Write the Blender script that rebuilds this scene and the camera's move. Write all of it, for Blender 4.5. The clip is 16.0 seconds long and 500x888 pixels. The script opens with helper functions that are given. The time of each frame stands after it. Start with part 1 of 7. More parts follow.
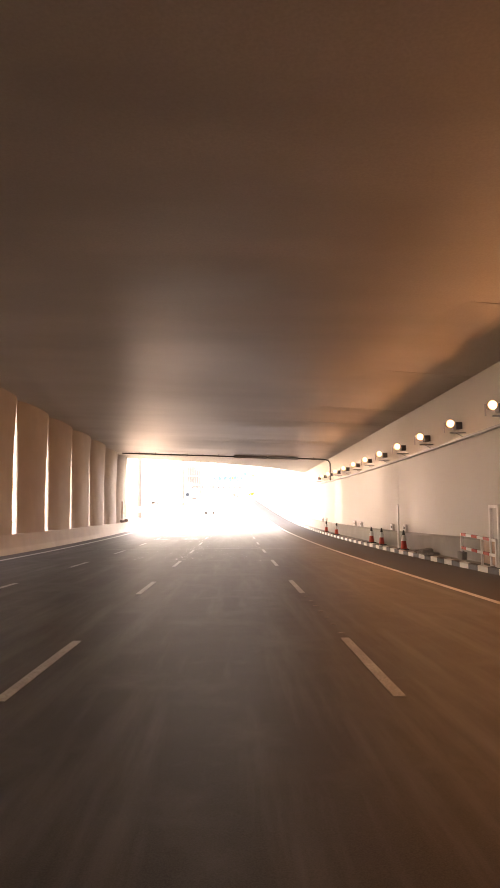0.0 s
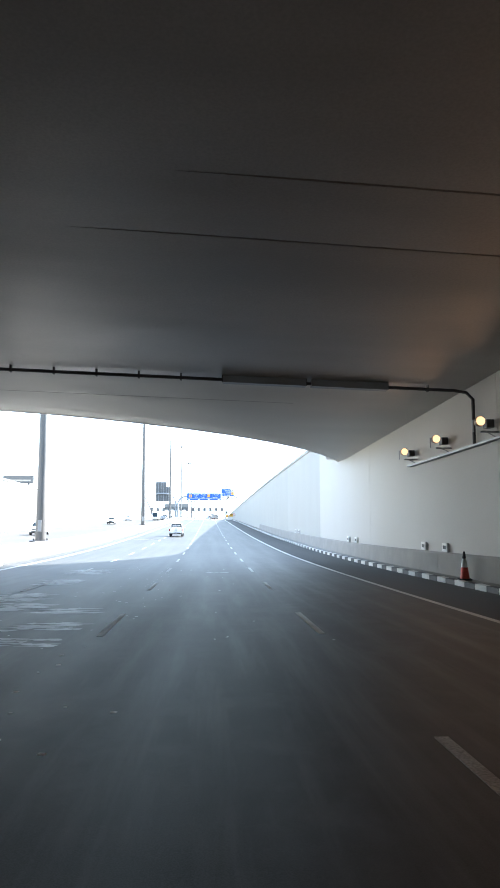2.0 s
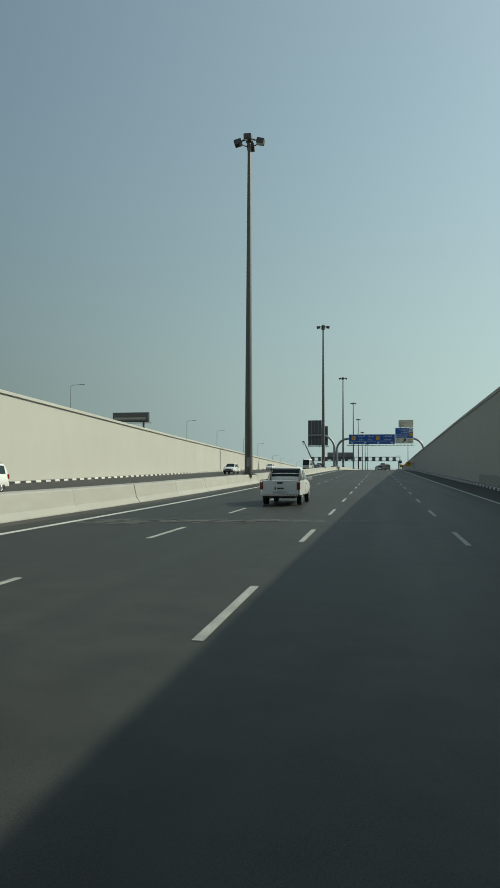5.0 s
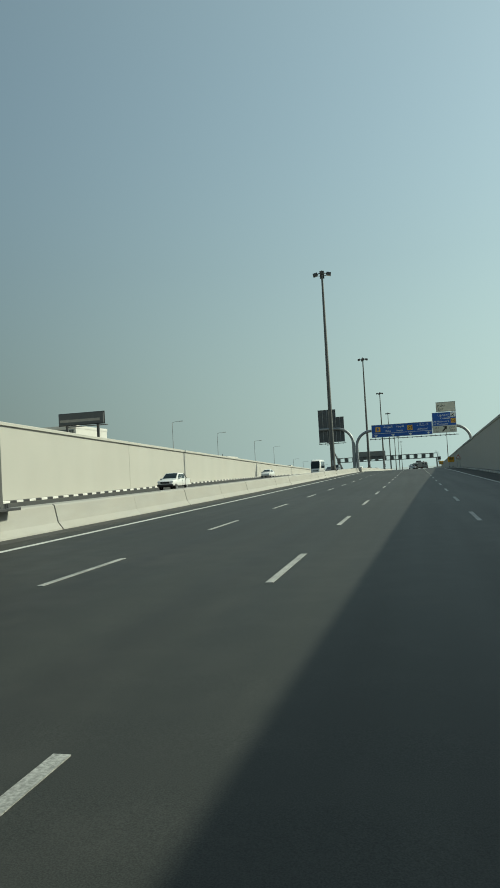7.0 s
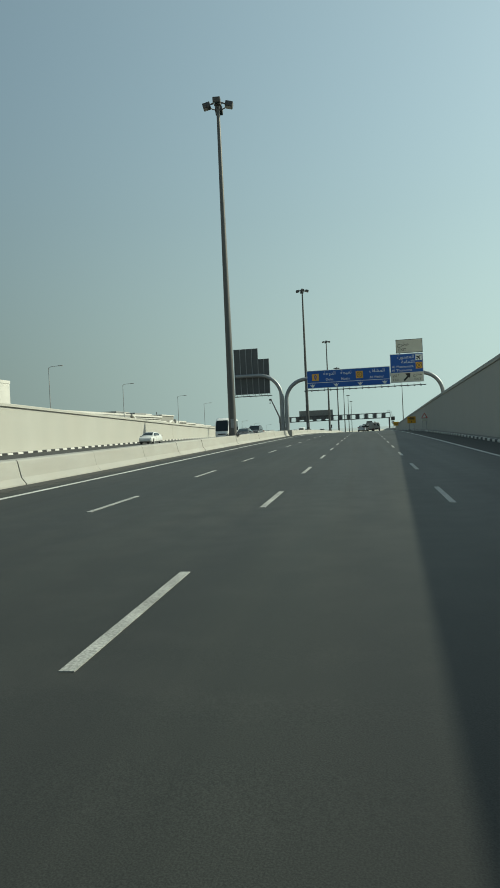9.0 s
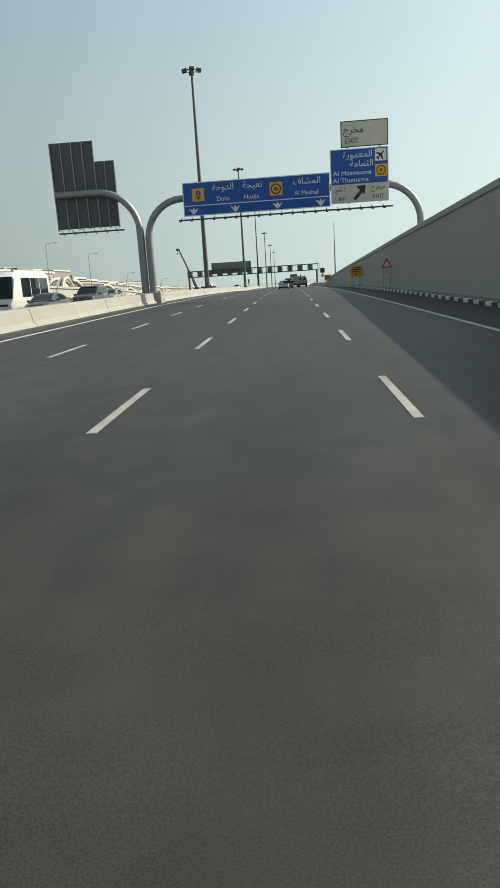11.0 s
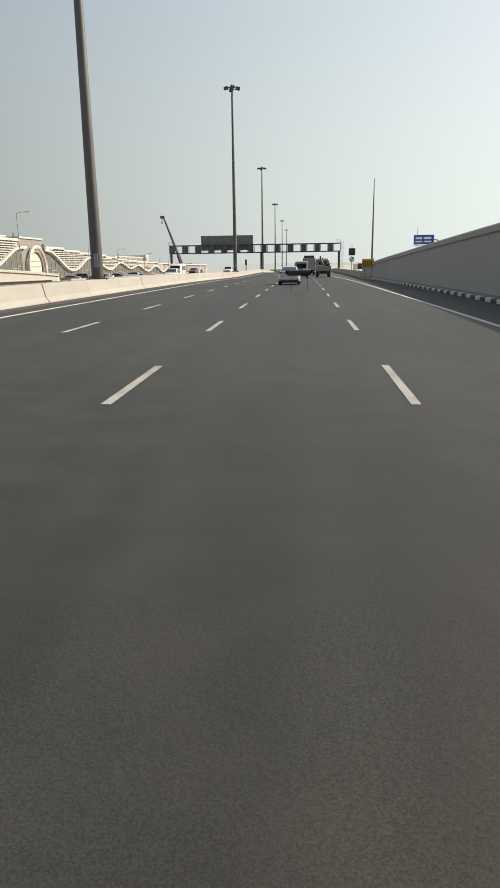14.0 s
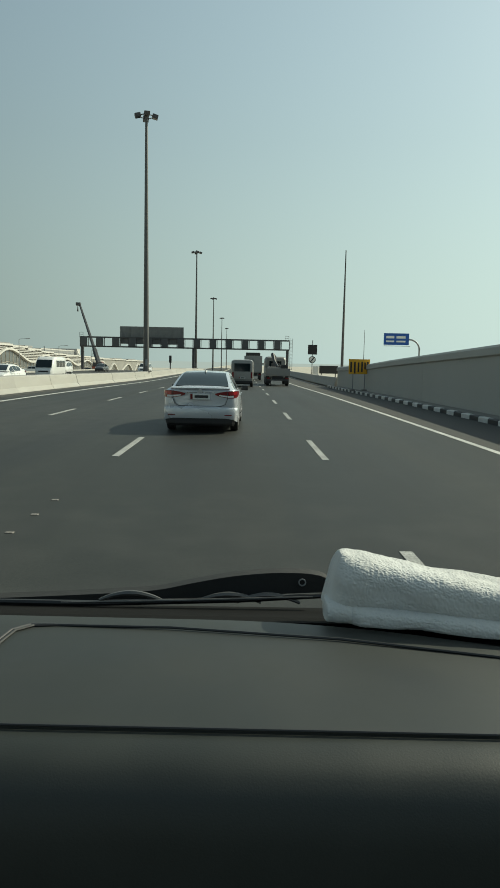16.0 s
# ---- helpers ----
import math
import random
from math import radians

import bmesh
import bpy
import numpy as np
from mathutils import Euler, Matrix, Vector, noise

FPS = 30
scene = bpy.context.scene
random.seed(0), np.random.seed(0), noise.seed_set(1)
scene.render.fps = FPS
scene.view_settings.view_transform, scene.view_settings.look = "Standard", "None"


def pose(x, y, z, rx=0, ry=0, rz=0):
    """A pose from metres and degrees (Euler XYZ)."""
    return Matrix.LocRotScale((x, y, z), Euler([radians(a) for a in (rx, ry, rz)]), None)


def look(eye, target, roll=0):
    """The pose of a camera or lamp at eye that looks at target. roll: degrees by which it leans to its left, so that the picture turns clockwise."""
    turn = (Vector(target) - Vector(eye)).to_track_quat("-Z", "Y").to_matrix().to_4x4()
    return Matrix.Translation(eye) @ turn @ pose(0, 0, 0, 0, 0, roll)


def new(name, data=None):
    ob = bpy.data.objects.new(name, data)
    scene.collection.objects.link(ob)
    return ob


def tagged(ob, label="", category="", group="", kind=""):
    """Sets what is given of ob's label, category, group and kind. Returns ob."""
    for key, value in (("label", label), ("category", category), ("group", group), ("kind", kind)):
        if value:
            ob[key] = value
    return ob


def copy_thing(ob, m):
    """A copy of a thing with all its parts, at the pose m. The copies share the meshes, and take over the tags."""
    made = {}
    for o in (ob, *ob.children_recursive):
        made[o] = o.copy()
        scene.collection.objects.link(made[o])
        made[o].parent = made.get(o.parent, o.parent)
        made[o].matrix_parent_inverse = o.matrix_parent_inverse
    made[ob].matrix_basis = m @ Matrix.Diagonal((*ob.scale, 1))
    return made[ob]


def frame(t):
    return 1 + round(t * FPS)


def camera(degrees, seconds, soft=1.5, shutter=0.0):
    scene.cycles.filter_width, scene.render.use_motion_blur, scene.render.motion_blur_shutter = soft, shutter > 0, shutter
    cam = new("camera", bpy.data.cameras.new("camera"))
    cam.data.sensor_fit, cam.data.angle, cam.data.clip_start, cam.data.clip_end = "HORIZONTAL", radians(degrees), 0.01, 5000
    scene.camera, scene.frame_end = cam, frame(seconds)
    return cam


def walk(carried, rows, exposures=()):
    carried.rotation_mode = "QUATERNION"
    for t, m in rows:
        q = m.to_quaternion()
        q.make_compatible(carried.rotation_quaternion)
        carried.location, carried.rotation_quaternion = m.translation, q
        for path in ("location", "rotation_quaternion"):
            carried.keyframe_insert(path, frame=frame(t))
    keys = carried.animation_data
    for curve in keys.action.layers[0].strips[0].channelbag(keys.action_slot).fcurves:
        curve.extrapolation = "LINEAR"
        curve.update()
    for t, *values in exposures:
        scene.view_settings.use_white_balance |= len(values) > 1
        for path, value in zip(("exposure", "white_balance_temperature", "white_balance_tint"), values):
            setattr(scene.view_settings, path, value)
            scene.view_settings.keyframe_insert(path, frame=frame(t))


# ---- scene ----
cam = camera(40.8, 16.0, soft=1.6)
PATH = [
    (0.0, pose(0.321, -1.423, 1.694, 94.071, 0.378, -1.357)),
    (0.5, pose(0.302, 8.421, 1.274, 93.921, 1.337, -2.901)),
    (1.0, pose(0.197, 18.247, 0.862, 94.235, 0.659, -2.173)),
    (1.5, pose(0.050, 28.393, 0.465, 95.872, 0.642, -4.073)),
    (2.0, pose(-0.061, 38.359, 0.121, 96.173, -0.000, -3.461)),
    (2.5, pose(-0.189, 48.319, -0.171, 98.266, 0.429, -2.733)),
    (3.0, pose(-0.235, 58.344, -0.423, 98.095, 0.859, -0.496)),
    (3.5, pose(-0.247, 68.325, -0.629, 97.105, 0.151, 1.434)),
    (4.0, pose(-0.224, 77.641, -0.775, 92.782, -1.166, 5.569)),
    (4.2, pose(-0.223, 81.400, -0.820, 90.980, -1.225, 7.324)),
    (6.3, pose(0.213, 124.562, -0.853, 94.645, 2.148, 14.338)),
    (6.5, pose(0.220, 128.734, -0.830, 94.001, 3.104, 14.330)),
    (7.0, pose(0.303, 139.150, -0.753, 92.767, 3.063, 13.839)),
    (7.5, pose(0.304, 149.390, -0.662, 93.112, 1.022, 7.088)),
    (8.0, pose(0.230, 159.177, -0.573, 89.190, 0.930, 12.051)),
    (8.5, pose(0.249, 169.751, -0.481, 89.322, 2.503, 10.355)),
    (8.7, pose(0.251, 173.990, -0.442, 89.283, 2.611, 10.230)),
    (10.8, pose(0.469, 218.057, 0.003, 79.314, 2.831, 2.879)),
    (11.0, pose(0.497, 222.208, 0.049, 76.617, 3.544, 3.306)),
    (11.5, pose(0.436, 232.518, 0.158, 67.357, 0.776, 7.057)),
    (12.0, pose(0.478, 242.781, 0.255, 61.354, 0.060, 8.004)),
    (12.5, pose(0.503, 253.159, 0.348, 66.134, 0.245, 8.489)),
    (13.0, pose(0.535, 263.693, 0.435, 67.284, 0.930, 6.681)),
    (13.5, pose(0.561, 274.128, 0.504, 72.046, 0.809, 4.721)),
    (14.0, pose(0.522, 284.671, 0.550, 75.029, 0.848, 4.350)),
    (14.5, pose(0.494, 295.221, 0.573, 81.003, 0.624, 4.557)),
    (15.0, pose(0.445, 305.583, 0.578, 81.907, -0.574, 3.797)),
    (15.5, pose(0.370, 316.110, 0.570, 81.362, -0.889, 0.554)),
    (16.0, pose(0.368, 325.715, 0.552, 83.146, -1.130, -0.570)),
]
# the phone's own exposure and white balance: long in the tunnel, short in the sun
EXPOSURES = [
    (0.0, 5.55, 10200, 38),
    (0.5, 5.2, 8600, 25),
    (1.0, 4.85, 6650, 16),
    (1.5, 4.2, 6000, 12),
    (2.0, 3.58, 5800, 10),
    (2.5, 2.7, 5900, 12),
    (3.0, 1.36, 6800, 14),
    (3.5, 0.55, 6200, 14),
    (4.0, 0.2, 6400, 6),
    (6.5, 0.4, 6650, -10),
    (8.5, 0.4, 6650, -10),
    (11.0, 0.7, 6900, 4),
    (12.0, 1.25, 7300, 14),
    (13.0, 1.05, 7600, 15),
    (13.5, 0.95, 7800, 17),
    (14.0, 0.8, 7400, 14),
    (14.5, 0.56, 7050, 9),
    (15.0, 0.41, 7050, 3),
    (15.5, 0.42, 6900, -4),
    (16.0, 0.4, 6900, -6),
]
walk(cam, PATH, EXPOSURES)

# ---------------------------------------------------------------- daylight
SUN_DIR = Vector((1.235, 0.62, 1.0)).normalized()
world = bpy.data.worlds.new("sky")
scene.world = world
world.use_nodes = True
wn = world.node_tree
sky = wn.nodes.new("ShaderNodeTexSky")
sky.sky_type = "NISHITA"
sky.sun_disc = False
sky.sun_elevation = math.asin(SUN_DIR.z)
sky.sun_rotation = math.atan2(SUN_DIR.x, SUN_DIR.y)
sky.air_density, sky.dust_density, sky.ozone_density = 1.0, 2.0, 1.0
# dusty desert haze over the clear sky, thicker towards the horizon
coord = wn.nodes.new("ShaderNodeTexCoord")
split = wn.nodes.new("ShaderNodeSeparateXYZ")
wn.links.new(coord.outputs["Generated"], split.inputs[0])
thick = wn.nodes.new("ShaderNodeMapRange")
thick.interpolation_type = "SMOOTHSTEP"
thick.inputs["From Min"].default_value, thick.inputs["From Max"].default_value = -0.02, 0.55
thick.inputs["To Min"].default_value, thick.inputs["To Max"].default_value = 0.97, 0.50
wn.links.new(split.outputs[2], thick.inputs["Value"])
veil = wn.nodes.new("ShaderNodeMix")
veil.data_type = "RGBA"
# the haze glows towards the sun
toward = wn.nodes.new("ShaderNodeVectorMath")
toward.operation = "DOT_PRODUCT"
toward.inputs[1].default_value = (0.87, 0.43, 0.24)
wn.links.new(coord.outputs["Generated"], toward.inputs[0])
glow = wn.nodes.new("ShaderNodeMapRange")
glow.inputs["From Min"].default_value, glow.inputs["From Max"].default_value = -0.1, 1.0
glow.inputs["To Min"].default_value, glow.inputs["To Max"].default_value = 0.57, 1.84
wn.links.new(toward.outputs["Value"], glow.inputs["Value"])
haze = wn.nodes.new("ShaderNodeVectorMath")
haze.operation = "SCALE"
haze.inputs[0].default_value = (2.15, 2.60, 2.76)
low_sky = wn.nodes.new("ShaderNodeMapRange")  # denser and paler near the ground
low_sky.inputs["From Min"].default_value, low_sky.inputs["From Max"].default_value = 0.0, 0.30
low_sky.inputs["To Min"].default_value, low_sky.inputs["To Max"].default_value = 1.18, 1.0
wn.links.new(split.outputs[2], low_sky.inputs["Value"])
both = wn.nodes.new("ShaderNodeMath")
both.operation = "MULTIPLY"
wn.links.new(glow.outputs[0], both.inputs[0])
wn.links.new(low_sky.outputs[0], both.inputs[1])
wn.links.new(both.outputs[0], haze.inputs["Scale"])
wn.links.new(haze.outputs[0], veil.inputs[7])
wn.links.new(thick.outputs[0], veil.inputs[0])
wn.links.new(sky.outputs[0], veil.inputs[6])
wn.links.new(veil.outputs[2], wn.nodes["Background"].inputs[0])
wn.nodes["Background"].inputs[1].default_value = 0.12
sun_data = bpy.data.lights.new("sun", "SUN")
sun_data.energy, sun_data.angle, sun_data.color = 3.3, radians(0.45), (1.0, 0.93, 0.82)
sun = new("sun", sun_data)
sun.matrix_world = look(SUN_DIR * 100, (0, 0, 0))

# ---------------------------------------------------------------- materials
def mat(name, base, rough=0.7, metal=0.0, var=0.12, scale=3.0, fine=60.0, bump=0.15, stain=None, stain_scale=0.4,
        stain_amount=0.35, stretch=(1, 1, 1), spec=0.5, emit=None, power=0.0, piece=0.0, coat=0.0, dust=None, grain=None, rvar=0.08):
    """A surface with colour variation at two scales, relief and optional stains; sizes in metres."""
    m = bpy.data.materials.new(name)
    m.use_nodes = True
    nt = m.node_tree
    b = nt.nodes["Principled BSDF"]
    b.inputs["Roughness"].default_value = rough
    b.inputs["Metallic"].default_value = metal
    b.inputs["Specular IOR Level"].default_value = spec
    b.inputs["Coat Weight"].default_value = coat
    if emit:
        b.inputs["Emission Color"].default_value = (*emit, 1)
        b.inputs["Emission Strength"].default_value = power
    mp = nt.nodes.new("ShaderNodeMapping")
    mp.inputs["Scale"].default_value = stretch
    geo = nt.nodes.new("ShaderNodeNewGeometry")
    nt.links.new(geo.outputs["Position"], mp.inputs["Vector"])

    def noise_at(sc, detail=4.0, plain=False):
        n = nt.nodes.new("ShaderNodeTexNoise")
        n.inputs["Scale"].default_value = sc
        n.inputs["Detail"].default_value = detail
        nt.links.new(geo.outputs["Position"] if plain else mp.outputs[0], n.inputs["Vector"])
        return n.outputs["Fac"]

    def spread(socket, lo, hi):
        r = nt.nodes.new("ShaderNodeMapRange")
        r.inputs["From Min"].default_value, r.inputs["From Max"].default_value = 0.3, 0.7
        r.inputs["To Min"].default_value, r.inputs["To Max"].default_value = lo, hi
        nt.links.new(socket, r.inputs["Value"])
        return r.outputs[0]

    def times(a, c):
        k = nt.nodes.new("ShaderNodeMath")
        k.operation = "MULTIPLY"
        nt.links.new(a, k.inputs[0])
        nt.links.new(c, k.inputs[1])
        return k.outputs[0]

    big, small = noise_at(scale), noise_at(fine, 2.0, True)
    gain = times(spread(big, 1 - var, 1 + var), spread(small, 1 - (grain or var * 0.6), 1 + (grain or var * 0.6)))
    if piece:
        info = nt.nodes.new("ShaderNodeObjectInfo")
        r = nt.nodes.new("ShaderNodeMapRange")
        r.inputs["To Min"].default_value, r.inputs["To Max"].default_value = 1 - piece, 1 + piece
        nt.links.new(info.outputs["Random"], r.inputs["Value"])
        gain = times(gain, r.outputs[0])
    vm = nt.nodes.new("ShaderNodeVectorMath")
    vm.operation = "SCALE"
    vm.inputs[0].default_value = base
    nt.links.new(gain, vm.inputs["Scale"])
    colour = vm.outputs[0]
    if stain:
        mx = nt.nodes.new("ShaderNodeMix")
        mx.data_type = "RGBA"
        nt.links.new(spread(noise_at(stain_scale, 6.0), 0.0, stain_amount), mx.inputs[0])
        nt.links.new(colour, mx.inputs[6])
        mx.inputs[7].default_value = (*stain, 1)
        colour = mx.outputs[2]
    if dust:  # pale dust lying in broken drifts
        lay = nt.nodes.new("ShaderNodeMapRange")
        lay.inputs["From Min"].default_value, lay.inputs["From Max"].default_value = 0.20, 0.42
        lay.inputs["To Max"].default_value = 0.17
        nt.links.new(times(noise_at(1.7, 9.0, True), noise_at(0.09, 3.0, True)), lay.inputs["Value"])
        mx = nt.nodes.new("ShaderNodeMix")
        mx.data_type = "RGBA"
        nt.links.new(lay.outputs[0], mx.inputs[0])
        nt.links.new(colour, mx.inputs[6])
        mx.inputs[7].default_value = (*dust, 1)
        colour = mx.outputs[2]
    nt.links.new(colour, b.inputs["Base Color"])
    rr = spread(big, max(rough - rvar, 0.02), min(rough + rvar, 1.0))
    nt.links.new(rr, b.inputs["Roughness"])
    if bump:
        bp = nt.nodes.new("ShaderNodeBump")
        bp.inputs["Strength"].default_value = bump
        bp.inputs["Distance"].default_value = min(0.02, 0.6 / fine)
        nt.links.new(small, bp.inputs["Height"])
        nt.links.new(bp.outputs[0], b.inputs["Normal"])
    return m


def glass(name, tint=(0.010, 0.018, 0.021), rough=0.05):
    m = bpy.data.materials.new(name)
    m.use_nodes = True
    b = m.node_tree.nodes["Principled BSDF"]
    b.inputs["Base Color"].default_value = (*tint, 1)
    b.inputs["Roughness"].default_value = rough
    b.inputs["Specular IOR Level"].default_value = 0.4
    return m


ASPHALT = mat("asphalt", (0.0355, 0.0375, 0.0345), 0.58, rvar=0.035, var=0.16, scale=1.3, fine=110, grain=0.40, bump=0.10, stain=(0.024, 0.024, 0.0245),
              stain_scale=0.9, stain_amount=0.5, stretch=(1.0, 0.035, 1.0), spec=0.18, dust=(0.115, 0.110, 0.100))
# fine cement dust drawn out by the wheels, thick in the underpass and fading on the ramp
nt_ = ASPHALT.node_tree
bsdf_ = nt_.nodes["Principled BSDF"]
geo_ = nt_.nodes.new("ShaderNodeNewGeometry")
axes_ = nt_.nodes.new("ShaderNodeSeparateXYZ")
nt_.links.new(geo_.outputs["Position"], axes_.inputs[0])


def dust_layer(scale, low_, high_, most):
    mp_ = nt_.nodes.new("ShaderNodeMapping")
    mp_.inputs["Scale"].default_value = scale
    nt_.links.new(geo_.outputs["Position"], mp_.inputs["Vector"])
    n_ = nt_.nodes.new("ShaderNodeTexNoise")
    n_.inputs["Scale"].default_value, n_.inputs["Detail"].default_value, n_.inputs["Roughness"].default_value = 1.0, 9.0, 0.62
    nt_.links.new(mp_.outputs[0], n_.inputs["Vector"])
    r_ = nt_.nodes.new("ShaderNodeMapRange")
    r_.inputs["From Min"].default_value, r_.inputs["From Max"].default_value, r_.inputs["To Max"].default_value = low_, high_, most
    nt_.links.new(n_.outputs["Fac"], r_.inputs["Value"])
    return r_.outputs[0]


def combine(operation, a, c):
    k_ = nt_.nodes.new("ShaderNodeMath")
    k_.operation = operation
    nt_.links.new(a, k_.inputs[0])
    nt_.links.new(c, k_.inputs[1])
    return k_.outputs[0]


# dust colour also brightens the underpass; limits keep the ramp's shade dark
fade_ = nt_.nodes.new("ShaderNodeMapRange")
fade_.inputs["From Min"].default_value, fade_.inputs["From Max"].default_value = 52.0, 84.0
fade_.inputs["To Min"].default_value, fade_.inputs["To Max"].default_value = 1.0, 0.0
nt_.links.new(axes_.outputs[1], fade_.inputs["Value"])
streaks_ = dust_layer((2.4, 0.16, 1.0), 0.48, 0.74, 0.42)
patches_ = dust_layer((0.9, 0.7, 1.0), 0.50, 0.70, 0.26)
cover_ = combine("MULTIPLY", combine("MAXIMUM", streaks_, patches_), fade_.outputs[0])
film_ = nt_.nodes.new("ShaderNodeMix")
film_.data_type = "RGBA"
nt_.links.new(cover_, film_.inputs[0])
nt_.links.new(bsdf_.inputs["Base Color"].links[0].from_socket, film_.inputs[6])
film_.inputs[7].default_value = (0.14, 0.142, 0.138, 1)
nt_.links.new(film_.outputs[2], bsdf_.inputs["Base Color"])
ASPHALT_OPP = mat("asphalt_far_side", (0.050, 0.050, 0.048), 0.8, var=0.1, scale=0.3, fine=30, stretch=(1, 0.12, 1), spec=0.3)
SHOULDER = mat("shoulder_asphalt", (0.055, 0.055, 0.053), 0.88, var=0.14, scale=0.5, fine=40, bump=0.3, stain=(0.073, 0.072, 0.067),
               stain_scale=0.3, stain_amount=0.4, stretch=(1, 0.2, 1), spec=0.3)
PAINT = mat("road_paint", (0.36, 0.362, 0.345), 0.7, var=0.18, scale=2.0, fine=45, grain=0.4, bump=0.2, stain=(0.13, 0.13, 0.125), stain_scale=1.6,
            stain_amount=0.5)
EDGEPAINT = mat("edge_line_paint", (0.52, 0.52, 0.49), 0.7, var=0.14, scale=1.2, fine=40, grain=0.2, bump=0.2, stain=(0.28, 0.275, 0.26), stain_scale=0.8, stain_amount=0.4)
PAINT_BLACK = mat("kerb_black_paint", (0.025, 0.025, 0.026), 0.6, var=0.2, scale=3, fine=40, piece=0.25)
PAINT_WHITE = mat("kerb_white_paint", (0.70, 0.69, 0.65), 0.65, var=0.12, scale=3, fine=40, stain=(0.4, 0.38, 0.34), stain_scale=1.5, piece=0.08)
BARRIER = mat("precast_concrete", (0.345, 0.338, 0.312), 0.85, var=0.08, scale=1.2, fine=50, bump=0.2, stain=(0.32, 0.30, 0.26),
              stain_scale=0.9, stain_amount=0.45, stretch=(1, 0.5, 2.0), piece=0.06)
WALLPAINT = mat("wall_render", (0.405, 0.396, 0.36), 0.85, var=0.05, scale=0.5, fine=30, bump=0.12, stain=(0.40, 0.375, 0.33), stain_scale=0.3,
                stain_amount=0.45, stretch=(1, 0.6, 0.35), piece=0.03)
TUNNELPAINT = mat("tunnel_wall_paint", (0.465, 0.45, 0.415), 0.6, var=0.05, scale=0.4, fine=25, bump=0.1, stain=(0.42, 0.39, 0.33),
                  stain_scale=0.35, stain_amount=0.4, stretch=(1, 0.5, 0.3))
PLINTH = mat("plinth_concrete", (0.30, 0.285, 0.26), 0.85, var=0.10, scale=1.2, fine=40, bump=0.2, stain=(0.19, 0.18, 0.16), stain_scale=0.8)
SOFFIT = mat("soffit_concrete", (0.46, 0.437, 0.408), 0.46, var=0.14, scale=0.25, fine=20, bump=0.12, stain=(0.27, 0.253, 0.235), stain_scale=0.22,
             stain_amount=0.75, stretch=(0.35, 1.0, 1.0), spec=0.5)
# clean concrete, paled to carry the light bounced in at the exit
DECKEND_LIT = mat("deck_end_lit_concrete", (0.52, 0.50, 0.465), 0.55, var=0.08, scale=0.4, fine=25, bump=0.12, stain=(0.46, 0.435, 0.39), stain_scale=0.3, stretch=(0.4, 1, 1))
PILLAR = mat("pillar_concrete", (0.46, 0.43, 0.38), 0.75, var=0.08, scale=0.8, fine=30, bump=0.15, stain=(0.34, 0.31, 0.27), stain_scale=0.5)
FOOTWAY = mat("footway_concrete", (0.24, 0.23, 0.21), 0.9, var=0.15, scale=1.5, fine=40, bump=0.3, stain=(0.15, 0.14, 0.12))
SAND = mat("sandy_ground", (0.44, 0.41, 0.345), 0.95, var=0.12, scale=0.2, fine=6, bump=0.3, stain=(0.36, 0.335, 0.28), stain_scale=0.05)
STEEL = mat("galvanised_steel", (0.28, 0.29, 0.30), 0.5, metal=0.6, var=0.08, scale=2, fine=30, bump=0.05)
DARKSTEEL = mat("dark_steel", (0.075, 0.075, 0.078), 0.55, metal=0.4, var=0.12, scale=2, fine=30, bump=0.05)
MASTSTEEL = mat("mast_steel", (0.12, 0.118, 0.114), 0.5, metal=0.5, var=0.12, scale=1.0, fine=25, bump=0.05, stretch=(1, 1, 0.3))
SIGNBACK = mat("sign_back_aluminium", (0.10, 0.105, 0.11), 0.55, metal=0.5, var=0.12, scale=1.2, fine=20, bump=0.05)
SIGNBLUE = mat("sign_blue", (0.010, 0.085, 0.36), 0.45, var=0.06, scale=1.0, fine=20, bump=0.0)
SIGNWHITE = mat("sign_white", (0.72, 0.73, 0.70), 0.5, var=0.04, scale=1.0, fine=20, bump=0.0)
SIGNCREAM = mat("sign_cream", (0.55, 0.53, 0.45), 0.5, var=0.06, scale=1.0, fine=20, bump=0.0)
SIGNBLACK = mat("sign_black", (0.02, 0.02, 0.022), 0.5, var=0.1, scale=2, fine=20, bump=0.0)
SIGNYELLOW = mat("sign_yellow", (0.70, 0.36, 0.02), 0.55, var=0.08, scale=2, fine=20, bump=0.0)
SIGNORANGE = mat("sign_orange", (0.72, 0.38, 0.05), 0.5, var=0.06, scale=2, fine=20, bump=0.0)
RED = mat("red_plastic", (0.50, 0.045, 0.025), 0.5, var=0.12, scale=3, fine=30, bump=0.05)
WHITEPLASTIC = mat("white_plastic", (0.72, 0.71, 0.68), 0.5, var=0.08, scale=3, fine=30, bump=0.05)
RUBBER = mat("black_rubber", (0.018, 0.018, 0.018), 0.8, var=0.15, scale=4, fine=40, bump=0.1)
BLACKPLASTIC = mat("black_plastic", (0.022, 0.022, 0.023), 0.55, var=0.12, scale=4, fine=60, bump=0.08)
SILVER = mat("silver_car_paint", (0.60, 0.63, 0.67), 0.28, metal=0.4, var=0.03, scale=1.0, fine=80, bump=0.0, coat=0.6)
WHITECAR = mat("white_car_paint", (0.70, 0.70, 0.68), 0.35, var=0.03, scale=1.0, fine=80, bump=0.0, coat=0.5)
CREAMCAR = mat("beige_car_paint", (0.27, 0.26, 0.24), 0.4, var=0.04, scale=1.0, fine=80, bump=0.0, coat=0.4)
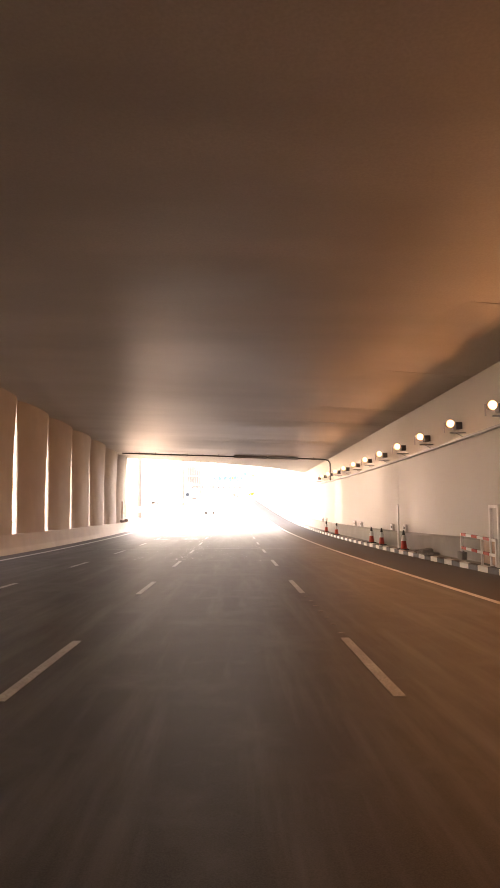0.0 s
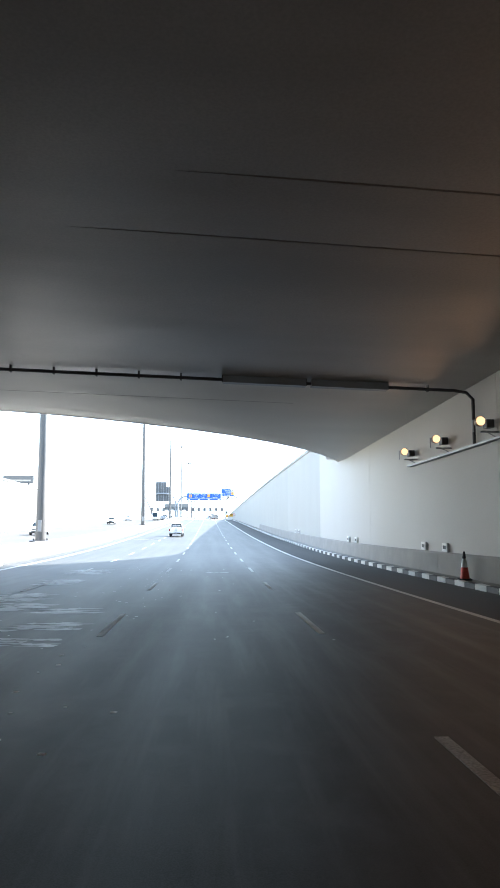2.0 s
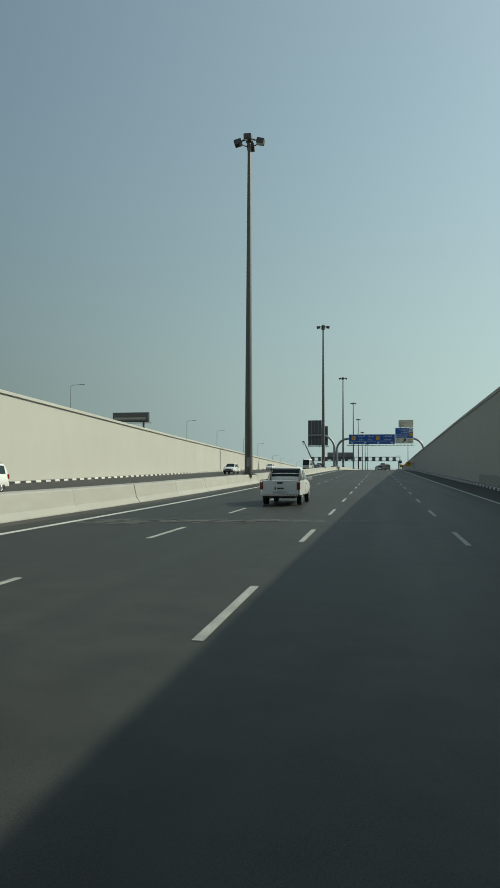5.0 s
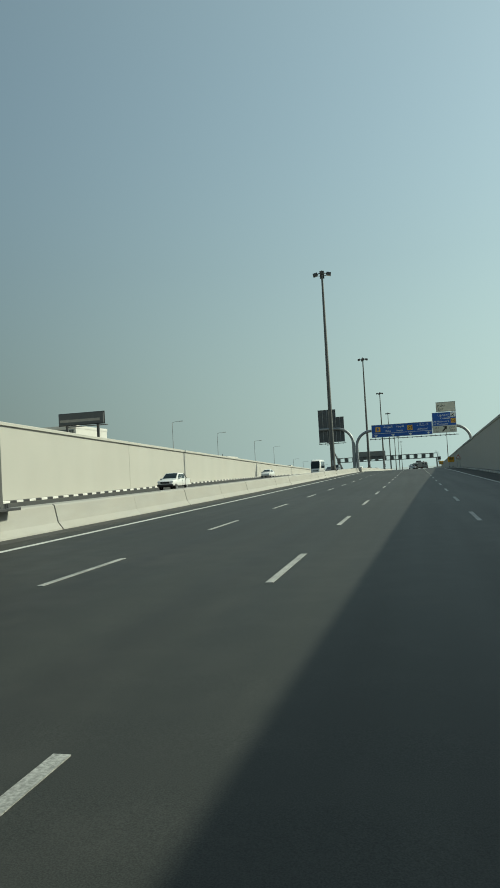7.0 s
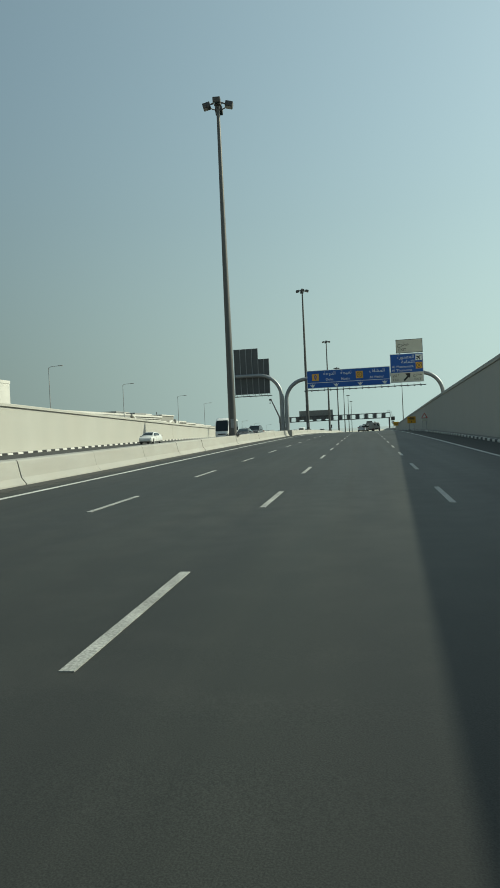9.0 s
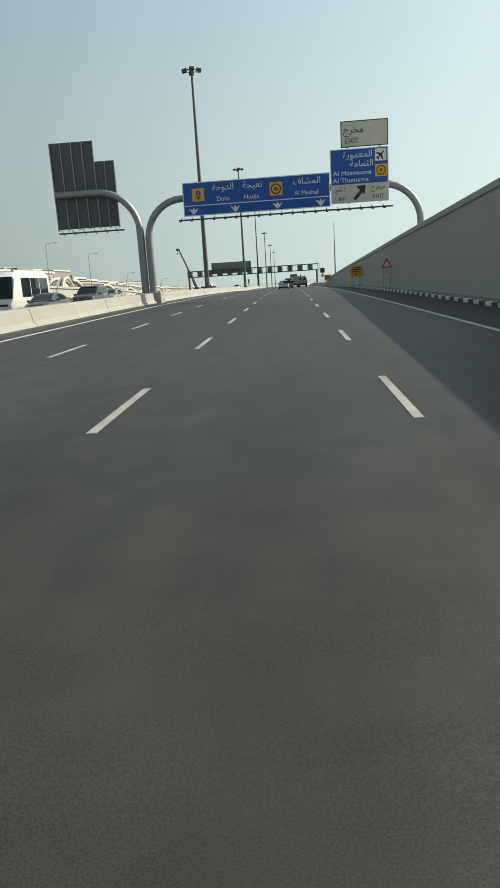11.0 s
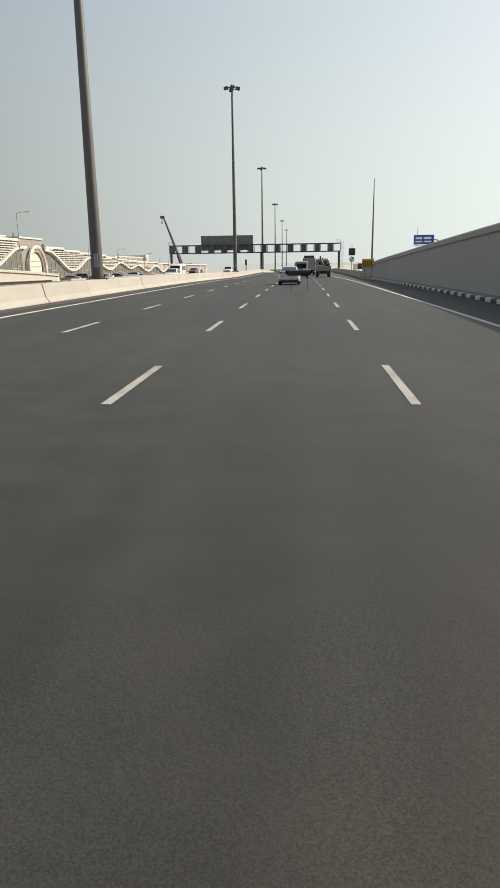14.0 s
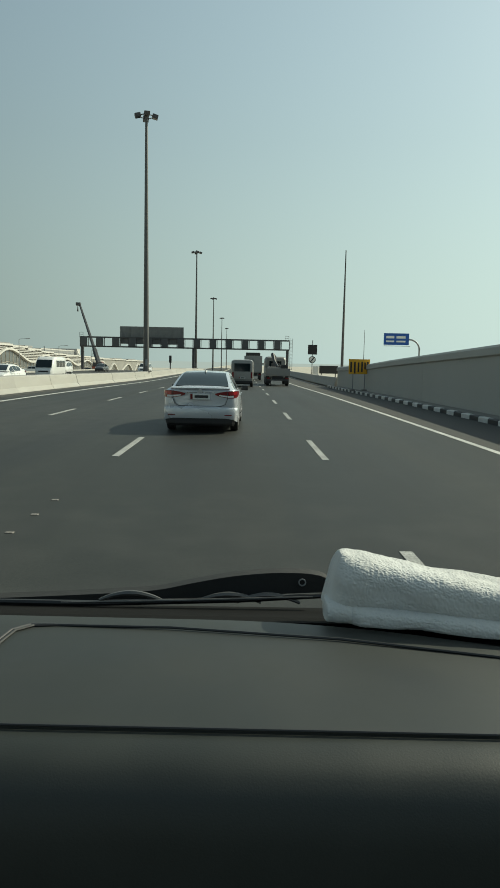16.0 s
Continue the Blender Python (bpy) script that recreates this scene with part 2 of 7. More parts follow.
GREYCAR = mat("dark_grey_car_paint", (0.06, 0.062, 0.065), 0.35, var=0.04, scale=1.0, fine=80, bump=0.0, coat=0.5)
CHROME = mat("wheel_alloy", (0.55, 0.55, 0.56), 0.3, metal=0.9, var=0.05, scale=4, fine=30, bump=0.0)
TAIL = mat("tail_light_red", (0.17, 0.010, 0.012), 0.2, var=0.1, scale=8, fine=60, bump=0.0, coat=0.5)
TAILBRIGHT = mat("tail_light_bright_red", (0.42, 0.02, 0.025), 0.2, var=0.1, scale=8, fine=60, bump=0.0, coat=0.5)
CLEARLENS = mat("lamp_lens", (0.75, 0.74, 0.72), 0.2, var=0.04, scale=5, fine=40, bump=0.0)
GLASS = glass("tinted_glass")
PANE = glass("window_pane", (0.10, 0.105, 0.10), 0.2)
# emits a flat haze tone in place of real aerial haze
HAZE_BACKDROP = mat("haze_backdrop_glow", (0.0, 0.0, 0.0), 1.0, var=0.0, bump=0.0, spec=0.0, emit=(0.36, 0.405, 0.41), power=0.92)
MALLWHITE = mat("white_cladding", (0.52, 0.505, 0.475), 0.6, var=0.05, scale=0.3, fine=5, bump=0.05, stain=(0.42, 0.40, 0.37), stain_scale=0.1)
MALLWALL = mat("grey_mall_render", (0.21, 0.205, 0.19), 0.85, var=0.10, scale=0.15, fine=3, bump=0.1, stain=(0.30, 0.285, 0.25), stain_scale=0.08)
MALLBEIGE = mat("beige_cladding", (0.34, 0.31, 0.265), 0.8, var=0.07, scale=0.3, fine=5, bump=0.05)
MALLGREY = mat("grey_cladding", (0.23, 0.23, 0.225), 0.7, var=0.08, scale=0.3, fine=5, bump=0.05)
GANTRYSIGN = mat("weathered_aluminium", (0.19, 0.195, 0.19), 0.6, metal=0.3, var=0.12, scale=1.2, fine=20, bump=0.05)
CARGO = mat("cargo_box_grey", (0.33, 0.32, 0.30), 0.6, var=0.1, scale=1.0, fine=20, bump=0.05, stain=(0.2, 0.19, 0.18), stain_scale=0.8)
CRANEORANGE = mat("crane_red", (0.26, 0.07, 0.04), 0.5, var=0.1, scale=1, fine=20, bump=0.05)
LAMPHEAD = mat("lamp_housing", (0.26, 0.22, 0.17), 0.5, metal=0.3, var=0.1, scale=4, fine=40, bump=0.05)
BULB = mat("sodium_lamp_glow", (1.0, 0.75, 0.45), 0.4, var=0.0, bump=0.0, emit=(1.0, 0.50, 0.20), power=0.20)
ORANGEMESH = mat("orange_plastic_net", (0.42, 0.27, 0.20), 0.7, var=0.15, scale=3, fine=40, bump=0.1)
PALEFILM = mat("pale_film", (0.23, 0.23, 0.222), 0.5, var=0.25, scale=2.5, fine=30, bump=0.05, stain=(0.10, 0.10, 0.098), stain_scale=2.6, stain_amount=0.7)
CRUMB = mat("concrete_crumb", (0.52, 0.52, 0.505), 0.7, var=0.2, scale=5, fine=60, bump=0.1, piece=0.4)
FAINTDUST = mat("thin_dust", (0.10, 0.098, 0.092), 0.7, var=0.3, scale=2.5, fine=30, bump=0.05, stain=(0.06, 0.06, 0.058), stain_scale=2.6, stain_amount=0.7)
DEBRIS = mat("grey_debris", (0.2, 0.185, 0.17), 0.9, var=0.2, scale=5, fine=40, bump=0.3)

# ---------------------------------------------------------------- mesh helpers
def link_mesh(name, bm, material, smooth=False):
    me = bpy.data.meshes.new(name)
    bmesh.ops.recalc_face_normals(bm, faces=bm.faces)
    bm.to_mesh(me)
    bm.free()
    for m in (material if isinstance(material, (list, tuple)) else [material]):
        me.materials.append(m)
    if smooth:
        me.polygons.foreach_set("use_smooth", [True] * len(me.polygons))
        try:
            me.set_sharp_from_angle(angle=radians(38))
        except AttributeError:
            pass
    return me


def thing(name, label, category, at=(0, 0, 0), turn=0.0, group="", kind=""):
    ob = new(name)
    ob.empty_display_size = 0.2
    ob.matrix_world = pose(at[0], at[1], at[2], 0, 0, turn)
    return tagged(ob, label, category, group, kind)


def part(name, bm, material, parent, label="", smooth=False):
    ob = new(name, link_mesh(name, bm, material, smooth))
    ob.parent = parent
    return tagged(ob, label) if label else ob


def solid(name, bm, material, label="", category="", kind="structure", smooth=False):
    return tagged(new(name, link_mesh(name, bm, material, smooth)), label, category, "", kind)


def shared(name, mesh, parent, m):
    ob = new(name, mesh)
    ob.parent = parent
    ob.matrix_basis = m
    return ob


def box(bm, x0, x1, y0, y1, z0, z1, bevel=0.0):
    r = bmesh.ops.create_cube(bm, size=1, matrix=Matrix.LocRotScale(((x0 + x1) / 2, (y0 + y1) / 2, (z0 + z1) / 2), None,
                                                                     (x1 - x0, y1 - y0, z1 - z0)))
    if bevel:
        ed = {e for v in r["verts"] for e in v.link_edges}
        bmesh.ops.bevel(bm, geom=list(ed), offset=bevel, segments=2, affect="EDGES", profile=0.6)
    return bm


def nbox(*a, **k):
    return box(bmesh.new(), *a, **k)


def ring(centre, ax, ay, r, n):
    return [centre + ax * (r * math.cos(2 * math.pi * i / n)) + ay * (r * math.sin(2 * math.pi * i / n)) for i in range(n)]


def tube(bm, pts, radii, n=10):
    """A tapered tube through points."""
    pts = [Vector(p) for p in pts]
    if not isinstance(radii, (list, tuple)):
        radii = [radii] * len(pts)
    loops, ax = [], None
    for i, p in enumerate(pts):
        d = (pts[min(i + 1, len(pts) - 1)] - pts[max(i - 1, 0)]).normalized()
        if ax is None:
            ax = d.cross(Vector((0, 0, 1)) if abs(d.z) < 0.9 else Vector((0, 1, 0)))
        ax = (ax - d * ax.dot(d)).normalized()
        loops.append([bm.verts.new(q) for q in ring(p, ax, ax.cross(d), radii[i], n)])
    for a, b in zip(loops, loops[1:]):
        for i in range(n):
            bm.faces.new((a[i], a[(i + 1) % n], b[(i + 1) % n], b[i]))
    bm.faces.new(loops[0][::-1])
    bm.faces.new(loops[-1])
    return bm


def ntube(pts, radii, n=10):
    return tube(bmesh.new(), pts, radii, n)


def loft(bm, loops, cap=True, closed=True):
    vs = [[bm.verts.new(p) for p in l] for l in loops]
    n = len(vs[0])
    for a, b in zip(vs, vs[1:]):
        for i in range(n if closed else n - 1):
            bm.faces.new((a[i], a[(i + 1) % n], b[(i + 1) % n], b[i]))
    if cap and closed:
        bm.faces.new(vs[0][::-1])
        bm.faces.new(vs[-1])
    return bm


def prism_y(bm, profile, y0, y1):
    return loft(bm, [[(x, y0, z) for x, z in profile], [(x, y1, z) for x, z in profile]])


def plate(bm, outline, y0, y1):
    """Outline of (x, z) points as a plate between y0 and y1."""
    return prism_y(bm, outline, y0, y1)


def lettering(parent, text, x, z, y, height, material, width=None, name="lettering"):
    """Flat letters that face -y, centred on x, with their foot at z."""
    c = bpy.data.curves.new(name, "FONT")
    c.body, c.size, c.align_x, c.extrude = text, 1.0, "CENTER", 0.004
    c.resolution_u = 3
    tmp = bpy.data.objects.new("tmp", c)
    scene.collection.objects.link(tmp)
    bpy.context.view_layer.update()
    me = bpy.data.meshes.new_from_object(tmp.evaluated_get(bpy.context.evaluated_depsgraph_get()))
    bpy.data.objects.remove(tmp)
    bpy.data.curves.remove(c)
    co = np.empty(len(me.vertices) * 3)
    me.vertices.foreach_get("co", co)
    co = co.reshape(-1, 3)
    sc = height
    w = co[:, 0].max() - co[:, 0].min()
    sx = width / w if width else sc
    mid = (co[:, 0].max() + co[:, 0].min()) / 2
    out = np.stack([x + (co[:, 0] - mid) * sx, y - co[:, 2], z + co[:, 1] * sc], 1)
    me.vertices.foreach_set("co", out.ravel())
    me.materials.clear()
    me.materials.append(material)
    ob = new(name, me)
    ob.parent = parent
    return ob


# ---------------------------------------------------------------- the road's line
KNOTS = (1.83, 0.0, -1.56, -2.44, -2.50, -2.20, -1.82, -1.40, -1.10, -1.07, -1.23, -1.56, -1.63, -1.75, -2.35, -3.20, -4.10, -4.60,
         -4.80, -4.90, -4.95)


def road_z(y):
    """Height of the carriageway along its line, every 40 m from y = -40."""
    if y < -40:
        return 1.83 - 0.02 * (y + 40)
    u = min((y + 40) / 40.0, len(KNOTS) - 1.001)
    i = int(u)
    u -= i
    p0, p1, p2, p3 = KNOTS[max(i - 1, 0)], KNOTS[i], KNOTS[i + 1], KNOTS[min(i + 2, len(KNOTS) - 1)]
    return p1 + 0.5 * u * (p2 - p0 + u * (2 * p0 - 5 * p1 + 4 * p2 - p3 + u * (3 * (p1 - p2) + p3 - p0)))


DROP = 0.12


def shoulder_z(y):
    """Height of the shoulder at the foot of the kerb: it falls away from the lanes."""
    return road_z(y) - DROP


def oncoming_z(x, y):
    """The oncoming carriageway rises gently towards the far wall."""
    return road_z(y) + 0.15 * min(max((-12.5 - x) / 18.3, 0.0), 1.0)


def lerp_at(table, y):
    for (a, za), (b, zb) in zip(table, table[1:]):
        if y <= b:
            return za + (zb - za) * max(y - a, 0) / (b - a)
    return table[-1][1]


RIGHT_TOP = ((94, 6.8), (137, 6.2), (188, 5.22), (215, 4.6), (252, 3.8), (278, 3.22), (306, 2.52), (329, 1.97), (350, 1.40), (366, 0.97), (376, 0.62),
             (391, 0.35))
LEFT_TOP = ((60, 7.4), (90, 6.9), (145, 6.0), (180, 4.9), (206, 4.15), (224, 3.68), (245, 3.15), (275, 2.38), (300, 1.75), (336, 0.98), (357, 0.42), (365, 0.12), (374.2, -0.32), (420, -0.75), (480, -0.9), (540, -1.6), (620, -3.0), (760, -3.7),
            (900, -6.0), (1050, -8.5))
KERB_R, WALL_R, BARRIER_X, KERB_L, WALL_L = 8.6, 9.5, -11.0, -30.8, -31.8
EDGE_C, EDGE_R = Vector((-14.4, 97.2)), 24.4


def ceiling_z(x, y):
    fall = 0.036 + 0.0011 * min(max(62 - y, 0), 42)
    return 4.87 - 0.031 * (y - 62) + fall * (9.5 - x)


def ground_r(y):
    return max(lerp_at(RIGHT_TOP, y) - 0.9, road_z(y) + 0.02) if y < 391 else road_z(y) + 0.02


def ground_l(y):
    return max(lerp_at(LEFT_TOP, y) - 0.9, road_z(y) + 0.02)

# ---------------------------------------------------------------- ground, roads
YS = [-300, -200, -140] + list(range(-100, 720, 4)) + [740, 780, 850, 1000, 1300, 1800, 2600, 4000]


def strip(name, columns, material, label, category, y0=-1e9, y1=1e9, kind="structure"):
    """A sheet along the road. columns: pairs of x and a height function of y."""
    ys = [y for y in YS if y0 <= y <= y1]
    bm = bmesh.new()
    rows = [[bm.verts.new((x, y, h(y))) for x, h in columns] for y in ys]
    for a, b in zip(rows, rows[1:]):
        for i in range(len(columns) - 1):
            bm.faces.new((a[i], a[i + 1], b[i + 1], b[i]))
    return solid(name, bm, material, label, category, kind)


def far_l(y):
    return ground_l(y) - 1.6 * min(max((y - 300) / 80.0, 0.0), 1.0) - 6.4 * min(max((y - 560) / 420.0, 0.0), 1.0)


low = lambda y: road_z(y) - 0.22
strip("ground", [(-3000, far_l), (-400, far_l), (-160, far_l), (-60, far_l), (WALL_L - 0.45, ground_l), (WALL_L - 0.2, low), (-12, low), (9.7, low),
                 (9.95, ground_r), (60, ground_r), (200, ground_r), (600, ground_r), (3000, ground_r)], SAND,
      "sandy ground beside and beneath the road cutting", "ground")
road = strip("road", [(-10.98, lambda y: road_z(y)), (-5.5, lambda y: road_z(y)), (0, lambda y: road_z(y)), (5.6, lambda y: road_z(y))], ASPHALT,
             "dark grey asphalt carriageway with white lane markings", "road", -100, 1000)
strip("shoulder", [(5.6, lambda y: road_z(y)), (7.0, lambda y: road_z(y) - 0.055), (KERB_R + 0.02, lambda y: shoulder_z(y) - 0.02)], SHOULDER,
      "weathered asphalt hard shoulder below the kerb", "road shoulder", -100, 700)
strip("road_far_side", [(KERB_L - 0.02, lambda y: oncoming_z(KERB_L, y) - 0.02), (-20, lambda y: oncoming_z(-20, y)), (-12.5, lambda y: road_z(y))], ASPHALT_OPP,
      "grey asphalt carriageway for the oncoming traffic", "road", -100, 1000)
strip("footway_right", [(KERB_R + 0.2, lambda y: shoulder_z(y) + 0.14), (WALL_R + 0.02, lambda y: shoulder_z(y) + 0.16)], FOOTWAY,
      "narrow dusty concrete footway below the wall", "footway", -100, 391)
strip("footway_left", [(WALL_L - 0.02, lambda y: oncoming_z(WALL_L, y) + 0.16), (KERB_L - 0.2, lambda y: oncoming_z(KERB_L, y) + 0.14)], FOOTWAY,
      "narrow concrete footway below the far wall", "footway", -100, 374)


# glowing strip in the sky's haze tone, hides the plain at the horizon
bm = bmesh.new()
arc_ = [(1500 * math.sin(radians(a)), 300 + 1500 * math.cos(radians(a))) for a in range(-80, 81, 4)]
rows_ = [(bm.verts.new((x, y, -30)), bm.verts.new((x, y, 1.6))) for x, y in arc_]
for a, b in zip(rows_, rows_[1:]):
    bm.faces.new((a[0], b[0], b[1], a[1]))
solid("backdrop", bm, HAZE_BACKDROP, "glowing backdrop strip for the pale haze on the far horizon", "distance")


def band(name, x0, x1, y0, y1, step, parent_label, lift=0.006):
    bm = bmesh.new()
    ys = np.linspace(y0, y1, int((y1 - y0) / step) + 1)
    rows = [(bm.verts.new((x0, y, road_z(y) + lift)), bm.verts.new((x1, y, road_z(y) + lift))) for y in ys]
    for a, b in zip(rows, rows[1:]):
        bm.faces.new((a[0], a[1], b[1], b[0]))
    ob = new(name, link_mesh(name, bm, EDGEPAINT))
    ob.parent = road
    return tagged(ob, parent_label)


band("edge_line", 5.39, 5.55, -90, 700, 4, "continuous white edge line")
band("edge_line", -9.64, -9.40, -90, 700, 4, "continuous white edge line")

# ---------------------------------------------------------------- tunnel
def edge_y(x, r):
    d = x - EDGE_C.x
    return EDGE_C.y - math.sqrt(max(r * r - d * d, 0.0)) if d > 0 else EDGE_C.y - r


def deck():
    """The roundabout's deck: soffit in shallow panels, a sloped lip and a curved fascia with parapet."""
    bm = bmesh.new()
    swing = np.linspace(math.asin(1.0 / (EDGE_R - 0.15)), 1.51, 60)
    xs = [EDGE_C.x + (EDGE_R - 0.15) * math.sin(a) for a in swing]
    joints = [-100, -60, -30, -8, 6, 15.5, 24, 33.0, 38.6, 48.9, 51.2, 62.9]
    g = 0.03
    for a, b in zip(joints, joints[1:]):
        for xa, xb in ((-13.4, 9.9),):
            q = [(xa, a + g), (xb, a + g), (xb, b - g), (xa, b - g)]
            lower = [bm.verts.new((x, y, ceiling_z(x, y))) for x, y in q]
            upper = [bm.verts.new((x, y, ceiling_z(x, y) + 0.16)) for x, y in q]
            bm.faces.new(lower[::-1])
            for i in range(4):
                bm.faces.new((lower[i], lower[(i + 1) % 4], upper[(i + 1) % 4], upper[i]))
    last = joints[-1] + g
    loops, lips, ridge = [], [], []
    for x in xs:
        ya, yb = edge_y(x, EDGE_R + 1.0 + 0.035 * min(max(x + 3, 0), 9)), edge_y(x, EDGE_R - 0.15)
        c, e = ceiling_z(x, ya) + 0.16, ceiling_z(x, yb) + 0.56 + 0.045 * min(max(x + 3, 0), 9)
        ridge.append((x, ya - 0.01, c - 0.05))
        loops.append([(x, last, ceiling_z(x, last)), (x, ya - 2.5, ceiling_z(x, ya - 2.5)), (x, ya, c - 0.04), (x, ya, 6.2), (x, last, 6.2)])
        lips.append([(x, ya + 0.01, c + 0.02), (x, ya + 0.10, c + 0.05), (x, yb - 0.1, e - 0.06), (x, yb, e), (x, yb, 6.9), (x, yb - 0.35, 6.9), (x, yb - 0.35, 6.25), (x, ya + 0.01, 6.25)])
    end_ = solid("ceiling_end", loft(bmesh.new(), loops), DECKEND_LIT, "clean pale concrete soffit at the underpass end, bounce light added to its colour", "ceiling")
    seam_ = [(x, 66.6, ceiling_z(x, 66.6) - 0.004) for x in np.linspace(-13.2, 3.5, 24)]
    part("ceiling_joint", loft(bmesh.new(), [[(x, y - 0.03, z), (x, y + 0.03, z), (x, y + 0.03, z + 0.02), (x, y - 0.03, z + 0.02)] for x, y, z in seam_]), PLINTH, end_, "narrow filled joint across the soffit")
    lip = solid("deck_edge", loft(bmesh.new(), lips), DECKEND_LIT, "curved pale concrete deck edge above the exit, bounce light added to its colour", "deck edge")
    # pale tube laid along the ridge to draw its highlight
    part("drip_edge", ntube(ridge, 0.035, 6), WHITEPLASTIC, lip, "thin pale strip standing in for the highlight on the ridge")
    box(bm, -13.4, 9.9, -100, 62.9, 11.0, 11.5)
    for y0, y1 in ((-100, 62.9),):
        q = [(-13.4, y0), (9.9, y0), (9.9, y1), (-13.4, y1)]
        lo = [bm.verts.new((x, y, ceiling_z(x, y) + 0.15)) for x, y in q]
        up = [bm.verts.new((x, y, ceiling_z(x, y) + 0.5)) for x, y in q]
        bm.faces.new(lo[::-1])
        bm.faces.new(up)
        for i in range(4):
            bm.faces.new((lo[i], lo[(i + 1) % 4], up[(i + 1) % 4], up[i]))
    return solid("ceiling", bm, SOFFIT, "stained grey concrete soffit of the underpass deck", "ceiling")


deck()

# right wall: tall painted wall inside, parapet wall outside, falling with the ramp
wall_right = thing("wall_right", "tall off-white rendered retaining wall beside the road", "wall", kind="structure")


def wall_panel(parent, x_face, x_back, y0, y1, top, material, foot=0.0, gap=0.012):
    ya, yb = y0 + gap, y1 - gap
    n = max(2, int((yb - ya) / 5) + 1)
    ys = np.linspace(ya, yb, n)
    bm = bmesh.new()
    loft(bm, [[(x_face, y, road_z(y) + foot - 0.3), (x_back, y, road_z(y) + foot - 0.3), (x_back, y, top(y)), (x_face, y, top(y))] for y in ys])
    return part("wall_panel", bm, material, parent)


cuts = [-100, -60, -36, -12, 12, 36, 60, 78, 96.2]
for a, b in zip(cuts, cuts[1:]):
    wall_panel(wall_right, WALL_R, WALL_R + 0.5, a, b, lambda y: ceiling_z(WALL_R, y) + 0.3 if y < 86 else 6.9, TUNNELPAINT)
cuts = [96.2, 120, 144, 168, 192, 216, 240, 264, 288, 312, 336, 360, 391]
for a, b in zip(cuts, cuts[1:]):
    wall_panel(wall_right, WALL_R, WALL_R + 0.45, a, b, lambda y: lerp_at(RIGHT_TOP, y) - 0.40, WALLPAINT)
    bm = bmesh.new()
    ys = np.linspace(a + 0.01, b - 0.01, 5)
    loft(bm, [[(WALL_R - 0.05, y, lerp_at(RIGHT_TOP, y) - 0.40), (WALL_R + 0.51, y, lerp_at(RIGHT_TOP, y) - 0.40), (WALL_R + 0.5, y, lerp_at(RIGHT_TOP, y)),
               (WALL_R + 0.03, y, lerp_at(RIGHT_TOP, y)), (WALL_R - 0.09, y, lerp_at(RIGHT_TOP, y) - 0.10), (WALL_R - 0.10, y, lerp_at(RIGHT_TOP, y) - 0.36)] for y in ys])
    part("coping", bm, WALLPAINT, wall_right, "rendered concrete coping")
# dark joint filler stands behind the open joints
part("joint_filler", nbox(WALL_R + 0.1, WALL_R + 0.3, 20, 96.2, -2.6, 4.0), PLINTH, wall_right)

for a, b in ((-100, -40), (-40, 0), (0, 36), (36, 66), (66, 96.1), (96.15, 130), (130, 165)):
    ys = np.linspace(a + 0.01, b - 0.01, 10)
    bm = loft(bmesh.new(), [[(WALL_R - 0.16, y, shoulder_z(y) + 0.1), (WALL_R + 0.02, y, shoulder_z(y) + 0.1), (WALL_R + 0.02, y, shoulder_z(y) + 1.02), (WALL_R - 0.06, y, shoulder_z(y) + 1.02),
                             (WALL_R - 0.10, y, shoulder_z(y) + 0.94)] for y in ys])
    part("plinth", bm, PLINTH, wall_right, "bare grey concrete plinth")

# left retaining wall beyond the oncoming lanes
wall_left = thing("wall_left", "pale beige rendered retaining wall in full sun", "wall", kind="structure")
cuts = [40, 69, 132, 211.5, 290, 374.2]
for a, b in zip(cuts, cuts[1:]):
    wall_panel(wall_left, WALL_L, WALL_L - 0.5, a, b, lambda y: lerp_at(LEFT_TOP, y) - 0.30, WALLPAINT, gap=0.02)
    ys = np.linspace(a + 0.01, b - 0.01, 13)
    bm = loft(bmesh.new(), [[(WALL_L + 0.17, y, lerp_at(LEFT_TOP, y) - 0.27), (WALL_L + 0.10, y, lerp_at(LEFT_TOP, y) - 0.30), (WALL_L - 0.55, y, lerp_at(LEFT_TOP, y) - 0.30),
                             (WALL_L - 0.55, y, lerp_at(LEFT_TOP, y)), (WALL_L + 0.14, y, lerp_at(LEFT_TOP, y)), (WALL_L + 0.17, y, lerp_at(LEFT_TOP, y) - 0.04)] for y in ys])
    part("coping", bm, WALLPAINT, wall_left, "rendered concrete coping")
ys = np.linspace(40, 374, 60)
part("joint_filler", loft(bmesh.new(), [[(WALL_L - 0.1, y, road_z(y) - 0.3), (WALL_L - 0.3, y, road_z(y) - 0.3), (WALL_L - 0.3, y, lerp_at(LEFT_TOP, y) - 0.35),
                                         (WALL_L - 0.1, y, lerp_at(LEFT_TOP, y) - 0.35)] for y in ys]), PLINTH, wall_left)
part("far_end", nbox(WALL_L - 0.5, WALL_L, -100, 40, -1, 7.0), WALLPAINT, wall_left)

# pillars between the two carriageways, on a continuous plinth
pillar_row = thing("pillar_row", "row of flared concrete pillars on a low plinth", "pillars", kind="structure")
ys = np.linspace(-100, 74, 45)
part("plinth", loft(bmesh.new(), [[(-10.55, y, road_z(y) - 0.1), (-10.75, y, road_z(y) + 0.30), (-10.9, y, road_z(y) + 0.95), (-12.3, y, road_z(y) + 0.95), (-12.4, y, road_z(y) - 0.1)] for y in ys]),
     PILLAR, pillar_row, "sloped concrete plinth")


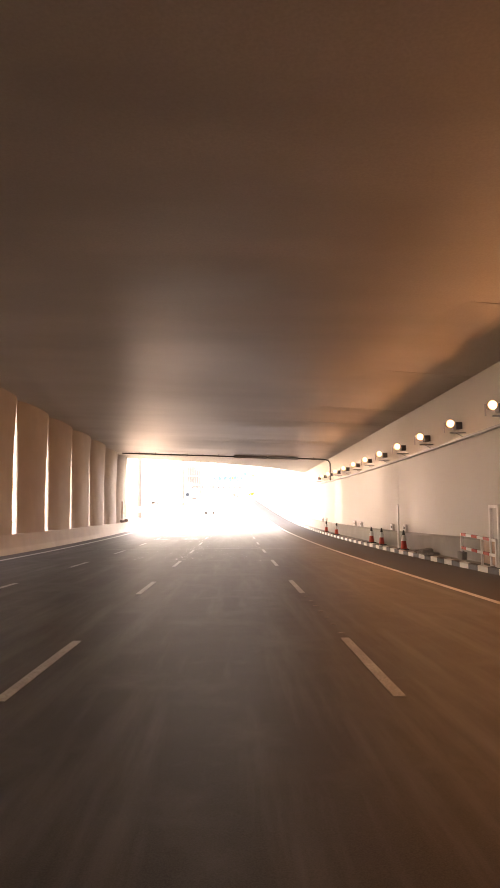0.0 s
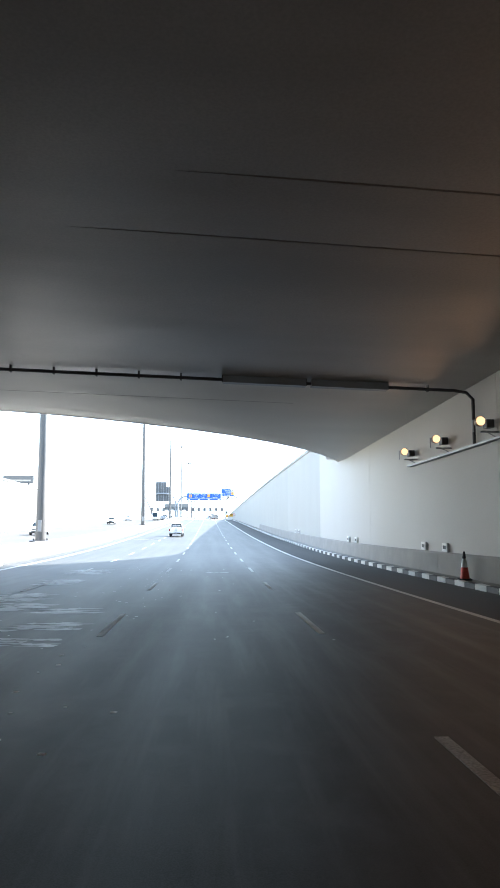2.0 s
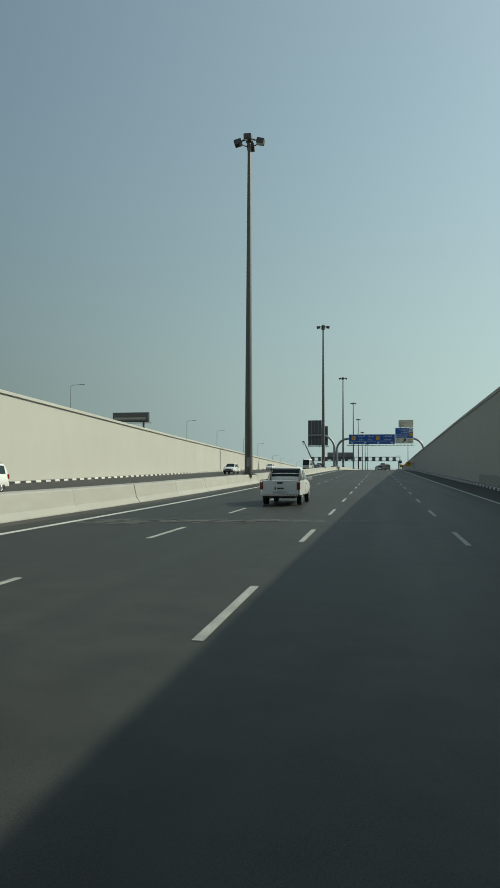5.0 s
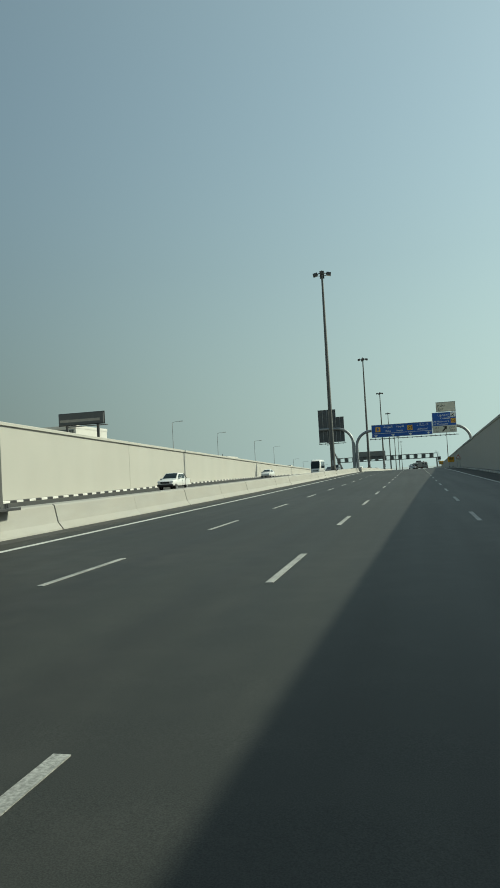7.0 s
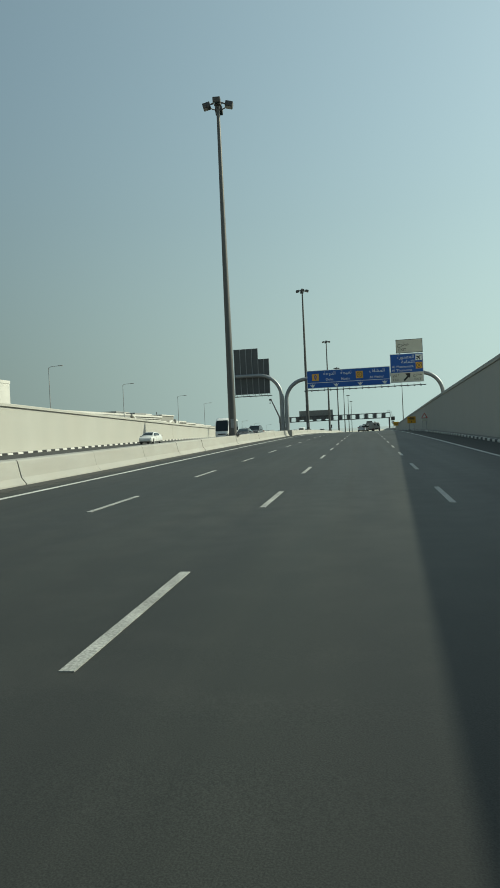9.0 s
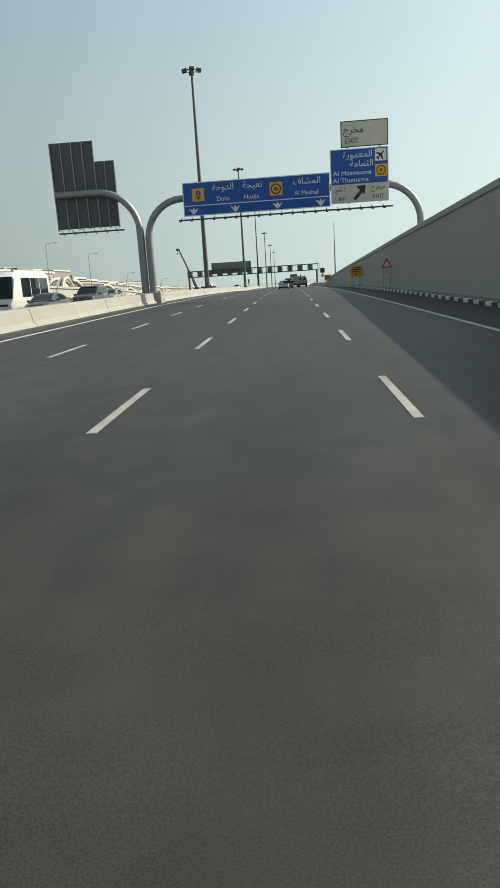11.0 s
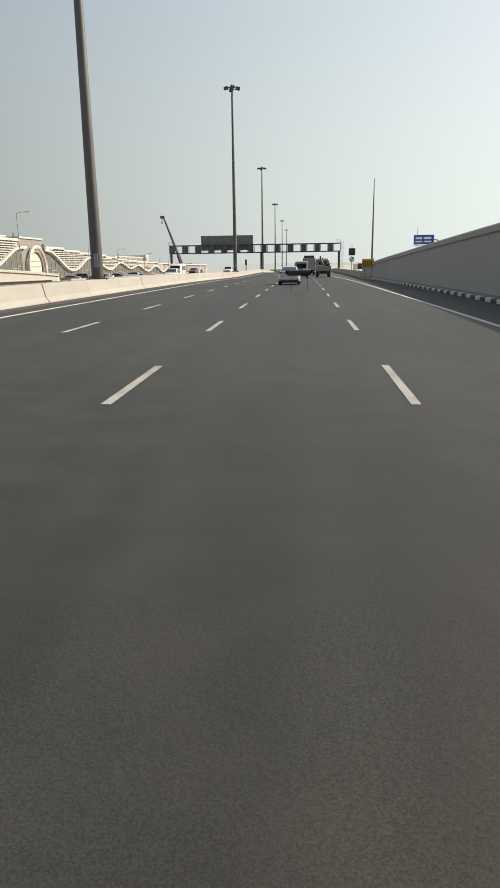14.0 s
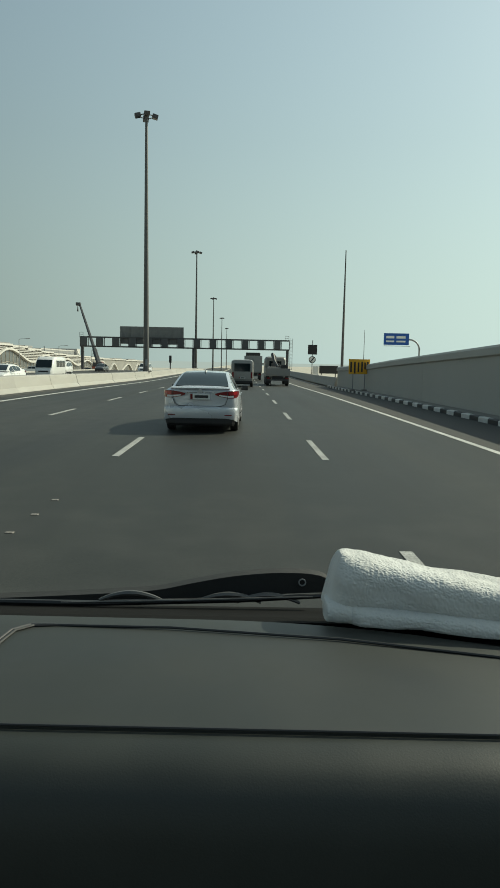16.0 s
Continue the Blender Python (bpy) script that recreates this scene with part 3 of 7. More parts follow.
def pillar(y_far):
    """One wide column, waisted below and flaring under the soffit."""
    yc, base = y_far - 2.6, road_z(y_far - 2.6) + 0.9
    top = ceiling_z(-11, yc) + 0.25
    loops = []
    for t in (0.0, 0.1, 0.3, 0.42, 0.5, 0.6, 0.7, 0.78, 0.86, 0.93, 1.0):
        half = 2.66 + 0.04 * t + 0.38 * max(0.0, (t - 0.4) / 0.6) ** 1.7
        deep = 0.44 + 0.12 * t ** 3.0
        z = base + (top - base) * t
        lp = []
        for k in range(26):
            side, u = (1, -1 + 2 * k / 12) if k < 13 else (-1, 1 - 2 * (k - 13) / 12)
            u = math.copysign(abs(u) ** 0.8, u)
            lp.append((-11.4 + side * (0.05 + (deep - 0.05) * (1 - abs(u) ** 3.2)), yc + half * u, z))
        loops.append(lp)
    part("pillar", loft(bmesh.new(), loops), PILLAR, pillar_row, smooth=True)


for i in range(27):
    pillar(70.9 - 6.1 * i)

# a works fence leans against the last pillar, rubble and cones lie at its foot
fy = 67.9
wf = thing("works_fence", "faded orange slatted works fence panel against the pillar", "fence", (-10.98, fy, road_z(fy) + 0.95))
for y in (-0.9, 0.9):
    part("stake", nbox(-0.03, 0.03, y - 0.04, y + 0.04, 0, 2.1, 0.006), DEBRIS, wf)
for z in (0.95, 1.95):
    part("rail", nbox(-0.05, -0.02, -1.0, 1.0, z - 0.05, z + 0.05), ORANGEMESH, wf)
for k in range(9):
    y = -0.96 + 0.24 * k
    part("slat", nbox(-0.02, 0.02, y - 0.06, y + 0.06, 0.8, 2.05 + 0.03 * (k % 3), 0.006), ORANGEMESH, wf)
random.seed(31)
for k in range(7):
    y = 66.4 + 0.62 * k + random.uniform(-0.2, 0.2)
    w, d, h = random.uniform(0.2, 0.45), random.uniform(0.25, 0.5), random.uniform(0.12, 0.34)
    bm = nbox(-w / 2, w / 2, -d / 2, d / 2, 0, h, 0.04)
    for v in bm.verts:
        v.co += noise.noise_vector(v.co * 4 + Vector((k, 0, 0))) * 0.05
    lump_ = tagged(new("rubble_lump", link_mesh("rubble_lump", bm, DEBRIS)), "broken concrete lump on the pillar plinth", "rubble", group="rubble by the last pillar")
    lump_.matrix_world = pose(-10.95 - w / 2 + 0.16, y, road_z(y) + 0.93, 0, 0, random.uniform(0, 90))

# ---------------------------------------------------------------- median barrier
random.seed(8)
median_barrier = thing("median_barrier", "pale precast concrete median barrier with open joints", "barrier", kind="structure")
PROFILE = ((-10.95, -0.05), (-10.98, 0.10), (-11.14, 0.30), (-11.26, 0.84), (-11.32, 0.89), (-12.18, 0.89), (-12.24, 0.84), (-12.36, 0.30), (-12.52, 0.10), (-12.55, -0.05))
BTOP = 0.89
joints = [74.3] + [82.16 + 6.41 * k for k in range(17)] + [194.74 + 6.41 * k for k in range(16)] + [302.35 + 6.41 * k for k in range(61)]
for y0, y1 in zip(joints, joints[1:]):
    a, b = y0 + 0.025, y1 - 0.025
    bm = bmesh.new()
    off = random.uniform(-0.012, 0.012)
    loft(bm, [[(px + off, yy, road_z(yy) + pz) for px, pz in PROFILE] for yy in (a, (a + b) / 2, b)])
    part("barrier_segment", bm, BARRIER, median_barrier)
ys = np.linspace(74, 690, 100)
part("gutter", loft(bmesh.new(), [[(-10.55, q, road_z(q) + 0.004), (-10.94, q, road_z(q) + 0.004), (-10.94, q, road_z(q) + 0.06), (-10.6, q, road_z(q) + 0.02)] for q in ys]),
     SHOULDER, median_barrier, "dirty gutter strip")

# low roadside barrier past the wall's end
side_barrier = thing("side_barrier", "low grey concrete roadside barrier past the wall", "barrier", kind="structure")
y = 391.2
while y < 640:
    a, b = y + 0.02, y + 6.38
    prof = ((9.2, -0.05), (9.3, 0.3), (9.42, 0.85), (9.72, 0.85), (9.85, 0.3), (9.95, -0.05))
    part("barrier_segment", loft(bmesh.new(), [[(px, yy, road_z(yy) + pz) for px, pz in prof] for yy in (a, b)]), BARRIER, side_barrier)
    y += 6.4

# low concrete edge strip past the end of the far wall
edge_strip = thing("edge_strip", "low pale concrete edge of the oncoming carriageway", "kerb", kind="structure")
y = 377.6
while y < 480:
    prof = ((-31.2, -0.1), (-31.22, 0.14), (-31.3, 0.2), (-31.62, 0.2), (-31.7, 0.14), (-31.72, -0.4))
    part("edge_block", loft(bmesh.new(), [[(px, yy, oncoming_z(-31.4, yy) + pz) for px, pz in prof] for yy in (y + 0.015, y + 3.985)]), BARRIER, edge_strip)
    y += 4.0

# ---------------------------------------------------------------- high masts on the median
def high_mast():
    h = 30.1
    m = thing("high_mast", "tall tapered steel lighting mast with a ring of floodlights", "light mast", group="masts along the median")
    part("shaft", ntube([(0, 0, 0), (0, 0, 0.5), (0, 0, h * 0.33), (0, 0, h * 0.66), (0, 0, h)], [0.37, 0.36, 0.29, 0.22, 0.15], 14), MASTSTEEL, m, smooth=True)
    bm = nbox(-0.62, 0.62, -0.62, 0.62, -0.02, 0.06, 0.01)
    part("base_plate", bm, DARKSTEEL, m)
    part("hatch", nbox(-0.13, 0.13, -0.385, -0.33, 0.7, 1.5, 0.02), STEEL, m)
    for i in range(8):
        a = 2 * math.pi * i / 8
        x, y = 0.5 * math.cos(a), 0.5 * math.sin(a)
        part("anchor_bolt", ntube([(x, y, 0.05), (x, y, 0.2)], 0.03, 6), DARKSTEEL, m)
    hoop = [(0.75 * math.cos(2 * math.pi * i / 16), 0.75 * math.sin(2 * math.pi * i / 16), h - 0.15) for i in range(17)]
    part("head_ring", ntube(hoop, 0.05, 6), DARKSTEEL, m)
    part("head_cap", ntube([(0, 0, h - 0.1), (0, 0, h + 0.25), (0, 0, h + 0.5)], [0.34, 0.3, 0.05], 12), DARKSTEEL, m)
    for i in range(4):
        a = 2 * math.pi * i / 4
        turn = Matrix.Rotation(a, 3, "Z") @ Matrix.Rotation(radians(-14), 3, "X")
        head = nbox(-0.34, 0.34, 0.72, 1.42, -0.30, 0.16, 0.06)
        lens = nbox(-0.29, 0.29, 0.78, 1.36, -0.325, -0.302)
        arm = ntube([(0, 0.1, -0.05), (0, 0.75, -0.02)], 0.05, 6)
        for q in (head, lens, arm):
            bmesh.ops.rotate(q, cent=(0, 0, 0), matrix=turn, verts=q.verts)
            bmesh.ops.translate(q, vec=(0, 0, h + 0.22), verts=q.verts)
        fl = part("floodlight", head, DARKSTEEL, m)
        part("lens", lens, GLASS, fl)
        part("arm", arm, DARKSTEEL, m)
    return m


mast = high_mast()
mast_at = [(-12.0, 87.3), (-11.45, 155.9), (-11.7, 240.7), (-11.95, 326.1), (-11.6, 409.3), (-12.2, 505), (-12.3, 608), (-12.4, 720), (-12.4, 835)]
for i, (x, y) in enumerate(mast_at):
    at = pose(x, y, road_z(y) + BTOP, 0, 0, 3 * i)
    if i == 0:
        mast.matrix_world = at
    else:
        copy_thing(mast, at)

# ---------------------------------------------------------------- first sign gantry
GY = 281.7
GB = road_z(GY) + BTOP
gantry = thing("sign_gantry", "grey tubular gantry with blue and cream direction signs", "sign gantry", (-11.7, GY, GB))


def arc(cx, cz, r, a0, a1, n=9):
    return [(cx + r * math.cos(radians(a0 + (a1 - a0) * i / n)), 0, cz + r * math.sin(radians(a0 + (a1 - a0) * i / n))) for i in range(n + 1)]


def G(x, z):
    return x + 11.7, z - GB


zb = 7.4 - GB
R = 3.1
xr = 11.6 + 11.7
pts = [(0.35, 0, 0), (0.35, 0, zb - R)] + arc(0.35 + R, zb - R, R, 180, 90) + [(6, 0, zb), (12, 0, zb), (18, 0, zb)] + arc(xr - R, zb - R, R, 90, 0) + [(xr, 0, ground_r(GY) - GB)]
part("boom", ntube(pts, [0.33] * 3 + [0.29] * (len(pts) - 4) + [0.31], 14), STEEL, gantry, smooth=True)
zb2 = 8.35 - GB
pts = [(-0.35, 0, 0), (-0.35, 0, zb2 - 3.4)] + arc(-0.35 - 3.4, zb2 - 3.4, 3.4, 0, 90) + [(-6, 0, zb2), (-7.3, 0, zb2)]
part("boom", ntube(pts, [0.33] * 3 + [0.29] * (len(pts) - 3), 14), STEEL, gantry, smooth=True)
part("footing", nbox(-1.1, 1.1, -0.9, 0.9, -0.89, 0.06, 0.05), BARRIER, gantry, "wide concrete footing in the barrier")


def board(x0, x1, z0, z1, face, edge, name="sign_board", label="", back=SIGNBACK, y=-0.45):
    """A sign board that faces back along the road, with a thin border."""
    (a, lo), (b, hi) = G(x0, z0), G(x1, z1)
    bd = part(name, nbox(a, b, y, y + 0.06, lo, hi, 0.01), back, gantry, label)
    part("face", nbox(a + 0.05, b - 0.05, y - 0.012, y - 0.004, lo + 0.05, hi - 0.05), face, bd)
    t = 0.07
    fr = bmesh.new()
    for q in ((a, b, lo, lo + t), (a, b, hi - t, hi), (a, a + t, lo + t, hi - t), (b - t, b, lo + t, hi - t)):
        box(fr, q[0], q[1], y - 0.02, y - 0.003, q[2], q[3])
    part("border", fr, edge, bd)
    return bd


def word(bd, text, x, z, h, material, width=None):
    gx, gz = G(x, z)
    lettering(bd, text, gx, gz, -0.472, h, material, width)


def shape(bd, outline, material, name, y=-0.474, deep=0.008):
    part(name, plate(bmesh.new(), [G(x, z) for x, z in outline], y - deep, y), material, bd)


def icon(bd, x0, z0, size, material, sign):
    shape(bd, [(x0, z0), (x0 + size, z0), (x0 + size, z0 + size), (x0, z0 + size)], material, "symbol_plate", -0.466, 0.006)
    c, d = x0 + size / 2, z0 + size / 2
    if sign == "ring":
        bm = bmesh.new()
        for r0, r1 in ((0.40, 0.31), (0.14, 0.05)):
            o = [[(c + r * size * math.cos(2 * math.pi * i / 24), d + r * size * math.sin(2 * math.pi * i / 24)) for i in range(24)] for r in (r0, r1)]
            vo, vi = ([bm.verts.new((G(x, z)[0], -0.476, G(x, z)[1])) for x, z in q] for q in o)
            for i in range(24):
                bm.faces.new((vo[i], vo[(i + 1) % 24], vi[(i + 1) % 24], vi[i]))
        part("ring_symbol", bm, SIGNBLACK, bd)
    elif sign == "drop":
        o = [(c + size * 0.20 * math.sin(a) * (1.0 if math.cos(a) < 0 else 0.8), d + size * 0.36 * -math.cos(a)) for a in np.linspace(0, 2 * math.pi, 20)[:-1]]
        shape(bd, o, SIGNBLUE, "emblem_shape")
        shape(bd, [(c - size * 0.05, d - size * 0.15), (c + size * 0.05, d - size * 0.15), (c + size * 0.03, d + size * 0.18), (c - size * 0.03, d + size * 0.18)], SIGNORANGE, "emblem_centre", -0.484)
    else:
        rot = radians(-45)
        body = [(-0.05, -0.4), (0.05, -0.4), (0.06, -0.1), (0.42, -0.22), (0.42, -0.12), (0.06, 0.12), (0.05, 0.36), (0.0, 0.44), (-0.05, 0.36), (-0.06, 0.12), (-0.42, -0.12),
                (-0.42, -0.22), (-0.06, -0.1)]
        tail = [(-0.18, -0.42), (0.18, -0.42), (0.18, -0.36), (0.0, -0.28), (-0.18, -0.36)]
        for o in (body, tail):
            shape(bd, [(c + size * (x * math.cos(rot) - z * math.sin(rot)), d + size * (x * math.sin(rot) + z * math.cos(rot))) for x, z in o], SIGNBLACK, "aircraft_symbol")


main_board = board(-8.09, 4.15, 5.88, 8.54, SIGNBLUE, SIGNWHITE, label="wide blue board with white place names and lane arrows")
shape(main_board, [(-8.0, 6.66), (4.06, 6.66), (4.06, 6.73), (-8.0, 6.73)], SIGNWHITE, "divider")
for x in (-7.25, -3.75, -0.22, 3.35):
    shape(main_board, [(x, 5.98), (x + 0.16, 6.12), (x + 0.42, 6.50), (x + 0.12, 6.34), (x, 6.56), (x - 0.12, 6.34), (x - 0.42, 6.50), (x - 0.16, 6.12)], SIGNWHITE, "lane_arrow")
icon(main_board, -7.3, 7.02, 1.02, SIGNORANGE, "drop")
icon(main_board, -0.82, 7.05, 1.05, SIGNORANGE, "ring")
word(main_board, "Doha", -4.7, 6.95, 0.50, SIGNWHITE)
word(main_board, "Nuaija", -2.35, 6.95, 0.50, SIGNWHITE)
word(main_board, "Al Meshaf", 2.2, 6.95, 0.50, SIGNWHITE)
word(main_board, "\uFE94\uFEA3\uFEED\uFEAA\uFEDF\uFE8D", -4.7, 7.80, 0.72, SIGNWHITE)
word(main_board, "\uFE94\uFEA0\uFEF4\uFECC\uFEE7", -2.25, 7.80, 0.72, SIGNWHITE)
word(main_board, "\uFED1\uFE8E\uFEB8\uFEE4\uFEDF\uFE8D", 2.25, 7.80, 0.72, SIGNWHITE)

exit_board = board(4.22, 8.93, 6.04, 10.22, SIGNBLUE, SIGNWHITE, label="tall blue board with a cream exit panel below")
shape(exit_board, [(4.30, 6.12), (8.85, 6.12), (8.85, 7.50), (4.30, 7.50)], SIGNCREAM, "exit_panel", -0.464, 0.006)
word(exit_board, "\uFE93\uFEAD\uFEEE\uFEE4\uFECC\uFEE4\uFEDF\uFE8D", 6.45, 9.52, 0.70, SIGNWHITE)
word(exit_board, "\uFE94\uFEE3\uFE8E\uFEE4\uFE9C\uFEDF\uFE8D", 6.75, 8.82, 0.70, SIGNWHITE)
word(exit_board, "Al Maamoora", 5.98, 8.20, 0.50, SIGNWHITE, 3.1)
word(exit_board, "Al Thumama", 5.85, 7.66, 0.50, SIGNWHITE, 2.9)
icon(exit_board, 7.85, 9.15, 0.92, SIGNWHITE, "plane")
icon(exit_board, 7.85, 7.95, 0.95, SIGNORANGE, "ring")
word(exit_board, "\uFEE2\uFEDB \u0661", 5.0, 6.95, 0.55, SIGNBLACK)
word(exit_board, "1 km", 4.98, 6.28, 0.46, SIGNBLACK)
word(exit_board, "\uFE9D\uFEAE\uFEA8\uFEE3", 8.05, 6.98, 0.55, SIGNBLACK)
word(exit_board, "EXIT", 8.1, 6.28, 0.48, SIGNBLACK)
shape(exit_board, [(6.02, 6.38), (6.22, 6.20), (6.80, 6.80), (6.98, 6.62), (7.05, 7.38), (6.28, 7.32), (6.46, 7.14), (6.60, 6.98)], SIGNBLACK, "exit_arrow")

top_board = board(5.13, 8.93, 10.32, 12.3, SIGNCREAM, SIGNBLACK, label="cream exit board with a black border")
word(top_board, "\uFE9D\uFEAE\uFEA8\uFEE3", 6.15, 11.4, 0.75, SIGNBLACK)
word(top_board, "EXIT", 6.05, 10.62, 0.55, SIGNBLACK)
for x in (-6.5, -2.2, 1.8, 5.6, 8.2):
    (a, lo), (b, hi) = G(x, 6.0), G(x + 0.12, 8.4 if x < 4 else 12.1)
    part("hanger", nbox(a, b, -0.385, -0.3, lo, hi), DARKSTEEL, gantry)
# lighting rail under the boards
(a, lo), (b, _) = G(-8.5, 5.55), G(9.2, 5.55)
part("light_rail", nbox(a, b, -0.95, -0.80, lo - 0.05, lo + 0.07, 0.01), DARKSTEEL, gantry)
for x in np.arange(-8.3, 9.2, 0.93):
    gx = x + 11.7
    bm = tube(bmesh.new(), [(gx, -0.4, lo + 0.25), (gx, -0.86, lo + 0.02), (gx, -1.25, lo - 0.06)], 0.035, 5)
    box(bm, gx - 0.1, gx + 0.1, -1.42, -1.18, lo - 0.16, lo - 0.02)
    part("sign_light", bm, DARKSTEEL, gantry)
# the reverse of the boards for the oncoming lanes
bm = plate(bmesh.new(), [G(x, z) for x, z in ((-19.25, 5.6), (-13.8, 5.6), (-13.8, 10.9), (-15.5, 10.9), (-15.5, 12.55), (-19.25, 12.55))], 0.40, 0.46)
back = part("sign_back", bm, SIGNBACK, gantry, "dark ribbed back of the boards for oncoming traffic")
for x in (-19.2, -18.28, -17.36, -16.44, -15.52, -14.65, -13.85):
    (a, lo), (b, hi) = G(x - 0.04, 5.45), G(x + 0.05, 12.55 if x < -15.4 else 10.9)
    part("rib", nbox(a, b, 0.30, 0.40, lo, hi), STEEL, back)
(a, lo), (b, _) = G(-19.4, 5.25), G(-13.6, 5.25)
part("light_rail", nbox(a, b, 0.85, 1.0, lo, lo + 0.12), DARKSTEEL, gantry)
for x in np.arange(-19.0, -13.7, 0.95):
    part("sign_light", ntube([(x + 11.7, 0.45, lo + 0.3), (x + 11.7, 1.25, lo - 0.1)], 0.035, 5), DARKSTEEL, gantry)

# ---------------------------------------------------------------- second gantry, a truss over both roads
TY = 490.0
TB = -1.675
truss = thing("truss_gantry", "dark steel truss gantry with lane signs over both carriageways", "sign gantry", (-11.7, TY, TB))
x0, x1, zl, zh = -27.2, 23.1, 5.55, 7.75
for y in (-0.7, 0.7):
    for z in (zl, zh):
        part("chord", nbox(x0, x1, y - 0.14, y + 0.14, z - 0.15, z + 0.15), DARKSTEEL, truss)
n = 26
for i in range(n + 1):
    x = x0 + (x1 - x0) * i / n
    part("upright", nbox(x - 0.08, x + 0.08, -0.62, -0.48, zl + 0.1, zh - 0.1), DARKSTEEL, truss)
    if i < n and i % 2 == 0:
        part("lane_sign", nbox(x + 0.18, x + 1.75, -1.05, -0.80, zl + 0.12, zh - 0.12, 0.03), SIGNBACK, truss)
for x in (x0 + 0.4, 0.0, x1 - 0.4):
    part("leg", nbox(x - 0.32, x + 0.32, -0.35, 0.35, -0.5, zl, 0.03), DARKSTEEL, truss)
big = part("sign_back", nbox(-17.9, -2.5, 0.8, 0.9, 6.3, 10.5), GANTRYSIGN, truss, "back of a large board above the truss")
for x in np.arange(-17.6, -2.6, 2.1):
    part("rib", nbox(x, x + 0.1, 0.7, 0.8, 6.3, 10.4), GANTRYSIGN, big)
for x in (x0 - 0.3, -17.4, x1 - 1.0):
    bm = bmesh.new()
    for a, b in (((x, 0, zh), (x, 0, zh + 1.1)), ((x + 0.9, 0, zh), (x + 0.9, 0, zh + 1.1)), ((x, 0, zh + 1.1), (x + 0.9, 0, zh + 1.1)), ((x, 0, zh + 0.6), (x + 0.9, 0, zh + 0.6))):
        tube(bm, [a, b], 0.04, 5)
    part("guard_rail", bm, STEEL, truss)
bm = bmesh.new()
for xx in (x1 + 0.2, x1 + 0.8):
    tube(bm, [(xx, 0, 0.8), (xx, 0, zh + 0.6)], 0.04, 5)
for k in range(22):
    tube(bm, [(x1 + 0.2, 0, 0.9 + 0.33 * k), (x1 + 0.8, 0, 0.9 + 0.33 * k)], 0.025, 5)
part("ladder", bm, STEEL, truss)

# ---------------------------------------------------------------- signs and poles on the right
def posted_sign(name, label, x, y, z0, z1, w, face, bars, arrow=False):
    foot = shoulder_z(y) + 0.15
    s = thing(name, label, "road sign", (x, y, foot))
    for px in (-w * 0.28, w * 0.28):
        part("post", ntube([(px, 0.05, 0), (px, 0.05, z1 - foot - 0.1)], 0.035, 8), STEEL, s)
        part("foot_block", nbox(px - 0.18, px + 0.18, -0.12, 0.28, 0, 0.12, 0.02), DEBRIS, s)
    bd = part("board", nbox(-w / 2, w / 2, -0.03, 0.0, z0 - foot, z1 - foot, 0.006), face, s)
    for bx, bz, bw, bh in bars:
        part("dark_bar", nbox(bx - bw / 2, bx + bw / 2, -0.038, -0.031, z0 - foot + bz - bh / 2, z0 - foot + bz + bh / 2), SIGNBLACK, bd)
    if arrow:
        h = z0 - foot
        part("arrow", plate(bmesh.new(), [(-0.04, h + 0.08), (0.04, h + 0.08), (0.04, h + 0.26), (0.13, h + 0.26), (0, h + 0.42), (-0.13, h + 0.26), (-0.04, h + 0.26)], -0.038, -0.031),
             SIGNBLACK, bd)
    return s


posted_sign("warning_board", "yellow works sign with dark lines and an arrow", 8.75, 308.8, 0.15, 1.38, 1.5, SIGNYELLOW,
            [(0.0, 0.86, 1.1, 0.12), (0.0, 0.62, 0.9, 0.10), (0.1, 1.06, 0.8, 0.08)], True)
posted_sign("works_board", "orange works sign with dark upright bars on two posts", 8.9, 375.4, -0.08, 1.0, 1.55, SIGNYELLOW,
            [(-0.6, 0.5, 0.12, 0.75), (-0.33, 0.46, 0.12, 0.85), (-0.06, 0.5, 0.12, 0.7), (0.2, 0.52, 0.12, 0.75), (0.42, 0.6, 0.1, 0.5), (0.62, 0.5, 0.12, 0.8)])

tri_y = 283.2
t = thing("triangle_sign", "red-edged warning triangle on two thin posts", "road sign", (8.95, tri_y, shoulder_z(tri_y) + 0.15))
for px in (-0.28, 0.28):
    part("post", ntube([(px, 0.04, 0), (px, 0.04, 2.0)], 0.03, 8), STEEL, t)
part("triangle", plate(bmesh.new(), [(-0.48, 1.75), (0.48, 1.75), (0.0, 2.58)], -0.02, 0.0), RED, t)
part("triangle_face", plate(bmesh.new(), [(-0.3, 1.85), (0.3, 1.85), (0.0, 2.37)], -0.03, -0.022), SIGNWHITE, t)
part("plate_below", nbox(-0.42, 0.42, -0.02, 0.0, 1.3, 1.68), SIGNCREAM, t)

py = 411.5
p = thing("tall_pole", "slim tapered steel pole behind the roadside barrier", "pole", (12.9, py, ground_r(py)))
part("shaft", ntube([(0, 0, 0), (0, 0, 8), (0, 0, 16.3)], [0.20, 0.14, 0.06], 10), MASTSTEEL, p, smooth=True)
part("base_plate", nbox(-0.35, 0.35, -0.35, 0.35, -0.02, 0.06), DARKSTEEL, p)
ty = 700
p = thing("tall_pole", "far slim steel pole on open ground", "pole", (66.9, ty, ground_r(ty)))
part("shaft", ntube([(0, 0, 0), (0, 0, 25)], [0.22, 0.1], 8), MASTSTEEL, p)

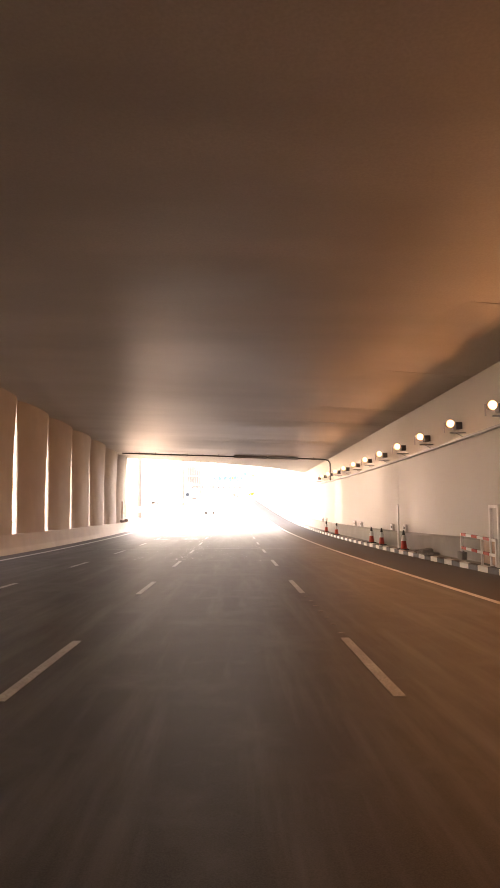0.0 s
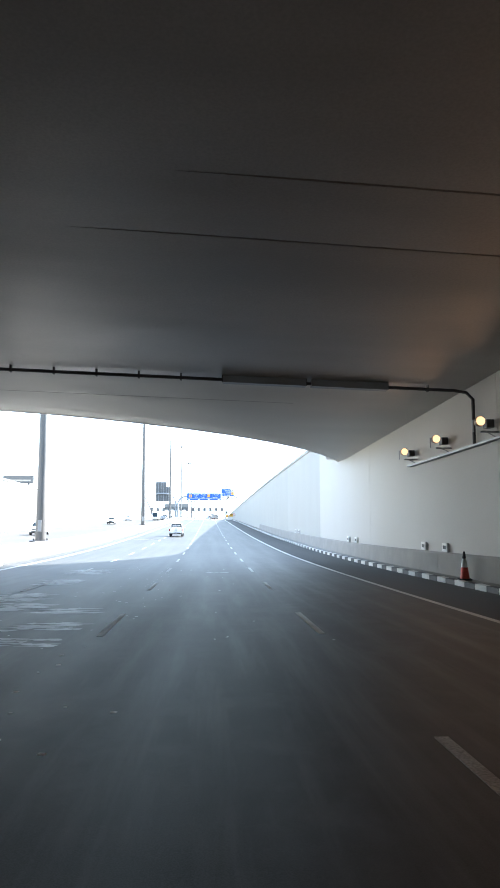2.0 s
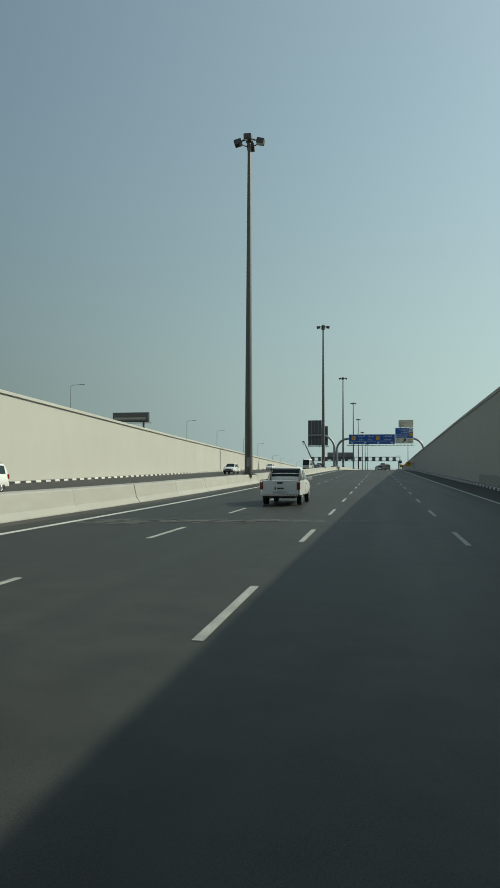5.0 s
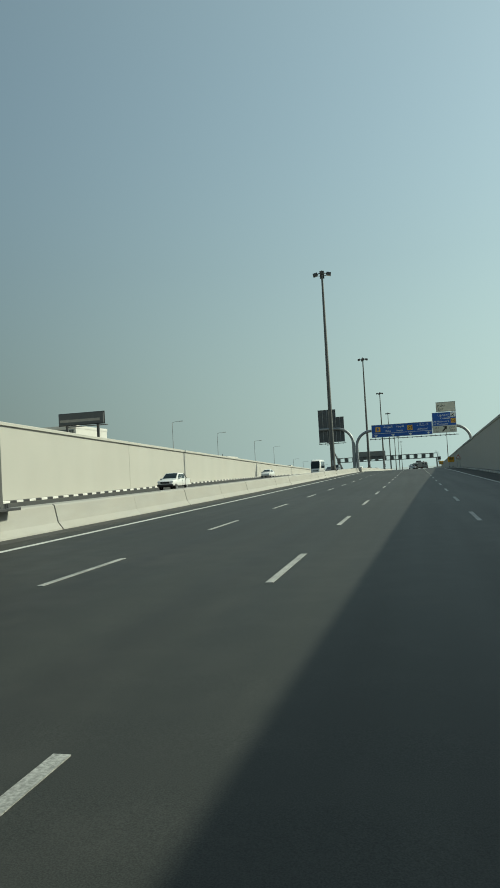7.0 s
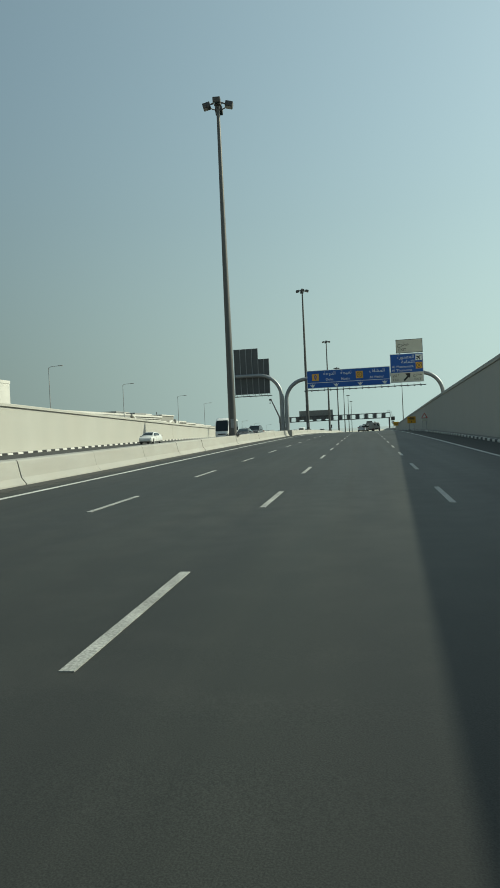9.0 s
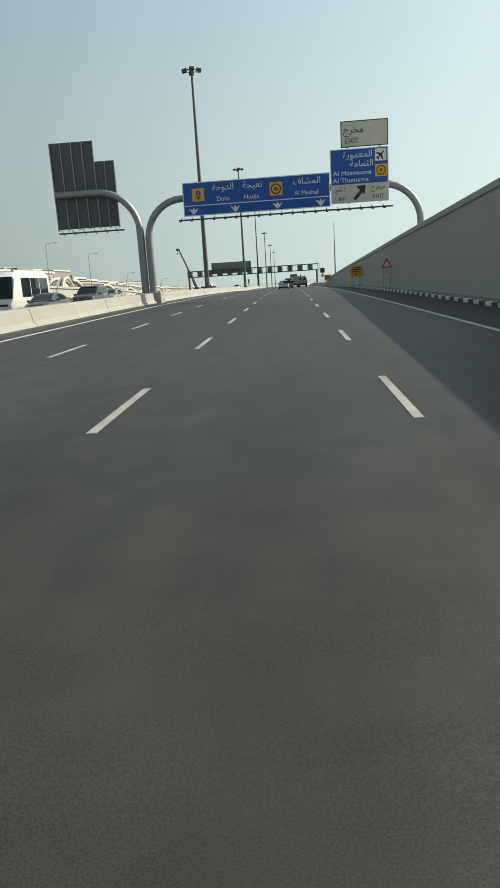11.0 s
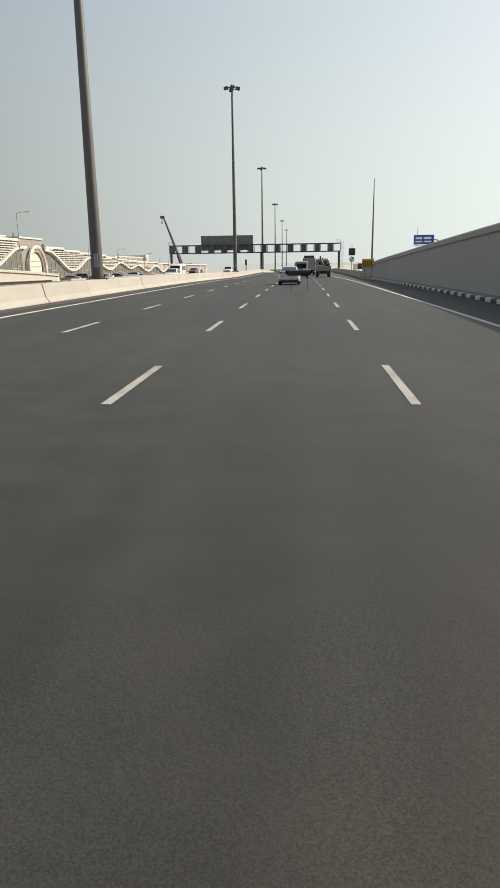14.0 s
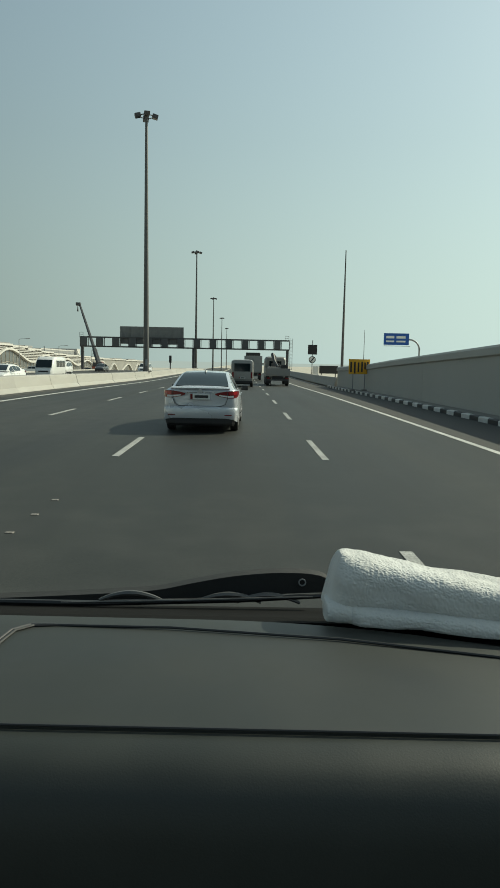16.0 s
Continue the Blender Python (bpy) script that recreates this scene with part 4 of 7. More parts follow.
by = 452.2
bs = thing("cantilever_sign", "small blue direction sign on a curved steel arm", "road sign", (33.2, by, ground_r(by)))
gz = ground_r(by)
pts = [(0, 0, 0), (0, 0, 5.4 - gz - 1.5)] + [(-1.9 + 1.9 * math.cos(radians(a)), 0, 3.6 - gz + 1.9 * math.sin(radians(a))) for a in range(0, 91, 15)] + [(-6.6, 0, 5.5 - gz)]
part("arm", ntube(pts, 0.16, 10), STEEL, bs, smooth=True)
bd = part("board", nbox(-6.8, -2.1, -0.35, -0.28, 4.45 - gz, 6.6 - gz, 0.01), SIGNBLUE, bs)
for i, (bx, bw) in enumerate(((-5.6, 1.5), (-3.6, 1.7))):
    part("white_bar", nbox(bx - bw / 2, bx + bw / 2, -0.362, -0.352, 5.65 - gz, 6.1 - gz), SIGNWHITE, bd)
    part("white_bar", nbox(bx - bw / 2, bx + bw / 2, -0.362, -0.352, 4.95 - gz, 5.25 - gz), SIGNWHITE, bd)
part("light_rail", nbox(-6.9, -2.0, -1.0, -0.9, 4.2 - gz, 4.28 - gz), DARKSTEEL, bs)

cy = 418.0
c = thing("lane_signal", "dark square signal with a round sign on a thin post", "road sign", (9.75, cy, road_z(cy) + 0.8))
part("post", ntube([(0, 0, 0), (0, 0, 4.6)], 0.05, 8), DARKSTEEL, c)
part("square_panel", nbox(-0.62, 0.62, -0.2, -0.05, 2.7, 4.0, 0.02), SIGNBLACK, c)
part("round_sign", ntube([(0, -0.12, 2.0), (0, -0.06, 2.0)], 0.48, 20), SIGNBLACK, c)
part("round_face", ntube([(0, -0.135, 2.0), (0, -0.122, 2.0)], 0.38, 20), SIGNWHITE, c)
part("slash", plate(bmesh.new(), [(-0.3, 1.68), (-0.2, 1.62), (0.3, 2.3), (0.2, 2.38)], -0.15, -0.137), SIGNBLACK, c)
c = thing("message_board", "low dark electronic board beside the barrier", "road sign", (12.4, 421, ground_r(421)))
part("panel", nbox(-1.3, 1.3, -0.15, 0.1, 0.9, 2.0, 0.03), SIGNBLACK, c)
for px in (-1.0, 1.0):
    part("leg", nbox(px - 0.06, px + 0.06, -0.05, 0.05, 0, 0.9), DARKSTEEL, c)
c = thing("control_cabinet", "pale grey roadside control cabinet", "cabinet", (10.9, 424, ground_r(424)))
part("body", nbox(-0.4, 0.4, -0.3, 0.3, 0.1, 1.9, 0.02), WHITEPLASTIC, c)
part("plinth", nbox(-0.45, 0.45, -0.35, 0.35, 0, 0.1), FOOTWAY, c)

# ---------------------------------------------------------------- inside the tunnel
def tunnel_lamp():
    m = thing("tunnel_lamp", "wall floodlight on a bracket, lit warm orange", "tunnel lamp", group="lamps along the tunnel wall")
    part("bracket", nbox(-0.62, 0.02, -0.04, 0.04, -0.39, -0.34), STEEL, m)
    part("strut", ntube([(0.0, 0, -0.58), (-0.40, 0, -0.37)], 0.018, 6), STEEL, m)
    hd = part("head", ntube([(-0.6, -0.02, 0), (-0.6, 0.10, 0), (-0.6, 0.34, 0)], [0.155, 0.17, 0.12], 16), LAMPHEAD, m, smooth=True)
    part("lens", ntube([(-0.6, -0.075, 0), (-0.6, -0.05, 0), (-0.6, -0.022, 0)], [0.10, 0.14, 0.152], 16), BULB, hd, "glowing lamp lens")
    part("yoke", nbox(-0.83, -0.80, 0.05, 0.12, -0.36, 0.05), STEEL, m)
    part("ballast", nbox(-0.34, -0.08, 0.10, 0.45, -0.20, 0.08, 0.02), SIGNBACK, m)
    return m


lamp = tunnel_lamp()
for i in range(22):
    y = 68.7 - 4.38 * i
    at = pose(WALL_R, y, road_z(y) + 5.37)
    if i == 0:
        lamp.matrix_world = at
    else:
        copy_thing(lamp, at)
    if i % 2 == 0 or i < 16:
        ld = bpy.data.lights.new("sodium", "SPOT")
        ld.energy, ld.color, ld.shadow_soft_size = 8.0, (1.0, 0.53, 0.25), 0.15
        ld.spot_size, ld.spot_blend = radians(150), 1.0
        lo = new("sodium", ld)
        eye = Vector((WALL_R - 0.75, y - 0.2, road_z(y) + 5.4))
        lo.matrix_world = look(eye, eye + Vector((-1.0, -0.4, -0.38)))

ys = np.linspace(-90, 69.6, 41)
tray = thing("cable_tray", "grey steel cable tray along the tunnel wall", "cable tray", (WALL_R, 0, 0))
part("channel", loft(bmesh.new(), [[(-0.22, y, road_z(y) + 4.74), (0, y, road_z(y) + 4.74), (0, y, road_z(y) + 4.81), (-0.22, y, road_z(y) + 4.81)] for y in ys]), STEEL, tray)

cd = thing("ceiling_conduit", "grey conduit with a long box under the soffit", "conduit", (0, 62.2, 0))
cz = lambda x: ceiling_z(x, 62.2) - 0.16
pts = [(x, 0, cz(x)) for x in (-10.2, -6, -2, 2, 6, 8.9)] + [(9.25, -0.25, cz(9) - 0.12), (9.38, -0.5, cz(9) - 0.4), (9.38, -0.5, road_z(62) + 4.85)]
part("pipe", ntube(pts, 0.06, 8), DARKSTEEL, cd, smooth=True)
for a, b in ((0.4, 3.4), (3.6, 6.4)):
    part("junction_box", loft(bmesh.new(), [[(x, yy, cz(x) + dz) for yy, dz in ((-0.18, -0.12), (0.18, -0.12), (0.18, 0.14), (-0.18, 0.14))] for x in (a, b)]), STEEL, cd)
for x in np.arange(-8.6, 8.8, 1.5):
    part("clip", nbox(x - 0.03, x + 0.03, -0.08, 0.08, cz(x) - 0.09, cz(x) + 0.17), DARKSTEEL, cd)


def traffic_cone():
    m = thing("traffic_cone", "tall red and white traffic cone on a black base", "traffic cone", group="cones along the kerb")
    part("base", nbox(-0.22, 0.22, -0.22, 0.22, 0, 0.06, 0.02), RUBBER, m)
    part("body", ntube([(0, 0, 0.05), (0, 0, 0.45)], [0.17, 0.115], 14), RED, m, smooth=True)
    part("white_band", ntube([(0, 0, 0.45), (0, 0, 0.75)], [0.117, 0.072], 14), WHITEPLASTIC, m, smooth=True)
    part("tip", ntube([(0, 0, 0.75), (0, 0, 1.0)], [0.072, 0.035], 14), RUBBER, m, smooth=True)
    return m


cone = traffic_cone()
for i, (x, y) in enumerate(((8.95, 32.9), (9.0, 38.3), (8.95, 41.0), (8.95, 55.5), (8.98, 62.0))):
    at = pose(x, y, shoulder_z(y) + 0.15, 0, 0, 20 * i)
    if i == 0:
        cone.matrix_world = at
    else:
        copy_thing(cone, at)

fy = 22.6
f = thing("site_fence", "red and white rail fence with an orange net on the footway", "fence", (8.95, fy, shoulder_z(fy) + 0.15))
for y in (-1.9, -0.6, 1.5):
    part("post", nbox(-0.04, 0.04, y - 0.04, y + 0.04, 0, 1.0, 0.005), WHITEPLASTIC, f)
for z in (0.45, 0.95):
    for k in range(6):
        part("rail", nbox(-0.03, 0.03, -1.9 + 0.57 * k, -1.9 + 0.57 * (k + 1), z - 0.05, z + 0.05), RED if k % 2 else WHITEPLASTIC, f)
part("net", nbox(0.04, 0.05, -1.8, -0.6, 0.1, 0.9), ORANGEMESH, f)
part("foot", nbox(-0.1, 0.1, 1.2, 1.75, 0, 0.3, 0.03), DEBRIS, f)
fr = thing("site_gate", "narrow white metal gate standing on the footway", "gate", (9.0, 20.9, shoulder_z(20.9) + 0.15))
for y in (-0.35, 0.35):
    part("upright", nbox(-0.05, 0.05, y - 0.05, y + 0.05, 0, 2.05), WHITEPLASTIC, fr)
part("head_rail", nbox(-0.05, 0.05, -0.3, 0.3, 1.95, 2.05), WHITEPLASTIC, fr)
pn = thing("white_post", "slim white marker post by the tunnel wall", "post", (9.2, 35.0, shoulder_z(35) + 0.15))
part("board", nbox(-0.03, 0.03, -0.14, 0.14, 0, 2.3, 0.01), WHITEPLASTIC, pn)
random.seed(4)
db = thing("debris_heap", "heap of grey rubble and scraps on the footway", "debris", (9.0, 29.2, shoulder_z(29.2) + 0.15))
for k in range(14):
    a, b, h = random.uniform(-0.25, 0.25), random.uniform(-1.1, 1.1), random.uniform(0.05, 0.16)
    bm = nbox(-0.15, 0.15, -0.22, 0.22, 0, h, 0.02)
    bmesh.ops.rotate(bm, cent=(0, 0, 0), matrix=Matrix.Rotation(random.uniform(0, 3), 3, "Z"), verts=bm.verts)
    bmesh.ops.translate(bm, vec=(a, b, 0 if k < 9 else 0.08), verts=bm.verts)
    part("scrap", bm, DEBRIS, db)


def socket_box():
    m = thing("wall_box", "small white service box with a dark cover on the wall", "service box", group="service boxes on the tunnel wall")
    part("box", nbox(-0.09, 0.0, -0.3, 0.3, -0.17, 0.17, 0.01), WHITEPLASTIC, m)
    part("cover", nbox(-0.10, -0.09, -0.16, 0.16, -0.07, 0.07), BLACKPLASTIC, m)
    return m


sb = socket_box()
for i, y in enumerate((49.4, 46.8, 67.8, 65.1, 84.0, 81.6, 37.3, 34.4, 112.0, 109.6)):
    at = pose(WALL_R - 0.04, y, shoulder_z(y) + 1.22)
    if i == 0:
        sb.matrix_world = at
    else:
        copy_thing(sb, at)

mp_ = thing("median_post", "slim dark post with a narrow head beside the median barrier", "post", (-13.0, 450.0, road_z(450.0)))
part("post", ntube([(0, 0, 0), (0, 0, 3.0)], 0.11, 8), DARKSTEEL, mp_)
part("head", nbox(-0.22, 0.22, -0.2, 0.2, 2.0, 3.3, 0.05), BLACKPLASTIC, mp_)

# ---------------------------------------------------------------- beyond the left wall
def street_lamp():
    m = thing("street_lamp", "grey street lamp with a single arm", "street lamp", group="street lamps beyond the wall")
    part("pole", ntube([(0, 0, -2), (0, 0, 6), (0, 0, 13.6)], [0.13, 0.10, 0.07], 8), STEEL, m, smooth=True)
    part("arm", ntube([(0, 0, 13.5), (0.5, 0, 13.75), (2.2, 0, 13.85)], 0.05, 6), STEEL, m)
    part("lantern", nbox(2.0, 3.0, -0.16, 0.16, 13.76, 13.92, 0.04), STEEL, m)
    return m


sl = street_lamp()
for i, (x, y, top) in enumerate(((-60, 221, 15.8), (-60, 303, 14.5), (-60, 343.5, 13.7), (-60, 394, 13.1), (-60, 430.5, 12.0), (-60, 478.5, 7.0), (-60, 509, 6.0), (-61, 552, 5.2), (-61, 600, 4.6))):
    at = pose(x, y, top - 13.9)
    if i == 0:
        sl.matrix_world = at
    else:
        copy_thing(sl, at)

bb = thing("billboard", "dark wide billboard on posts above a white hut", "billboard", (-60.2, 254.3, ground_l(254)))
bz = ground_l(254)
part("panel", nbox(-4.6, 4.6, -0.15, 0.15, 10.75 - bz, 12.85 - bz, 0.03), SIGNBACK, bb)
part("panel_frame", nbox(-4.75, 4.75, 0.15, 0.3, 10.6 - bz, 13.0 - bz), DARKSTEEL, bb)
part("pale_band", nbox(-4.3, 3.9, -0.17, -0.155, 11.25 - bz, 11.75 - bz), PLINTH, bb)
part("walkway", nbox(-3.0, 5.4, -0.6, 0.2, 10.3 - bz, 10.42 - bz), DARKSTEEL, bb)
for x in (-3.2, 3.2):
    part("post", nbox(x - 0.2, x + 0.2, 0.3, 0.7, 0, 12.6 - bz), DARKSTEEL, bb)


def plain_building(name, label, x0, x1, y0, y1, z0, z1, material, windows=(), roof_box=()):
    b = thing(name, label, "building", ((x0 + x1) / 2, (y0 + y1) / 2, z0))
    w, d, h = (x1 - x0) / 2, (y1 - y0) / 2, z1 - z0
    part("wall", nbox(-w, w, -d, d, -7, h), material, b)
    part("parapet", nbox(-w - 0.15, w + 0.15, -d - 0.15, d + 0.15, h - 0.6, h + 0.25), MALLWHITE, b)
    for wx, wz, ww, wh in windows:
        wd = part("window", nbox(w - 0.02, w + 0.06, wx - ww / 2, wx + ww / 2, wz, wz + wh), PANE, b)
        part("sill", nbox(w, w + 0.14, wx - ww / 2 - 0.1, wx + ww / 2 + 0.1, wz - 0.12, wz), MALLWHITE, wd)
        part("window", nbox(wx * w / d - ww / 2, wx * w / d + ww / 2, -d - 0.06, -d + 0.02, wz, wz + wh), PANE, b)
    for a0, a1, b0, b1, hh in roof_box:
        part("roof_unit", nbox(a0, a1, b0, b1, h + 0.2, h + hh), MALLGREY, b)
    return b


# a tall white block with an arched opening in its roadside face, dark glass towards the bend
blk = thing("white_block", "tall white building with an arched opening and a dark glass front", "building", (-160, 416, 2))
part("wall", nbox(-20, 20, -15, 15, 0, 22.6), MALLWHITE, blk)
part("parapet", nbox(-20.2, 20.2, -15.2, 15.2, 22.0, 23.2), MALLWHITE, blk)
part("glass_front", nbox(-19, 19, -15.3, -15.02, 1, 21.4), PANE, blk, "dark glass front")
for x in range(-18, 19, 6):
    part("mullion", nbox(x - 0.15, x + 0.15, -15.45, -15.3, 1, 21.4), MALLGREY, blk)
arch_in = [(-4.0, 6.0)] + [(4.0 * math.cos(a), 12.5 + 3.6 * math.sin(a)) for a in np.linspace(math.pi, 0, 13)] + [(4.0, 6.0)]
part("arch_opening", loft(bmesh.new(), [[(20.02, y - 5, z) for y, z in arch_in], [(20.12, y - 5, z) for y, z in arch_in]]), PANE, blk)
part("arch_frame", ntube([(20.2, 1.1 * y - 5, z + 0.3) for y, z in arch_in], 0.45, 6), MALLWHITE, blk)

plain_building("grey_hall", "grey clad hall with a pale patterned strip below its roof", -166, -126, 436, 532, -2, 13.0, MALLGREY,
               [(-36, 10.5, 7, 2), (-22, 10.5, 7, 2), (-8, 10.5, 7, 2), (6, 10.5, 7, 2), (20, 10.5, 7, 2), (34, 10.5, 7, 2)], [(-14, -4, -30, 20, 1.6)])
plain_building("roof_block", "pale plant building behind the portal", -160, -134, 544, 594, -2, 14.6, MALLBEIGE, [(-14, 12.5, 8, 2), (2, 12.5, 8, 2)], [(-8, 4, -14, 8, 1.6)])
plain_building("grey_block", "flat grey building behind the long mall", -172, -134, 777, 866, -6, 7.6, MALLGREY, [(-30, 10, 10, 1.6), (-10, 10, 10, 1.6), (10, 10, 10, 1.6), (30, 10, 10, 1.6)], [(-10, 6, -36, -20, 2.0)])
plain_building("stair_tower", "pale plain tower beside the grey building", -158, -132, 866.5, 876, -6, 9.0, MALLWHITE, [(0, 10, 3, 1.6)])

# the mall: a long facade with a waving white ribbon, an arched portal and slatted screens
MX, MC, MG = -126.0, 606.0, -14.0
mall = thing("mall", "long white mall with a waving ribbon facade and arched portal", "building", (MX, MC, MG))
# crests and troughs of the ribbon along the facade: distance from the portal, height
WAVE = ((-76, 13.0), (-50, 0.5), (-16, 9.4), (-6, 9.8), (6, 9.8), (14, 8.6), (52, -1.2), (85, 5.8), (126, -1.2), (152, 3.1), (181, -0.9), (203, 1.1), (236, -3.4), (266, 0.4),
        (299, -4.4), (327, -0.5), (352, -9.5), (380, -2.5), (408, -11.0), (463, -3.0), (500, -11.8), (532, -3.0), (560, -11.8), (585, -4.5))
EAVES = ((-76, 13.4), (-20, 12.2), (20, 10.4), (68, 8.4), (112, 7.4), (166, 4.8), (203, 4.0), (266, 3.2), (330, 2.2), (585, 0.6))


def ribbon_z(d):
    for (a, za), (b, zb) in zip(WAVE, WAVE[1:]):
        if d <= b:
            return za + (zb - za) * (0.5 - 0.5 * math.cos(math.pi * (d - a) / (b - a))) - MG
    return WAVE[-1][1] - MG


def eaves(d):
    return lerp_at(EAVES, d) - MG


LEFT_D, RIGHT_D = -74, 585
WINGS = [-74, -17] + [11, 40, 66, 92, 118, 144, 172, 203, 240, 280, 330, 390, 450, 520, 585]
for a, b in zip(WINGS, WINGS[1:]):
    if a == -17:
        continue
    top = eaves((a + b) / 2)
    part("wall", nbox(-34, -0.5, a, b, 0, top), MALLWALL, mall)
    part("cornice", nbox(-0.6, 0.5, a, b, top - 0.7, top + 0.35), MALLWHITE, mall)
    part("parapet_rail", nbox(-6.0, -5.8, a + 1, b - 1, top, top + 0.9), MALLGREY, mall)
for d in range(LEFT_D, RIGHT_D - 3, 6):
    if -20 < d < 10:
        continue
    hi = min(ribbon_z(d), ribbon_z(d + 3), ribbon_z(d + 6), eaves(d) - 1.0)
    part("glazing", nbox(-0.45, -0.3, d + 0.15, d + 5.85, 0.3, hi), PANE, mall)
    part("mullion", nbox(-0.32, -0.1, d - 0.15, d + 0.15, 0.3, hi), MALLBEIGE, mall)
    part("transom", nbox(-0.32, -0.15, d + 0.15, d + 5.85, hi * 0.66 - 0.12, hi * 0.66 + 0.12), MALLBEIGE, mall)
pts = [LEFT_D + 1.5 * i for i in range(int((RIGHT_D - LEFT_D) / 1.5) + 1)]
for lo, hi in ((LEFT_D, -11.0), (11.0, RIGHT_D)):
    seg = [d for d in pts if lo <= d <= hi]
    loops = [[(-0.3, d, ribbon_z(d) - 0.60), (1.2, d, ribbon_z(d) - 0.55), (1.2, d, ribbon_z(d) + 0.5), (-0.3, d, ribbon_z(d) + 0.55)] for d in seg]
    part("ribbon", loft(bmesh.new(), loops), MALLWHITE, mall, "waving white cornice ribbon")
for k in range(17):
    z = -4.0 + 0.95 * k - MG
    run = []
    for d in pts:
        on = not -20 < d < 14 and d < 300 and ribbon_z(d) + 0.7 < z < eaves(d) - 0.9
        if on:
            run.append(d)
        if (not on or d == pts[-1]) and len(run) > 1:
            part("slat", nbox(0.0, 0.5, run[0], run[-1], z - 0.2, z + 0.2), MALLWHITE, mall)
        if not on:
            run = []
for d in range(24, 300, 8):
    if eaves(d) - ribbon_z(d) > 2.2:
        part("slat_post", nbox(-0.1, 0.2, d - 0.2, d + 0.2, ribbon_z(d), eaves(d)), MALLBEIGE, mall)
part("portal_block", nbox(-20, -0.35, -17, 11, 0, 13.6 - MG), MALLWALL, mall)
part("portal_cornice", nbox(-20.3, 0.2, -17.3, 11.3, 13.4 - MG, 14.1 - MG), MALLWHITE, mall)
base = -4.4 - MG
for half, apex, deep, wide, m2 in ((10.3, 9.9, 1.2, 0.85, MALLWHITE), (8.3, 8.0, 0.7, 0.45, MALLBEIGE)):
    path = [(deep, -half, base)] + [(deep, -half * math.cos(a), 0.5 - MG + (apex - 0.5) * math.sin(a)) for a in np.linspace(0, math.pi, 19)] + [(deep, half, base)]
    part("arch_frame", ntube(path, wide, 6), m2, mall)
outl = [(-7.6, base)] + [(-7.6 * math.cos(a), 0.5 - MG + 6.7 * math.sin(a)) for a in np.linspace(0, math.pi, 15)] + [(7.6, base)]
part("portal_screen", loft(bmesh.new(), [[(-0.3, y, z) for y, z in outl], [(0.1, y, z) for y, z in outl]]), SIGNCREAM, mall)
for z in (-1.5, 1.0, 3.5):
    part("portal_band", nbox(0.1, 0.3, -7.0 + max(z, 0) * 0.5, 7.0 - max(z, 0) * 0.5, z - MG - 0.2, z - MG + 0.2), MALLBEIGE, mall)
part("portal_door", nbox(0.1, 0.35, -5.0, 5.0, base, base + 2.6), PANE, mall)
part("corner_turret", nbox(-1.2, 1.0, 11.2, 13.6, 8.5 - MG, 11.4 - MG, 0.2), MALLGREY, mall)
for c, d, h in ((-60, -40, 1.8), (42, 62, 1.3), (74, 96, 1.5), (104, 128, 1.4), (150, 168, 1.2), (215, 232, 1.4), (300, 330, 1.4), (400, 440, 1.5), (480, 530, 1.6)):
    part("roof_unit", nbox(-12, -2.5, c, d, eaves(d), eaves(d) + h), MALLGREY, mall)
for d in (-8, 172, 262, 318):
    part("roof_mast", ntube([(-6, d, eaves(d)), (-6, d, eaves(d) + 4.5)], 0.25, 6), DARKSTEEL, mall)

# mobile crane beside the second gantry
kz = road_z(505) - 0.6
cr = thing("mobile_crane", "mobile crane with a red carrier and raised dark boom", "crane", (-37.7, 506, kz))
part("carrier", nbox(-1.3, 1.3, -4, 4, 0.6, 1.6, 0.08), CRANEORANGE, cr)
part("cab", nbox(-1.2, 0.2, 1.2, 3.6, 1.6, 2.9, 0.15), CRANEORANGE, cr)
part("counterweight", nbox(-1.2, 1.2, -3.6, -1.8, 1.6, 2.7, 0.05), DARKSTEEL, cr)
part("boom", ntube([(0.2, -1.5, 2.0), (-4.5, 7, 11.0), (-9.0, 15.8, 19.0)], [0.55, 0.42, 0.3], 6), DARKSTEEL, cr)
part("boom_foot", ntube([(0.4, -2.0, 1.4), (-2.0, 2.6, 6.2)], [0.72, 0.62], 6), DARKSTEEL, cr)
part("boom_head", nbox(-10.0, -8.7, 15.2, 16.4, 18.6, 19.5, 0.1), DARKSTEEL, cr)
part("hook", ntube([(-9.6, 16, 18.6), (-9.6, 16, 17.0)], [0.05, 0.25], 6), DARKSTEEL, cr)
for x in (-1.25, 1.25):
    for y in (-3, -1, 1.2, 3):
        part("wheel", ntube([(x - 0.2, y, 0.6), (x + 0.2, y, 0.6)], 0.6, 14), RUBBER, cr)

# ---------------------------------------------------------------- vehicles
def supel(y, w, z0, z1, n=5.0, k=28):
    zc, h = (z0 + z1) / 2, (z1 - z0) / 2
    return [(w * math.copysign(abs(math.cos(a)) ** (2 / n), math.cos(a)), y, zc + h * math.copysign(abs(math.sin(a)) ** (2 / n), math.sin(a)))
            for a in [2 * math.pi * i / k for i in range(k)]]


